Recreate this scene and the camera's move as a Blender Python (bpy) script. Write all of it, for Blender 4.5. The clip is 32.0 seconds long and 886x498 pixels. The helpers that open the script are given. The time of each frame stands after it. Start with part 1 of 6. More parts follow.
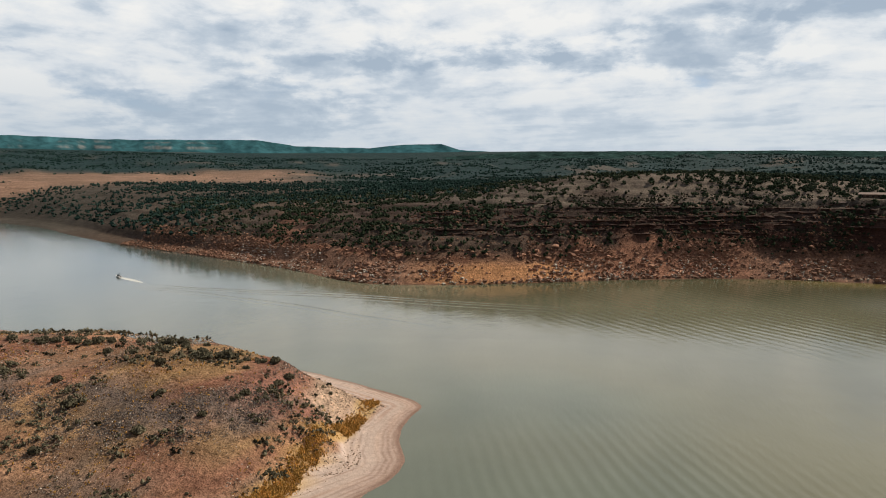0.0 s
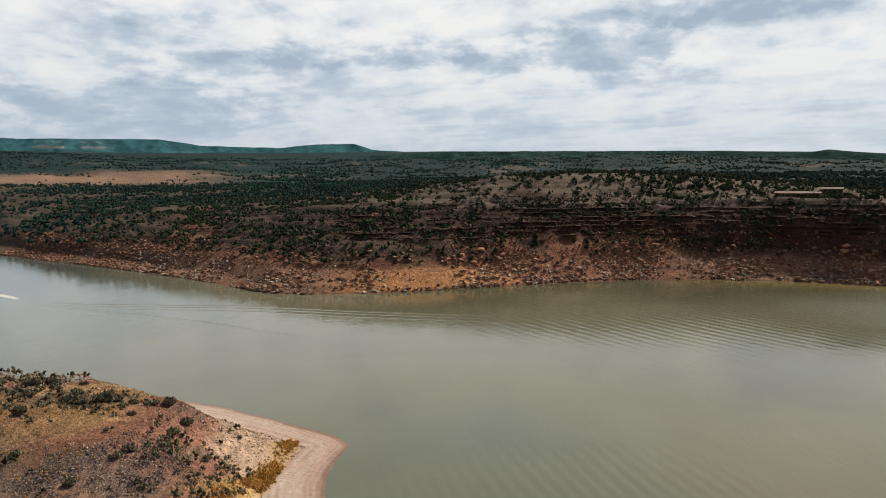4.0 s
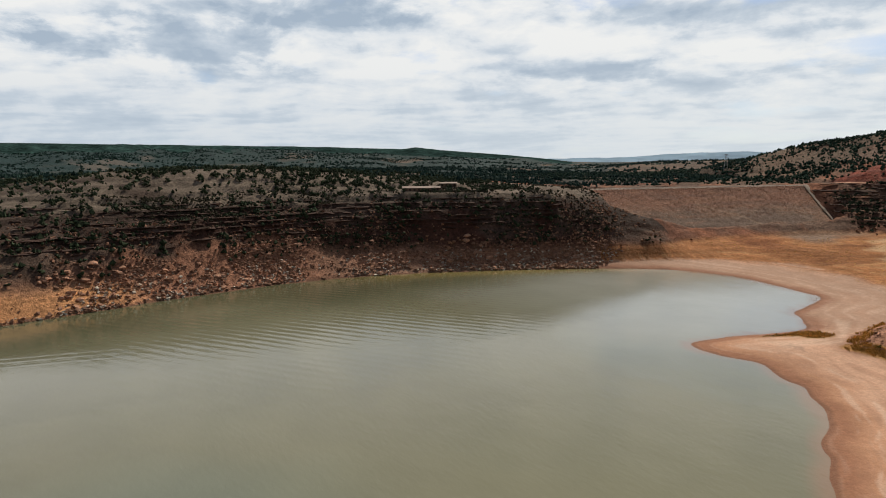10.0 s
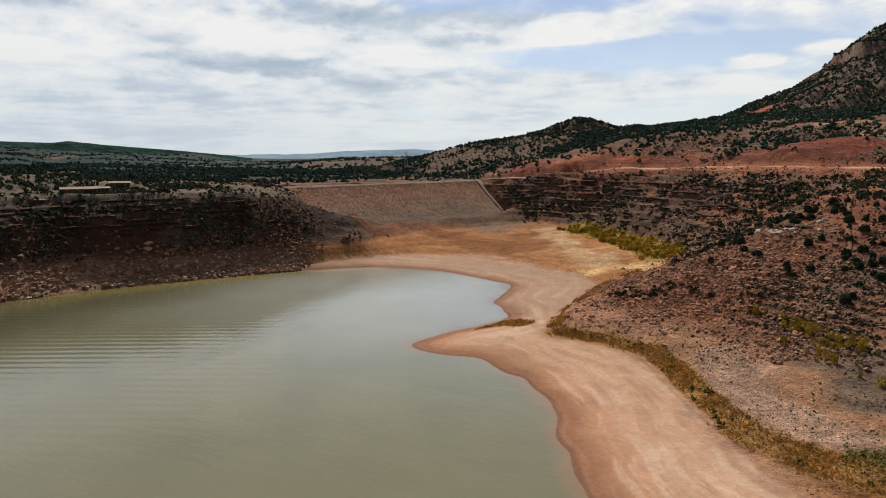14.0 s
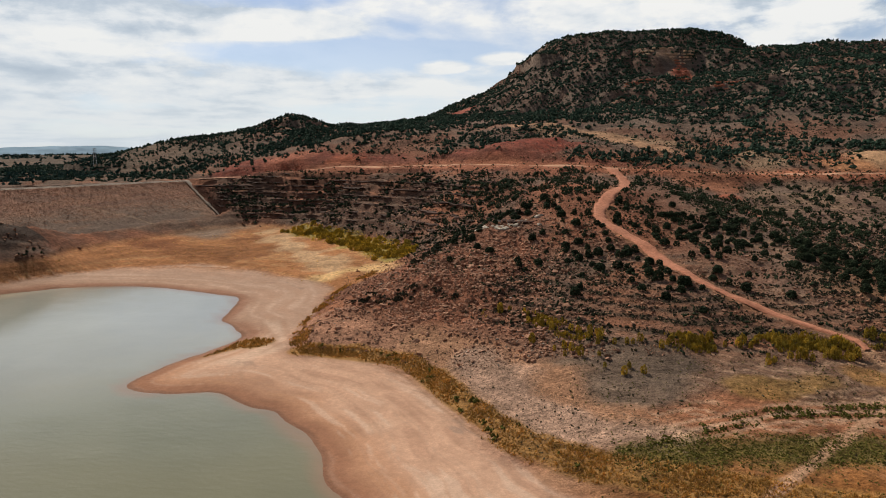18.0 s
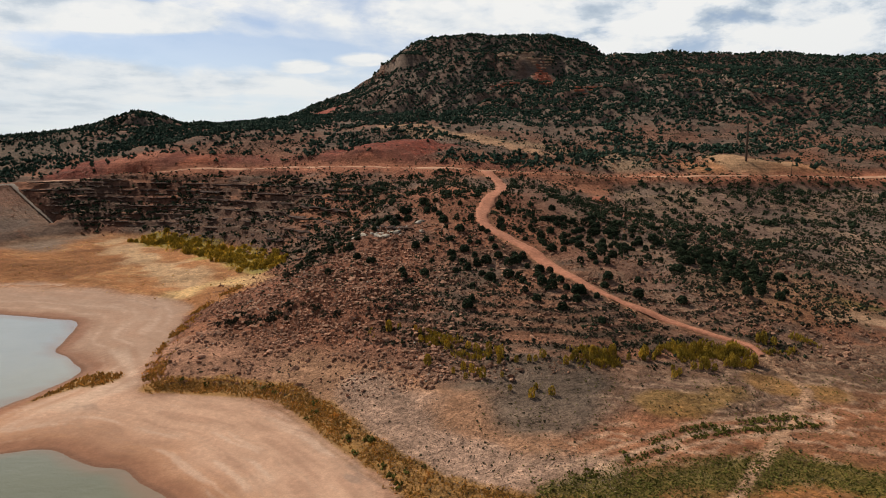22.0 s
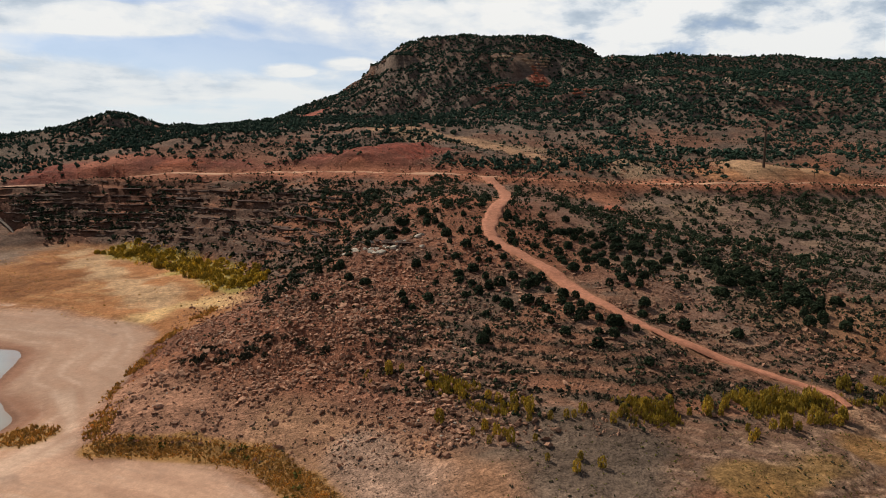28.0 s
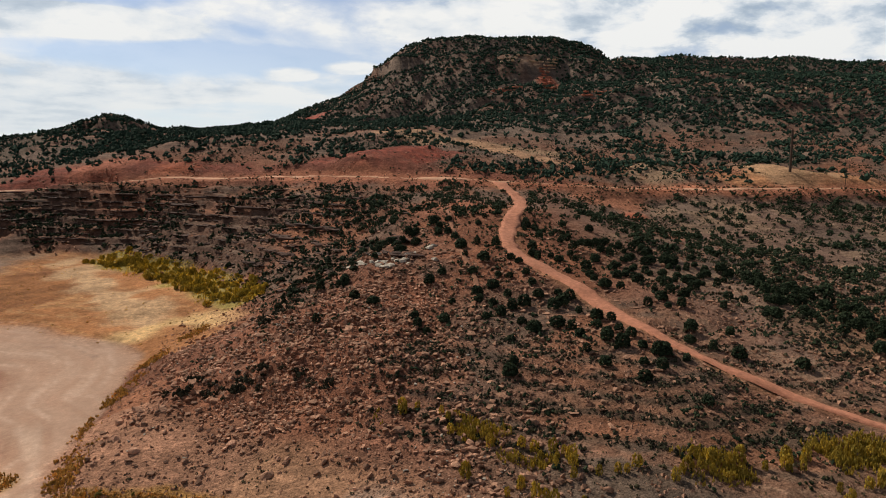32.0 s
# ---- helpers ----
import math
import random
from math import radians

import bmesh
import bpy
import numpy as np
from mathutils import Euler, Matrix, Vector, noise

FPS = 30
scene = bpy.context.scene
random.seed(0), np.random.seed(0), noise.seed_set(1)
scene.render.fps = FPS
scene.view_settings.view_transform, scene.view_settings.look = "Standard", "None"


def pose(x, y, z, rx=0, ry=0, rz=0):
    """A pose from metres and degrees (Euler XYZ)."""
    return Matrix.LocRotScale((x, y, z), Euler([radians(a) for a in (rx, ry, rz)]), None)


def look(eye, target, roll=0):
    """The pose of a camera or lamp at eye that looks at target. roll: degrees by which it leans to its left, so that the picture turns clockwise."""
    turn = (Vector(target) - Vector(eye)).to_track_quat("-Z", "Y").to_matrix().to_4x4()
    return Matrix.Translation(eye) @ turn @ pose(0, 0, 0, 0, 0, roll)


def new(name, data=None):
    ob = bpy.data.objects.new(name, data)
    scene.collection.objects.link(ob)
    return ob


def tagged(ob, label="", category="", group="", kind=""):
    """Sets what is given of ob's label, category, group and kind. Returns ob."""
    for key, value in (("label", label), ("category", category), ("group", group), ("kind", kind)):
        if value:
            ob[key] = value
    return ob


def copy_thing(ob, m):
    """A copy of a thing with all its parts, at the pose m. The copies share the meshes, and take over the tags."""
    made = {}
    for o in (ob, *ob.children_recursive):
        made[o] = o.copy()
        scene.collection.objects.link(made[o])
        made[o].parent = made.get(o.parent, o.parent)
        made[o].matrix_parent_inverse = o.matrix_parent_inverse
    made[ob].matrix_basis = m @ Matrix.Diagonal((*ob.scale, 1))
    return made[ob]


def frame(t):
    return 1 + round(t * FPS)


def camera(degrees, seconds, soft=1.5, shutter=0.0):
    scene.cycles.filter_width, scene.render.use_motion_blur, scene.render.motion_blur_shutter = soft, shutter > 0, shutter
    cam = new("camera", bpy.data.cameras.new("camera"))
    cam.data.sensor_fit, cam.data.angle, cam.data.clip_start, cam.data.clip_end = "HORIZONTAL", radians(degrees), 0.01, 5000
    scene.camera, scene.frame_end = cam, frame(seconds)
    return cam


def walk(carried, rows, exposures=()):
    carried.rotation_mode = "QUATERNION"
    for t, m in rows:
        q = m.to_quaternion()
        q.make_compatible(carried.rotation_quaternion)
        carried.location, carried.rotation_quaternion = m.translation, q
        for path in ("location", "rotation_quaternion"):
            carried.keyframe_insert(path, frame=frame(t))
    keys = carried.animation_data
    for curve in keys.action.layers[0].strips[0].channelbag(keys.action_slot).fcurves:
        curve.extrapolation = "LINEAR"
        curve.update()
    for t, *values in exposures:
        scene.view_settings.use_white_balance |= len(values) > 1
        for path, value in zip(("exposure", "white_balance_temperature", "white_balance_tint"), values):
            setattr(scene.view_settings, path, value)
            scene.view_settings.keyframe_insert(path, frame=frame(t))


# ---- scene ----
cam = camera(65.80, 32.0, soft=1.0)
PATH = [
    (0.0, (-0.00, 0.00, 58.91), (-98.954, -9.382, 47.949), -0.37),
    (0.5, (-2.75, -0.69, 58.89), (-101.762, -9.447, 47.932), -0.37),
    (1.0, (-5.64, -1.34, 58.91), (-104.696, -9.487, 47.932), -0.40),
    (1.5, (-8.41, -1.98, 58.95), (-107.540, -9.180, 47.952), -0.42),
    (2.0, (-11.35, -2.65, 58.99), (-110.616, -7.604, 47.999), -0.46),
    (2.5, (-14.36, -3.32, 59.01), (-113.717, -6.061, 48.000), -0.50),
    (4.5, (-25.56, -5.58, 59.07), (-124.777, 0.198, 47.964), -0.57),
    (5.0, (-28.29, -6.06, 59.17), (-127.240, 3.047, 47.982), -0.59),
    (5.5, (-30.96, -6.46, 59.33), (-129.564, 5.843, 48.081), -0.60),
    (6.0, (-33.76, -6.91, 59.44), (-131.900, 8.601, 48.128), -0.58),
    (6.5, (-36.63, -7.29, 59.46), (-134.180, 11.555, 48.077), -0.54),
    (7.0, (-39.45, -7.67, 59.42), (-136.234, 14.705, 47.937), -0.52),
    (7.5, (-42.15, -8.01, 59.34), (-137.976, 18.142, 47.811), -0.54),
    (8.0, (-44.96, -8.28, 59.25), (-139.450, 22.328, 47.615), -0.52),
    (8.5, (-47.82, -8.66, 59.22), (-140.015, 28.232, 47.412), -0.42),
    (9.0, (-50.88, -9.26, 59.30), (-140.050, 34.392, 47.328), -0.39),
    (9.5, (-53.76, -9.66, 59.46), (-139.611, 40.162, 47.332), -0.45),
    (10.0, (-56.49, -9.50, 59.64), (-139.250, 45.272, 47.372), -0.52),
    (10.5, (-59.44, -8.74, 59.72), (-138.851, 50.759, 47.330), -0.59),
    (11.0, (-62.46, -7.49, 59.71), (-138.113, 56.696, 47.197), -0.59),
    (11.5, (-65.25, -6.31, 59.65), (-137.010, 62.185, 47.009), -0.57),
    (12.0, (-67.98, -5.13, 59.56), (-135.754, 67.287, 46.842), -0.57),
    (12.5, (-70.53, -3.91, 59.52), (-134.146, 72.181, 46.724), -0.58),
    (13.0, (-73.12, -2.78, 59.54), (-132.274, 76.810, 46.650), -0.55),
    (13.5, (-75.77, -1.61, 59.65), (-130.239, 81.238, 46.646), -0.45),
    (14.0, (-78.08, -0.28, 59.77), (-128.071, 85.330, 46.667), -0.35),
    (14.5, (-80.41, 1.37, 59.88), (-126.168, 89.310, 46.709), -0.31),
    (16.5, (-88.28, 9.86, 60.16), (-113.967, 105.565, 46.710), -0.44),
    (17.0, (-90.05, 12.05, 60.10), (-110.630, 108.967, 46.546), -0.33),
    (17.5, (-91.76, 14.45, 60.08), (-107.412, 112.278, 46.488), -0.27),
    (18.0, (-93.13, 16.93, 60.09), (-104.124, 115.389, 46.481), -0.21),
    (18.5, (-94.39, 19.29, 60.16), (-100.177, 118.182, 46.499), -0.18),
    (19.0, (-95.40, 21.66, 60.27), (-95.996, 120.715, 46.589), -0.19),
    (19.5, (-96.52, 23.90, 60.34), (-91.988, 122.855, 46.626), -0.19),
    (20.0, (-97.68, 26.09, 60.39), (-89.132, 124.784, 46.703), -0.15),
    (20.5, (-98.41, 28.50, 60.39), (-89.776, 127.183, 46.739), -0.10),
    (21.0, (-98.95, 30.98, 60.39), (-90.252, 129.666, 46.778), -0.04),
    (21.5, (-99.40, 33.53, 60.40), (-90.673, 132.230, 46.865), 0.03),
    (22.0, (-99.80, 36.26, 60.41), (-91.065, 134.964, 46.956), 0.07),
    (22.5, (-99.99, 39.05, 60.41), (-91.270, 137.758, 46.958), 0.09),
    (23.0, (-100.40, 41.77, 60.42), (-91.600, 140.475, 47.003), 0.15),
    (23.5, (-100.62, 44.54, 60.46), (-91.808, 143.247, 47.056), 0.17),
    (24.0, (-100.80, 47.31, 60.48), (-91.977, 146.011, 47.085), 0.20),
    (24.5, (-101.01, 50.10, 60.49), (-92.189, 148.808, 47.145), 0.22),
    (25.0, (-101.28, 52.87, 60.52), (-92.400, 151.583, 47.233), 0.23),
    (25.5, (-101.46, 55.55, 60.55), (-92.372, 154.255, 47.349), 0.22),
    (27.5, (-102.21, 67.13, 60.51), (-92.073, 165.777, 47.612), 0.29),
    (28.0, (-102.39, 70.00, 60.50), (-91.796, 168.611, 47.694), 0.29),
    (28.5, (-102.63, 72.93, 60.47), (-91.986, 171.544, 47.766), 0.32),
    (29.0, (-102.90, 75.77, 60.43), (-92.252, 174.400, 47.837), 0.33),
    (29.5, (-103.14, 78.62, 60.40), (-92.546, 177.274, 47.902), 0.34),
    (30.0, (-103.32, 81.43, 60.39), (-92.760, 180.096, 47.963), 0.33),
    (30.5, (-103.47, 84.18, 60.40), (-92.960, 182.852, 48.045), 0.30),
    (31.0, (-103.69, 86.88, 60.42), (-93.245, 185.568, 48.123), 0.32),
    (31.5, (-103.92, 89.58, 60.44), (-93.488, 188.280, 48.177), 0.31),
    (32.0, (-104.14, 92.23, 60.47), (-93.764, 190.935, 48.242), 0.31),
]
walk(cam, [(t, look(eye, target, roll)) for t, eye, target, roll in PATH])


# ---------------------------------------------------------------- world, sun
def sky_world():
    world = bpy.data.worlds.new("sky")
    scene.world = world
    world.use_nodes = True
    nt = world.node_tree
    nt.nodes.clear()
    N, L = nt.nodes.new, nt.links.new
    out, back = N("ShaderNodeOutputWorld"), N("ShaderNodeBackground")
    sky = N("ShaderNodeTexSky")
    sky.sky_type, sky.sun_disc = "NISHITA", False
    sky.sun_elevation, sky.sun_rotation = radians(SUN_HEIGHT), radians(SUN_BEARING)
    sky.altitude, sky.dust_density = 1900, 1.5
    way = N("ShaderNodeTexCoord")
    parts = N("ShaderNodeSeparateXYZ")
    L(way.outputs["Generated"], parts.inputs[0])

    def math_node(kind, a, b=None, clamp=False):
        n = N("ShaderNodeMath")
        n.operation, n.use_clamp = kind, clamp
        for i, v in enumerate((a, b)):
            if v is None:
                continue
            if isinstance(v, (int, float)):
                n.inputs[i].default_value = v
            else:
                L(v, n.inputs[i])
        return n.outputs[0]

    def ramp(value, stops):
        n = N("ShaderNodeValToRGB")
        while len(n.color_ramp.elements) < len(stops):
            n.color_ramp.elements.new(0.5)
        for e, (p, c) in zip(n.color_ramp.elements, stops):
            e.position, e.color = p, (*c, 1)
        L(value, n.inputs[0])
        return n.outputs[0]

    def mix(share, a, b):
        n = N("ShaderNodeMix")
        n.data_type = "RGBA"
        if isinstance(share, (int, float)):
            n.inputs[0].default_value = share
        else:
            L(share, n.inputs[0])
        for i, v in ((6, a), (7, b)):
            if isinstance(v, tuple):
                n.inputs[i].default_value = (*v, 1)
            else:
                L(v, n.inputs[i])
        return n.outputs[2]

    def noise_node(vector, scale, detail, rough=0.55, warp=0.0):
        n = N("ShaderNodeTexNoise")
        n.inputs["Scale"].default_value, n.inputs["Detail"].default_value = scale, detail
        n.inputs["Roughness"].default_value, n.inputs["Distortion"].default_value = rough, warp
        L(vector, n.inputs["Vector"])
        return n.outputs[0]

    up = math_node("MAXIMUM", parts.outputs[2], 0.0)
    deep = math_node("ADD", up, 0.085)
    flat = N("ShaderNodeCombineXYZ")
    L(math_node("DIVIDE", parts.outputs[0], deep), flat.inputs[0])
    L(math_node("DIVIDE", parts.outputs[1], deep), flat.inputs[1])
    flat.inputs[2].default_value = 3.7
    squash = N("ShaderNodeMapping")
    squash.inputs["Scale"].default_value = (9.0, 9.0, 21.0)
    L(way.outputs["Generated"], squash.inputs["Vector"])
    puffs = noise_node(squash.outputs[0], 1.0, 9, 0.58, 0.2)
    streaks = noise_node(flat.outputs[0], 0.62, 8, 0.52, 0.2)
    part_puff = ramp(parts.outputs[0], [(0.0, (0.35, 0.35, 0.35)), (0.15, (0.4, 0.4, 0.4)), (0.4, (0.8, 0.8, 0.8))])
    bulk = mix(part_puff, streaks, puffs)
    shade = noise_node(flat.outputs[0], 0.40, 8, 0.54, 0.2)
    # cover: closed in the west, broken to the north and north-east
    north = math_node("MULTIPLY_ADD", parts.outputs[1], 1.0)
    north.node.inputs[2].default_value = 0.0
    open_sky = ramp(north, [(0.0, (0, 0, 0)), (0.62, (0.02, 0.02, 0.02)), (0.86, (0.09, 0.09, 0.09)), (1.0, (0.15, 0.15, 0.15))])
    east = math_node("MULTIPLY", math_node("MAXIMUM", parts.outputs[0], 0.0), 0.16)
    density = math_node("ADD", math_node("SUBTRACT", math_node("ADD", bulk, 0.15), open_sky), east)
    # single heaps of cumulus and a clear lane in the north: bearing, elevation, half width, half height, amount
    ahead = ramp(parts.outputs[1], [(0.3, (0, 0, 0)), (0.6, (1, 1, 1))])
    heaps = None
    for bearing, rise, wide, high, amount in ((-20, 10.0, 8.0, 1.3, 0.24), (-6.5, 7.1, 2.6, 0.7, 0.2), (-1.5, 7.7, 2.8, 0.6, 0.2), (35, 8.6, 7.0, 2.4, 0.16), (16, 12.0, 14.0, 2.2, 0.12),
                                              (-14, 8.0, 15.0, 1.5, -0.16), (25, 8.2, 3.0, 1.0, -0.14), (-24, 12.5, 12.0, 1.5, -0.12)):
        b, e = radians(bearing), radians(rise)
        across = math_node("SUBTRACT", math_node("MULTIPLY", parts.outputs[0], math.cos(b)), math_node("MULTIPLY", parts.outputs[1], math.sin(b)))
        across = math_node("POWER", math_node("ABSOLUTE", math_node("DIVIDE", across, radians(wide))), 2.0)
        above = math_node("POWER", math_node("ABSOLUTE", math_node("DIVIDE", math_node("SUBTRACT", parts.outputs[2], math.sin(e)), radians(high))), 2.0)
        heap = math_node("MULTIPLY", math_node("SUBTRACT", 1.0, math_node("ADD", across, above), True), amount)
        heaps = heap if heaps is None else math_node("ADD", heaps, heap)
    heaps = math_node("MULTIPLY", heaps, ahead)
    piled = math_node("ADD", density, heaps)
    cover = ramp(piled, [(0.43, (0.15, 0.15, 0.15)), (0.50, (0.50, 0.50, 0.50)), (0.56, (1, 1, 1))])
    toward = N("ShaderNodeVectorMath")
    toward.operation = "ADD"
    toward.inputs[1].default_value = (math.sin(radians(SUN_BEARING)) * 0.16, math.cos(radians(SUN_BEARING)) * 0.16, 0)
    L(flat.outputs[0], toward.inputs[0])
    aside = N("ShaderNodeVectorMath")
    aside.operation = "ADD"
    aside.inputs[1].default_value = (-0.15, 0.2, 0.42)
    L(squash.outputs[0], aside.inputs[0])
    thinner = mix(part_puff, noise_node(toward.outputs[0], 0.62, 8, 0.52, 0.2), noise_node(aside.outputs[0], 1.0, 9, 0.58, 0.2))
    edge = math_node("MULTIPLY", math_node("SUBTRACT", bulk, thinner), 2.1)
    thick = math_node("MULTIPLY", math_node("SUBTRACT", density, 0.62), -0.45)
    shade = math_node("ADD", math_node("ADD", math_node("MULTIPLY", shade, 0.55), 0.245), math_node("ADD", math_node("ADD", edge, thick), math_node("MULTIPLY", math_node("MAXIMUM", heaps, 0.0), 0.3)))
    # broad banks of cloud in the west, dark below and bright above: bearing, elevation, half width, half height, amount
    westward = ramp(math_node("MULTIPLY", parts.outputs[0], -1.0), [(0.3, (0, 0, 0)), (0.6, (1, 1, 1))])
    ragged = math_node("MULTIPLY", math_node("SUBTRACT", puffs, 0.5), 4.5)
    banks = None
    for bearing, rise, wide, high, amount in ((-111, 5.0, 11.0, 2.2, -0.19), (-95, 9.8, 8.5, 1.6, -0.20), (-106, 8.6, 6.0, 1.0, -0.14), (-77, 9.2, 9.0, 2.2, -0.19), (-66, 12.2, 8.0, 1.4, -0.16),
                                              (-44, 7.4, 6.5, 0.9, -0.15), (-45, 9.4, 7.0, 1.6, 0.14), (-128, 11.5, 12.0, 3.5, 0.10), (-88, 12.6, 8.0, 1.6, 0.12), (-60, 8.6, 9.0, 1.5, 0.08), (-85, 6.0, 16.0, 1.2, 0.07)):
        b, e = radians(bearing), radians(rise)
        across = math_node("SUBTRACT", math_node("MULTIPLY", parts.outputs[0], math.cos(b)), math_node("MULTIPLY", parts.outputs[1], math.sin(b)))
        across = math_node("POWER", math_node("ABSOLUTE", math_node("DIVIDE", across, radians(wide))), 2.0)
        above = math_node("POWER", math_node("ABSOLUTE", math_node("DIVIDE", math_node("SUBTRACT", parts.outputs[2], math.sin(e)), radians(high))), 2.0)
        bank = math_node("MULTIPLY", math_node("SUBTRACT", 1.1, math_node("ADD", math_node("ADD", across, above), ragged), True), amount)
        banks = bank if banks is None else math_node("ADD", banks, bank)
    shade = math_node("ADD", shade, math_node("MULTIPLY", banks, westward))
    grey = ramp(shade, [(0.26, (0.38, 0.47, 0.58)), (0.41, (0.56, 0.635, 0.72)), (0.51, (0.79, 0.825, 0.86)), (0.63, (0.94, 0.935, 0.915))])
    dim = N("ShaderNodeVectorMath")
    dim.operation = "MULTIPLY"
    dim.inputs[1].default_value = (SKY_STRENGTH, SKY_STRENGTH * 0.97, SKY_STRENGTH * 1.0)
    L(sky.outputs[0], dim.inputs[0])
    # overhead sky, out of view, dimmed to lower the fill light
    belly = ramp(up, [(0.0, (1, 1, 1)), (0.25, (1, 1, 1)), (0.45, (0.34, 0.34, 0.36)), (1.0, (0.22, 0.23, 0.25))])
    under = N("ShaderNodeVectorMath")
    under.operation = "MULTIPLY"
    # unseen dull cloud added over the south-east to deepen shade on facing slopes
    behind = math_node("ADD", math_node("MULTIPLY", parts.outputs[0], 0.62), math_node("MULTIPLY", parts.outputs[1], -0.78))
    dull = ramp(math_node("ADD", behind, 0.0), [(0.0, (1, 1, 1)), (0.12, (1, 1, 1)), (0.55, (0.42, 0.43, 0.45)), (1.0, (0.36, 0.37, 0.39))])
    both = N("ShaderNodeVectorMath")
    both.operation = "MULTIPLY"
    L(belly, both.inputs[0]), L(dull, both.inputs[1])
    L(grey, under.inputs[0]), L(both.outputs[0], under.inputs[1])
    clouds = mix(cover, dim.outputs[0], under.outputs[0])
    haze = ramp(up, [(0.0, (0.85, 0.85, 0.85)), (0.05, (0.62, 0.62, 0.62)), (0.13, (0.22, 0.22, 0.22)), (0.25, (0, 0, 0))])
    murk = N("ShaderNodeVectorMath")
    murk.operation = "MULTIPLY"
    L(ramp(math_node("ADD", math_node("MULTIPLY", parts.outputs[1], 0.5), 0.5), [(0.2, (0.43, 0.52, 0.61)), (0.5, (0.55, 0.63, 0.71)), (0.80, (0.62, 0.69, 0.75)), (1.0, (0.74, 0.79, 0.81))]), murk.inputs[1])
    L(dull, murk.inputs[0])
    L(mix(haze, clouds, murk.outputs[0]), back.inputs[0])
    back.inputs[1].default_value = CLOUD_LIGHT
    L(back.outputs[0], out.inputs[0])


def sun_lamp():
    data = bpy.data.lights.new("sun", "SUN")
    data.energy, data.angle, data.color = SUN_STRENGTH, radians(SUN_WIDTH), (1.0, 0.875, 0.72)
    b, h = radians(SUN_BEARING), radians(SUN_HEIGHT)
    place = Vector((math.sin(b) * math.cos(h), math.cos(b) * math.cos(h), math.sin(h)))
    new("sun", data).matrix_world = look(place * 900, (0, 0, 0))


SUN_BEARING, SUN_HEIGHT, SUN_STRENGTH, SUN_WIDTH = -38.0, 44.0, 3.95, 3.0
SKY_STRENGTH, CLOUD_LIGHT = 0.10, 0.96
sky_world()
sun_lamp()


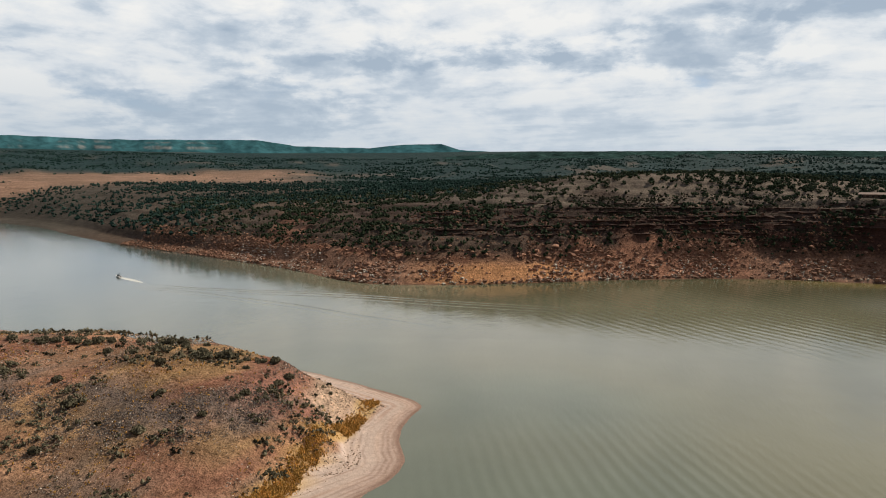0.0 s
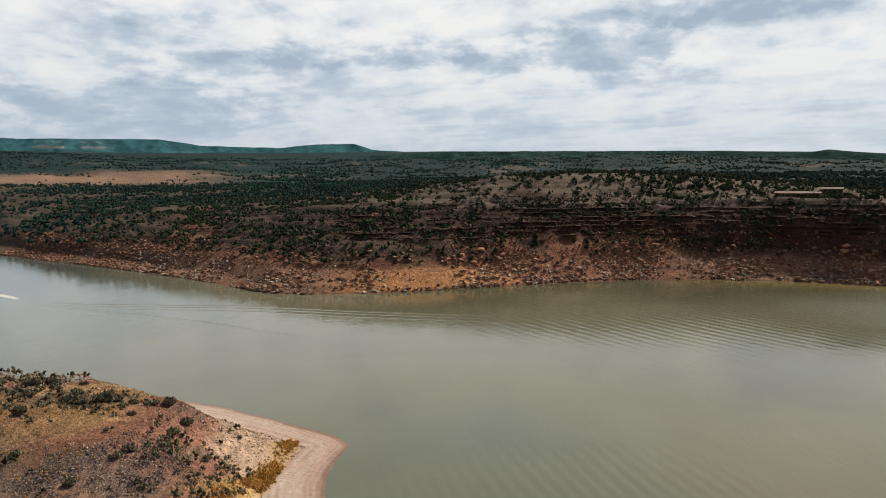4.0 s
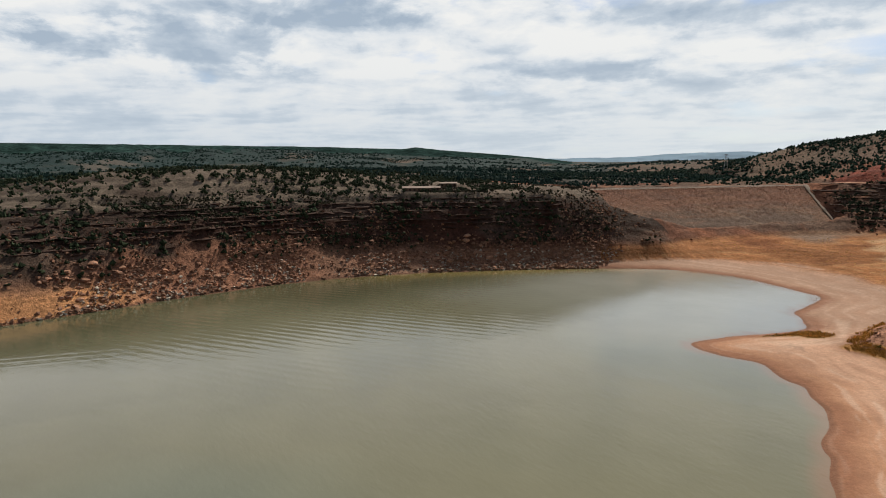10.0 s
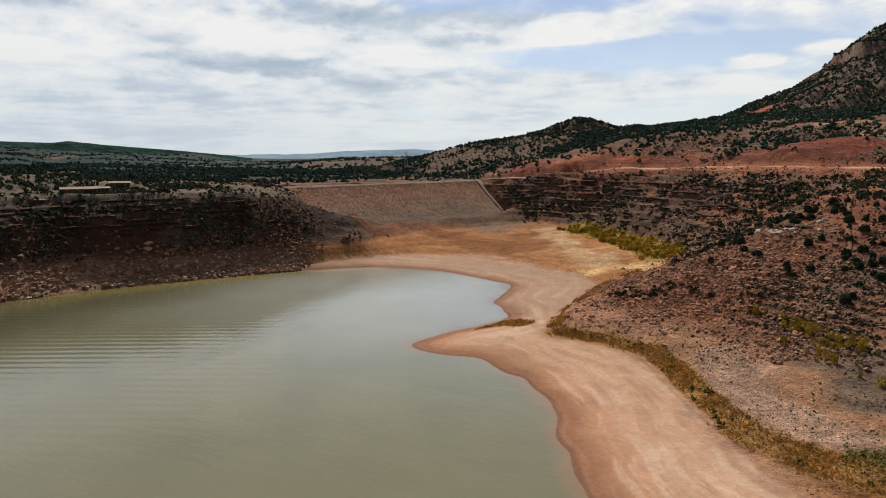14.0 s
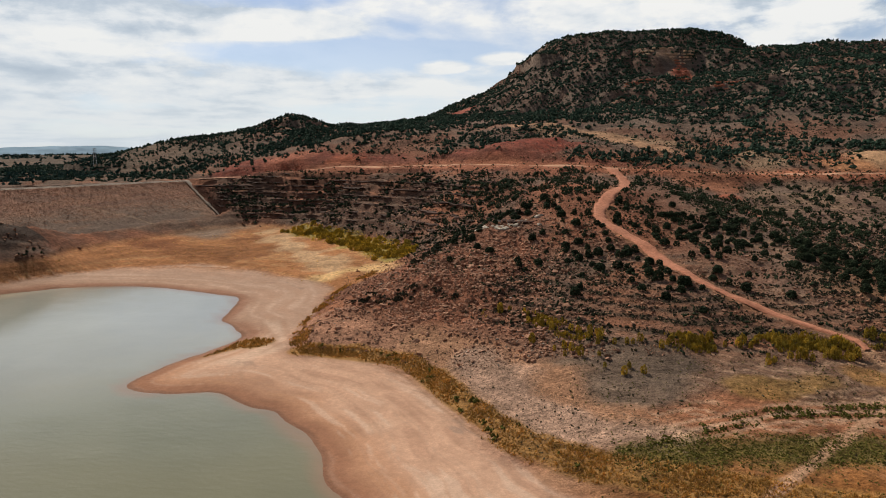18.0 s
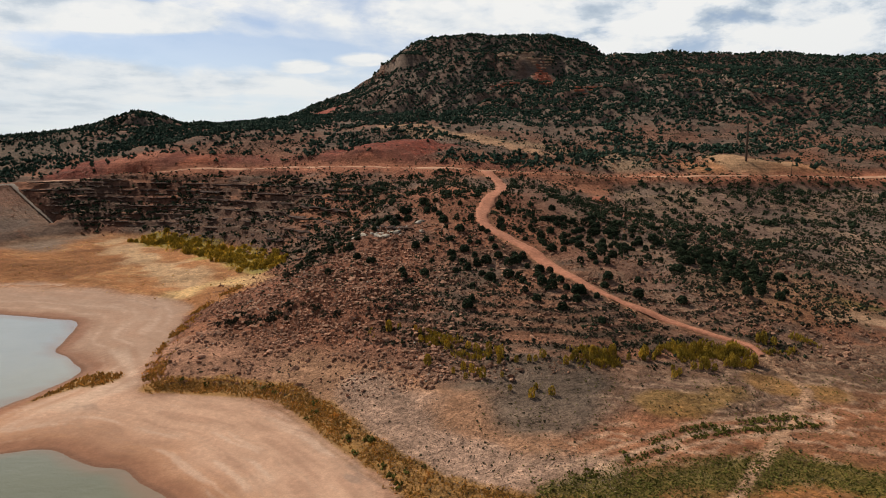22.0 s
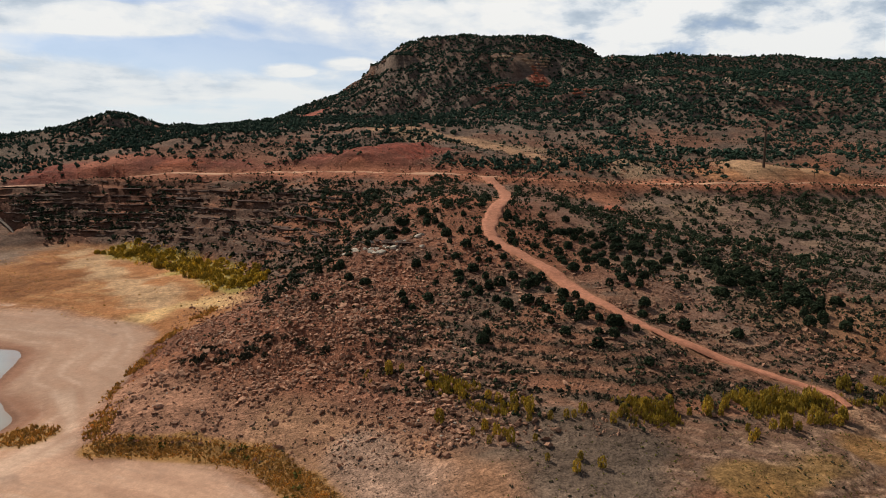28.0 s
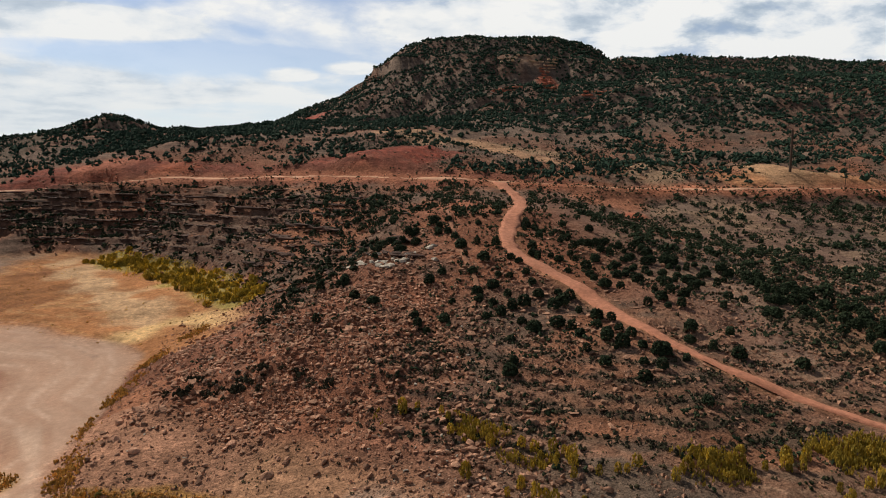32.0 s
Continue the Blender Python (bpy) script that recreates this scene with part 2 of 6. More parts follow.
# ---------------------------------------------------------------- materials
def material(name, colour, rough=0.9, metal=0.0, attribute="", patches=((0.12, 0.5, 0.25), (1.5, 0.5, 0.2)), bump=((0.6, 0.4),), random_tint=0.0,
             specular=0.2, strata=0.0, island=0.0, leaf=0.0):
    """A surface of one base colour (or one carried by the mesh), mottled at several sizes and rough.
    patches: (noise scale per metre, contrast centre, strength); bump: (scale, distance in metres)."""
    m = bpy.data.materials.new(name)
    m.use_nodes = True
    nt = m.node_tree
    N, L = nt.nodes.new, nt.links.new
    bsdf = nt.nodes["Principled BSDF"]
    bsdf.inputs["Roughness"].default_value, bsdf.inputs["Metallic"].default_value = rough, metal
    bsdf.inputs["Specular IOR Level"].default_value = specular
    place = N("ShaderNodeTexCoord").outputs["Object"]
    if attribute:
        a = N("ShaderNodeAttribute")
        a.attribute_name = attribute
        tint = a.outputs["Color"]
    else:
        a = N("ShaderNodeRGB")
        a.outputs[0].default_value = (*colour, 1)
        tint = a.outputs[0]
    factor = None

    def times(x, y):
        n = N("ShaderNodeMath")
        n.operation = "MULTIPLY"
        L(x, n.inputs[0]), L(y, n.inputs[1])
        return n.outputs[0]

    def spread(value, low, high, to_low, to_high):
        n = N("ShaderNodeMapRange")
        for i, v in enumerate((low, high, to_low, to_high)):
            n.inputs[i + 1].default_value = v
        L(value, n.inputs[0])
        return n.outputs[0]

    for scale, centre, strength in patches:
        n = N("ShaderNodeTexNoise")
        n.inputs["Scale"].default_value, n.inputs["Detail"].default_value, n.inputs["Roughness"].default_value = scale, 5, 0.6
        L(place, n.inputs["Vector"])
        v = spread(n.outputs[0], centre - 0.2, centre + 0.2, 1 - strength, 1 + strength)
        factor = v if factor is None else times(factor, v)
    if strata:
        stretch = N("ShaderNodeMapping")
        stretch.inputs["Scale"].default_value = (0.012, 0.012, 0.55)
        L(place, stretch.inputs["Vector"])
        n = N("ShaderNodeTexNoise")
        n.inputs["Scale"].default_value, n.inputs["Detail"].default_value, n.inputs["Roughness"].default_value = 1.0, 6, 0.7
        L(stretch.outputs[0], n.inputs["Vector"])
        factor = times(factor, spread(n.outputs[0], 0.35, 0.65, 1 - strata, 1 + strata))
    for source, amount in (("Object Info", random_tint), ("Geometry", island)):
        if amount:
            n = N("ShaderNodeObjectInfo" if source == "Object Info" else "ShaderNodeNewGeometry")
            value = n.outputs["Random" if source == "Object Info" else "Random Per Island"]
            v = spread(value, 0, 1, 1 - amount, 1 + amount)
            factor = v if factor is None else times(factor, v)
    if attribute and factor is not None:
        n = N("ShaderNodeMix")
        n.inputs[2].default_value = 1.0
        L(a.outputs["Alpha"], n.inputs[0]), L(factor, n.inputs[3])
        factor = n.outputs[0]
    if factor is not None:
        scale_node = N("ShaderNodeVectorMath")
        scale_node.operation = "SCALE"
        L(tint, scale_node.inputs[0]), L(factor, scale_node.inputs["Scale"])
        tint = scale_node.outputs[0]
    L(tint, bsdf.inputs["Base Color"])
    normal = None
    for scale, distance in bump:
        n, b = N("ShaderNodeTexNoise"), N("ShaderNodeBump")
        n.inputs["Scale"].default_value, n.inputs["Detail"].default_value, n.inputs["Roughness"].default_value = scale, 6, 0.65
        L(place, n.inputs["Vector"]), L(n.outputs[0], b.inputs["Height"])
        b.inputs["Distance"].default_value, b.inputs["Strength"].default_value = distance, 1.0
        if attribute:
            L(a.outputs["Alpha"], b.inputs["Strength"])
        if normal:
            L(normal, b.inputs["Normal"])
        normal = b.outputs[0]
    if normal:
        L(normal, bsdf.inputs["Normal"])
    if leaf:
        thin, both = N("ShaderNodeBsdfTranslucent"), N("ShaderNodeMixShader")
        both.inputs[0].default_value = leaf
        L(tint, thin.inputs["Color"]), L(bsdf.outputs[0], both.inputs[1]), L(thin.outputs[0], both.inputs[2])
        L(both.outputs[0], nt.nodes["Material Output"].inputs["Surface"])
    return m


def water_material():
    m = material("murky_lake_water", (0.192, 0.192, 0.130), 0.06, attribute="soil", patches=((0.006, 0.5, 0.16), (0.02, 0.5, 0.08)), bump=(), specular=0.65)
    nt = m.node_tree
    N, L = nt.nodes.new, nt.links.new
    bsdf = nt.nodes["Principled BSDF"]
    bsdf.inputs["IOR"].default_value = 1.38
    place = N("ShaderNodeTexCoord").outputs["Object"]
    normal = None
    for x, y, far, turn, wave in ((-118, 20, 55, 78, 0.34), (-318, 105, 120, 60, 0.22)):
        near, band, b, gate = N("ShaderNodeVectorMath"), N("ShaderNodeTexWave"), N("ShaderNodeBump"), N("ShaderNodeMapRange")
        near.operation = "DISTANCE"
        near.inputs[1].default_value = (x, y, 0)
        L(place, near.inputs[0]), L(near.outputs["Value"], gate.inputs[0])
        for i, v in enumerate((far * 0.25, far, 1.0, 0.0)):
            gate.inputs[i + 1].default_value = v
        spin = N("ShaderNodeMapping")
        spin.inputs["Rotation"].default_value = (0, 0, radians(turn))
        L(place, spin.inputs["Vector"]), L(spin.outputs[0], band.inputs["Vector"])
        band.inputs["Scale"].default_value, band.inputs["Distortion"].default_value = wave * 0.3, 9.0
        band.inputs["Detail"].default_value, band.inputs["Detail Scale"].default_value = 2.0, 0.12
        L(band.outputs["Fac"], b.inputs["Height"]), L(gate.outputs[0], b.inputs["Strength"])
        b.inputs["Distance"].default_value = 0.044
        if normal:
            L(normal, b.inputs["Normal"])
        normal = b.outputs[0]
    for scale, stretch, turn, distance in ((0.05, 2.0, 35, 0.09), (0.35, 2.2, 20, 0.034), (1.6, 1.5, 60, 0.013)):
        mapping, n, b = N("ShaderNodeMapping"), N("ShaderNodeTexNoise"), N("ShaderNodeBump")
        mapping.inputs["Scale"].default_value = (scale, scale * stretch, scale)
        mapping.inputs["Rotation"].default_value = (0, 0, radians(turn))
        L(place, mapping.inputs["Vector"]), L(mapping.outputs[0], n.inputs["Vector"])
        n.inputs["Scale"].default_value, n.inputs["Detail"].default_value = 1.0, 3
        L(n.outputs[0], b.inputs["Height"])
        b.inputs["Distance"].default_value = distance
        if normal:
            L(normal, b.inputs["Normal"])
        normal = b.outputs[0]
    L(normal, bsdf.inputs["Normal"])
    return m


GROUND = material("desert_ground", (0.3, 0.2, 0.15), 0.95, attribute="soil", patches=((0.022, 0.5, 0.16), (0.16, 0.5, 0.26), (0.7, 0.5, 0.38), (2.6, 0.5, 0.34)),
                  bump=((0.25, 1.2), (1.3, 0.6)), specular=0.1, strata=0.22)
WATER_SURFACE = water_material()
# far mesas, with teal haze put into their colour
MESA_HAZE_TINT = material("teal_haze_tint", (0.065, 0.140, 0.172), 1.0, attribute="soil", patches=((0.004, 0.5, 0.25), (0.02, 0.52, 0.35)), bump=(), specular=0.0)
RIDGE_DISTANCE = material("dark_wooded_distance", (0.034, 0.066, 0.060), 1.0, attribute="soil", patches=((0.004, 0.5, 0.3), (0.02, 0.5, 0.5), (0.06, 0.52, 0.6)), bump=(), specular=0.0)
# far mountains, with blue haze put into their colour
BLUE_HAZE_TINT = material("blue_haze_tint", (0.30, 0.43, 0.56), 1.0, attribute="soil", patches=((0.003, 0.5, 0.06),), bump=(), specular=0.0)
JUNIPER = material("juniper_foliage", (0.028, 0.042, 0.022), 0.9, patches=((0.7, 0.5, 0.3), (6, 0.5, 0.35)), bump=((5, 0.15),), island=0.35, random_tint=0.2, specular=0.1)
MESA_JUNIPER = material("mesa_juniper_foliage", (0.029, 0.056, 0.038), 0.9, patches=((0.02, 0.5, 0.2), (0.6, 0.5, 0.3)), bump=(), island=0.35, specular=0.08)
# foliage of the far woods, with some teal haze mixed into its colour
FAR_JUNIPER = material("haze_tinted_woodland", (0.024, 0.049, 0.041), 0.95, patches=((0.02, 0.5, 0.3), (0.6, 0.5, 0.3)), bump=(), island=0.4, specular=0.05)
BARK = material("shaggy_bark", (0.13, 0.095, 0.07), 0.95, patches=((3, 0.5, 0.3), (14, 0.5, 0.3)), bump=((12, 0.03),))
SAGE = material("grey_sagebrush", (0.085, 0.075, 0.045), 0.95, patches=((0.5, 0.5, 0.25), (6, 0.5, 0.3)), bump=(), island=0.4, random_tint=0.25, specular=0.05)
CHAMISA = material("grey_green_chamisa", (0.105, 0.095, 0.062), 0.95, patches=((0.5, 0.5, 0.25), (6, 0.5, 0.3)), bump=(), island=0.4, random_tint=0.25, specular=0.05)
WILLOW = material("yellow_green_willow", (0.56, 0.43, 0.09), 0.85, leaf=0.55, patches=((0.5, 0.5, 0.25), (6, 0.5, 0.3)), bump=(), island=0.35, random_tint=0.25, specular=0.1)
DRY_GRASS = material("dry_grass", (0.56, 0.35, 0.11), 0.95, leaf=0.45, patches=((0.3, 0.5, 0.25), (6, 0.5, 0.25)), bump=(), island=0.4, specular=0.05)
SANDSTONE = material("red_sandstone", (0.37, 0.205, 0.135), 0.9, patches=((0.6, 0.5, 0.25), (5, 0.5, 0.25)), bump=((3, 0.12), (14, 0.03)), random_tint=0.3, island=0.3)
PALE_STONE = material("pale_limestone", (0.48, 0.43, 0.36), 0.9, patches=((0.6, 0.5, 0.2), (5, 0.5, 0.25)), bump=((3, 0.1),), random_tint=0.2, island=0.2)
RIPRAP = material("riprap", (0.24, 0.165, 0.125), 0.95, attribute="soil", patches=((0.05, 0.5, 0.15), (0.5, 0.5, 0.35), (1.6, 0.5, 0.3)), bump=((0.9, 0.8), (2.5, 0.3)))
DIRT = material("graded_red_dirt", (0.46, 0.20, 0.125), 0.95, patches=((0.1, 0.5, 0.15), (0.8, 0.5, 0.2), (5, 0.5, 0.12)), bump=((1.5, 0.15), (6, 0.04)))
FAINT_DIRT = material("trodden_dirt", (0.24, 0.115, 0.07), 0.95, patches=((0.1, 0.5, 0.2), (0.8, 0.5, 0.3), (5, 0.5, 0.2)), bump=((1.5, 0.2),))
HIGHWAY_SURFACE = material("dusty_road_surface", (0.54, 0.31, 0.20), 0.9, patches=((0.06, 0.5, 0.15), (1.0, 0.5, 0.12)), bump=((4, 0.03),))
GRAVEL = material("grey_gravel", (0.25, 0.205, 0.17), 0.95, patches=((0.2, 0.5, 0.15), (2, 0.5, 0.2)), bump=((4, 0.05),))
TIMBER = material("creosoted_pole_wood", (0.075, 0.055, 0.042), 0.85, patches=((1, 0.5, 0.2), (9, 0.5, 0.2)), bump=((20, 0.01),))
STEEL = material("galvanised_steel", (0.42, 0.43, 0.44), 0.5, 0.8, patches=((2, 0.5, 0.1),), bump=())
CERAMIC = material("brown_insulator", (0.10, 0.05, 0.035), 0.3, patches=(), bump=(), specular=0.5)
STUCCO = material("tan_stucco_wall", (0.12, 0.09, 0.07), 0.9, patches=((0.6, 0.5, 0.12), (6, 0.5, 0.1)), bump=((20, 0.01),))
METAL_ROOF = material("pale_metal_roof", (0.20, 0.14, 0.115), 0.6, 0.0, patches=((0.3, 0.5, 0.12), (3, 0.5, 0.1)), bump=(), random_tint=0.15)
WINDOW = material("dark_window_glass", (0.02, 0.025, 0.03), 0.08, patches=(), bump=(), specular=0.6)
HULL = material("white_boat_hull", (0.70, 0.70, 0.68), 0.25, patches=((1, 0.5, 0.06),), bump=(), specular=0.5)
DARK_TRIM = material("dark_boat_trim", (0.03, 0.03, 0.035), 0.4, patches=((3, 0.5, 0.15),), bump=(), specular=0.4)
FOAM = material("white_foam", (0.72, 0.74, 0.72), 0.9, patches=((0.8, 0.5, 0.2), (4, 0.5, 0.15)), bump=((2, 0.1),))


# ---------------------------------------------------------------- the lie of the land
def vnoise(x, y, seed=0):
    """Smooth value noise in -1..1 on arrays."""
    xi, yi = np.floor(x).astype(np.int64), np.floor(y).astype(np.int64)
    fx, fy = x - xi, y - yi
    fx, fy = fx * fx * fx * (fx * (fx * 6 - 15) + 10), fy * fy * fy * (fy * (fy * 6 - 15) + 10)

    def lattice(a, b):
        h = (a * 374761393 + b * 668265263 + seed * 1442695041) & 0xFFFFFFFF
        h = ((h ^ (h >> 13)) * 1274126177) & 0xFFFFFFFF
        return ((h ^ (h >> 16)) & 0xFFFF) / 32767.5 - 1.0
    top = lattice(xi, yi) * (1 - fx) + lattice(xi + 1, yi) * fx
    low = lattice(xi, yi + 1) * (1 - fx) + lattice(xi + 1, yi + 1) * fx
    return top * (1 - fy) + low * fy


def fbm(x, y, size, octaves=4, seed=0, gain=0.5):
    total, amp, norm = 0.0, 1.0, 0.0
    for k in range(octaves):
        total = total + amp * vnoise(x / size + 17.3 * k, y / size - 9.1 * k, seed + k)
        norm += amp
        amp, size = amp * gain, size * 0.5
    return total / norm


def smooth(a, b, v):
    v = np.clip((v - a) / (b - a), 0, 1)
    return v * v * (3 - 2 * v)


def line_distance(x, y, line):
    """Distance of each place from an open line of (x, y) points."""
    best = np.full(np.shape(x), 1e12)
    for (ax, ay), (bx, by) in zip(line, line[1:]):
        dx, dy = bx - ax, by - ay
        t = np.clip(((x - ax) * dx + (y - ay) * dy) / (dx * dx + dy * dy), 0, 1)
        best = np.minimum(best, (x - ax - t * dx) ** 2 + (y - ay - t * dy) ** 2)
    return np.sqrt(best)


def outside(x, y, ring):
    """Distance from a closed ring, positive outside it and negative inside."""
    closed = ring + [ring[0]]
    odd = np.zeros(np.shape(x), bool)
    for (ax, ay), (bx, by) in zip(closed, closed[1:]):
        if ay != by:
            odd ^= ((ay > y) != (by > y)) & (x < (bx - ax) * (y - ay) / (by - ay) + ax)
    return np.where(odd, -1.0, 1.0) * line_distance(x, y, closed)


# The water's edge: up the west bank, round the bay below the dam, back along the beach, round the peninsula.
WEST_SHORE = [(-980, -900), (-812, -642), (-740, -534), (-635, -426), (-540, -313), (-465, -203), (-406, -127), (-366, -88), (-357, -66),
              (-359, -20), (-368, 20), (-380, 60), (-388, 105), (-388, 140), (-376, 188), (-358, 226), (-338, 262), (-321, 288), (-298, 309)]
BAY_SHORE = [(-265, 313), (-240, 305), (-222, 297), (-212, 294), (-206, 275), (-203, 254), (-194, 245), (-185, 233), (-185, 225), (-188, 214), (-193, 203),
             (-197, 186), (-195.5, 179.5), (-189, 175.5), (-179, 176), (-170, 179), (-162.5, 173.5), (-157, 169), (-150.5, 168), (-145, 161), (-138, 154.5), (-132, 145),
             (-129, 135), (-123, 127), (-119, 118)]
HIDDEN_SHORE = [(-108, 104), (-80, 82), (-50, 55), (-42, 20), (-62, -14), (-90, -26)]
PENINSULA_SHORE = [(-118, -27), (-123, -23.5), (-128, -21.5), (-135, -20.5), (-142, -23), (-152, -24.5), (-160, -23), (-167, -21), (-172, -24), (-177, -30), (-184, -40), (-200, -66), (-222, -120),
                   (-240, -180), (-262, -300), (-330, -600), (-420, -900)]


def rounded(ring):
    """The ring with its corners cut twice."""
    for _ in range(2):
        pairs = zip(ring, ring[1:] + ring[:1])
        ring = [(a[0] + (b[0] - a[0]) * q, a[1] + (b[1] - a[1]) * q) for a, b in pairs for q in (0.2, 0.8)]
    return ring


WATER = rounded(WEST_SHORE + BAY_SHORE + HIDDEN_SHORE + PENINSULA_SHORE)

# Contours of the valley, each from the south-west, up the west bank, round the head of the valley and back along the hill.
C3 = ([(-1010, -900), (-760, -522), (-552, -304), (-476, -197), (-414, -120), (-372, -82), (-364, -60), (-366, -20), (-375, 20), (-387, 60),
       (-395, 105), (-394, 142), (-382, 190), (-364, 230), (-344, 266), (-328, 292), (-312, 322)],
      [(-296, 342), (-262, 346), (-215, 335), (-188, 318), (-174, 296), (-168, 262), (-163, 225), (-157, 207), (-137, 203), (-120, 188),
       (-107, 163), (-95, 143), (-83, 128), (-60, 108), (-20, 80), (30, 40), (200, -100)])
C10 = ([(-1040, -900), (-770, -512), (-556, -300), (-480, -190), (-421, -113), (-384, -70), (-380, -40), (-382, -8), (-390, 30), (-399, 65),
        (-406, 105), (-405, 145), (-393, 192), (-371, 232), (-350, 268), (-334, 296), (-322, 322)],
       [(-328, 350), (-318, 400), (-300, 460), (-281, 490), (-240, 468), (-205, 440), (-176, 400), (-152, 350), (-148, 310), (-152, 270),
        (-143, 238), (-122, 226), (-100, 205), (-74, 191), (-45, 183), (-5, 191), (40, 206), (100, 226), (200, 245), (400, 230), (700, 100)])
C20 = ([(-1060, -900), (-800, -500), (-572, -288), (-494, -180), (-436, -102), (-398, -52), (-398, -20), (-396, 8), (-402, 36), (-410, 68),
        (-416, 105), (-415, 145), (-401, 195), (-377, 238), (-358, 272), (-347, 300), (-342, 322)],
       [(-346, 400), (-316, 475), (-286, 503), (-236, 487), (-201, 454), (-166, 412), (-134, 362), (-124, 310), (-130, 270), (-120, 244),
        (-104, 242), (-86, 260), (-66, 238), (-42, 228), (0, 240), (50, 275), (110, 300), (200, 310), (420, 290), (750, 150)])
C30 = ([(-1150, -900), (-860, -470), (-610, -262), (-530, -150), (-474, -78), (-434, -24), (-422, 12), (-420, 38), (-426, 70), (-430, 105),
        (-425, 148), (-410, 198), (-386, 240), (-365, 280), (-362, 318)],
       [(-364, 400), (-332, 490), (-296, 530), (-236, 507), (-196, 476), (-152, 436), (-116, 378), (-104, 325), (-104, 297), (-88, 292),
        (-62, 286), (-30, 300), (0, 330), (20, 352), (30, 384), (50, 392), (80, 372), (110, 380), (160, 386), (250, 372), (450, 340), (800, 200)])
C42 = ([(-1500, -700), (-1000, -150), (-700, -60), (-570, -20), (-500, 10), (-474, 34), (-472, 52), (-474, 75), (-474, 106), (-462, 150),
        (-438, 200), (-402, 240), (-378, 282), (-396, 330), (-440, 350), (-600, 420), (-1100, 800)],
       [(-1100, 1100), (-720, 880), (-530, 705), (-415, 608), (-357, 578), (-300, 548), (-236, 526), (-190, 500), (-140, 454), (-100, 400), (-80, 354),
        (-60, 343), (-42, 352), (-30, 390), (-10, 425), (40, 436), (60, 428), (90, 424), (150, 438), (210, 452), (300, 440), (500, 400), (850, 250)])
C50 = ([(-1600, -300), (-1100, 0), (-760, 10), (-600, 30), (-540, 60), (-516, 90), (-506, 120), (-506, 150), (-512, 190), (-524, 240), (-600, 320), (-1300, 800)],
       [(-900, 1300), (-690, 900), (-655, 815), (-560, 738), (-470, 688), (-395, 632), (-290, 566), (-195, 540), (-130, 498), (-60, 462), (-30, 461), (30, 468), (100, 455),
        (145, 452), (190, 470), (300, 468), (550, 430), (900, 300)])
C80 = [(-560, 1600), (-530, 880), (-505, 806), (-436, 758), (-370, 725), (-290, 700), (-200, 650), (-120, 612), (-66, 592), (0, 614), (60, 632), (130, 610),
       (200, 602), (300, 590), (600, 550), (950, 400)]
C110 = [(-250, 1600), (-262, 1100), (-240, 985), (-170, 935), (-100, 860),
        (-20, 792), (60, 742), (130, 702), (190, 682), (280, 672), (400, 650), (700, 610), (1000, 450)]
C150 = [(-40, 1600), (-150, 1060), (-112, 985), (-66, 905), (0, 865), (70, 856), (110, 866), (150, 838), (220, 788), (320, 766), (450, 740), (750, 690), (1100, 520)]
C190 = [(20, 1600), (-90, 1050), (-62, 972), (0, 925), (70, 905), (112, 916), (170, 905), (230, 930), (300, 1080), (420, 1500)]
SUMMIT = [(-30, 1250), (-36, 1040), (-24, 1000), (40, 984), (130, 972), (166, 1000), (190, 1250)]
FAR_EAST = [(2500, 0), (2500, -1500), (-2500, -1500)]


def ring_of(level):
    if isinstance(level, tuple):
        return level[0] + level[1] + FAR_EAST
    return [(-4900, 5000), (level[0][0], 5000)] + level + FAR_EAST + [(-4900, -1500)]


C190_END = [(420, 5000), (5000, 5000)]
RINGS = [(0.0, WATER), (3.0, ring_of(C3)), (10.0, ring_of(C10)), (20.0, ring_of(C20)), (30.0, ring_of(C30)), (42.0, ring_of(C42)),
         (50.0, ring_of(C50)), (80.0, ring_of(C80)), (110.0, ring_of(C110)), (150.0, ring_of(C150)), (190.0, [(-4900, 5000), (20, 5000)] + C190 + C190_END + [(5000, -1500), (-4900, -1500)])]
SPINE = [(-160, -72), (-163, -105), (-150, -170), (-150, -300), (-250, -800)]
# The graded highway on the hillside, with its heights, and its last stretch to the dam.
HIGHWAY = [(-285, 570, 48), (-208, 553, 51), (-160, 532, 52.5), (-121, 509, 53), (-87, 490, 53), (-60, 474, 52.7), (-24, 458, 51), (8, 452, 49.5), (43, 450, 48.8),
           (72, 446, 48.3), (104, 442, 48.3), (158, 446, 47.8), (208, 455, 47), (330, 465, 47), (600, 430, 48)]
DAM_ROAD = [(-357, 560, 40.5), (-330, 572, 44), (-285, 570, 48)]
DAM_LEFT, DAM_RIGHT, DAM_CREST = (-436.0, 338.0), (-366.0, 555.0), 40.0
DAM_LENGTH = math.dist(DAM_LEFT, DAM_RIGHT)
DAM_ALONG = ((DAM_RIGHT[0] - DAM_LEFT[0]) / DAM_LENGTH, (DAM_RIGHT[1] - DAM_LEFT[1]) / DAM_LENGTH)
CENTRE = (-75.0, 30.0)
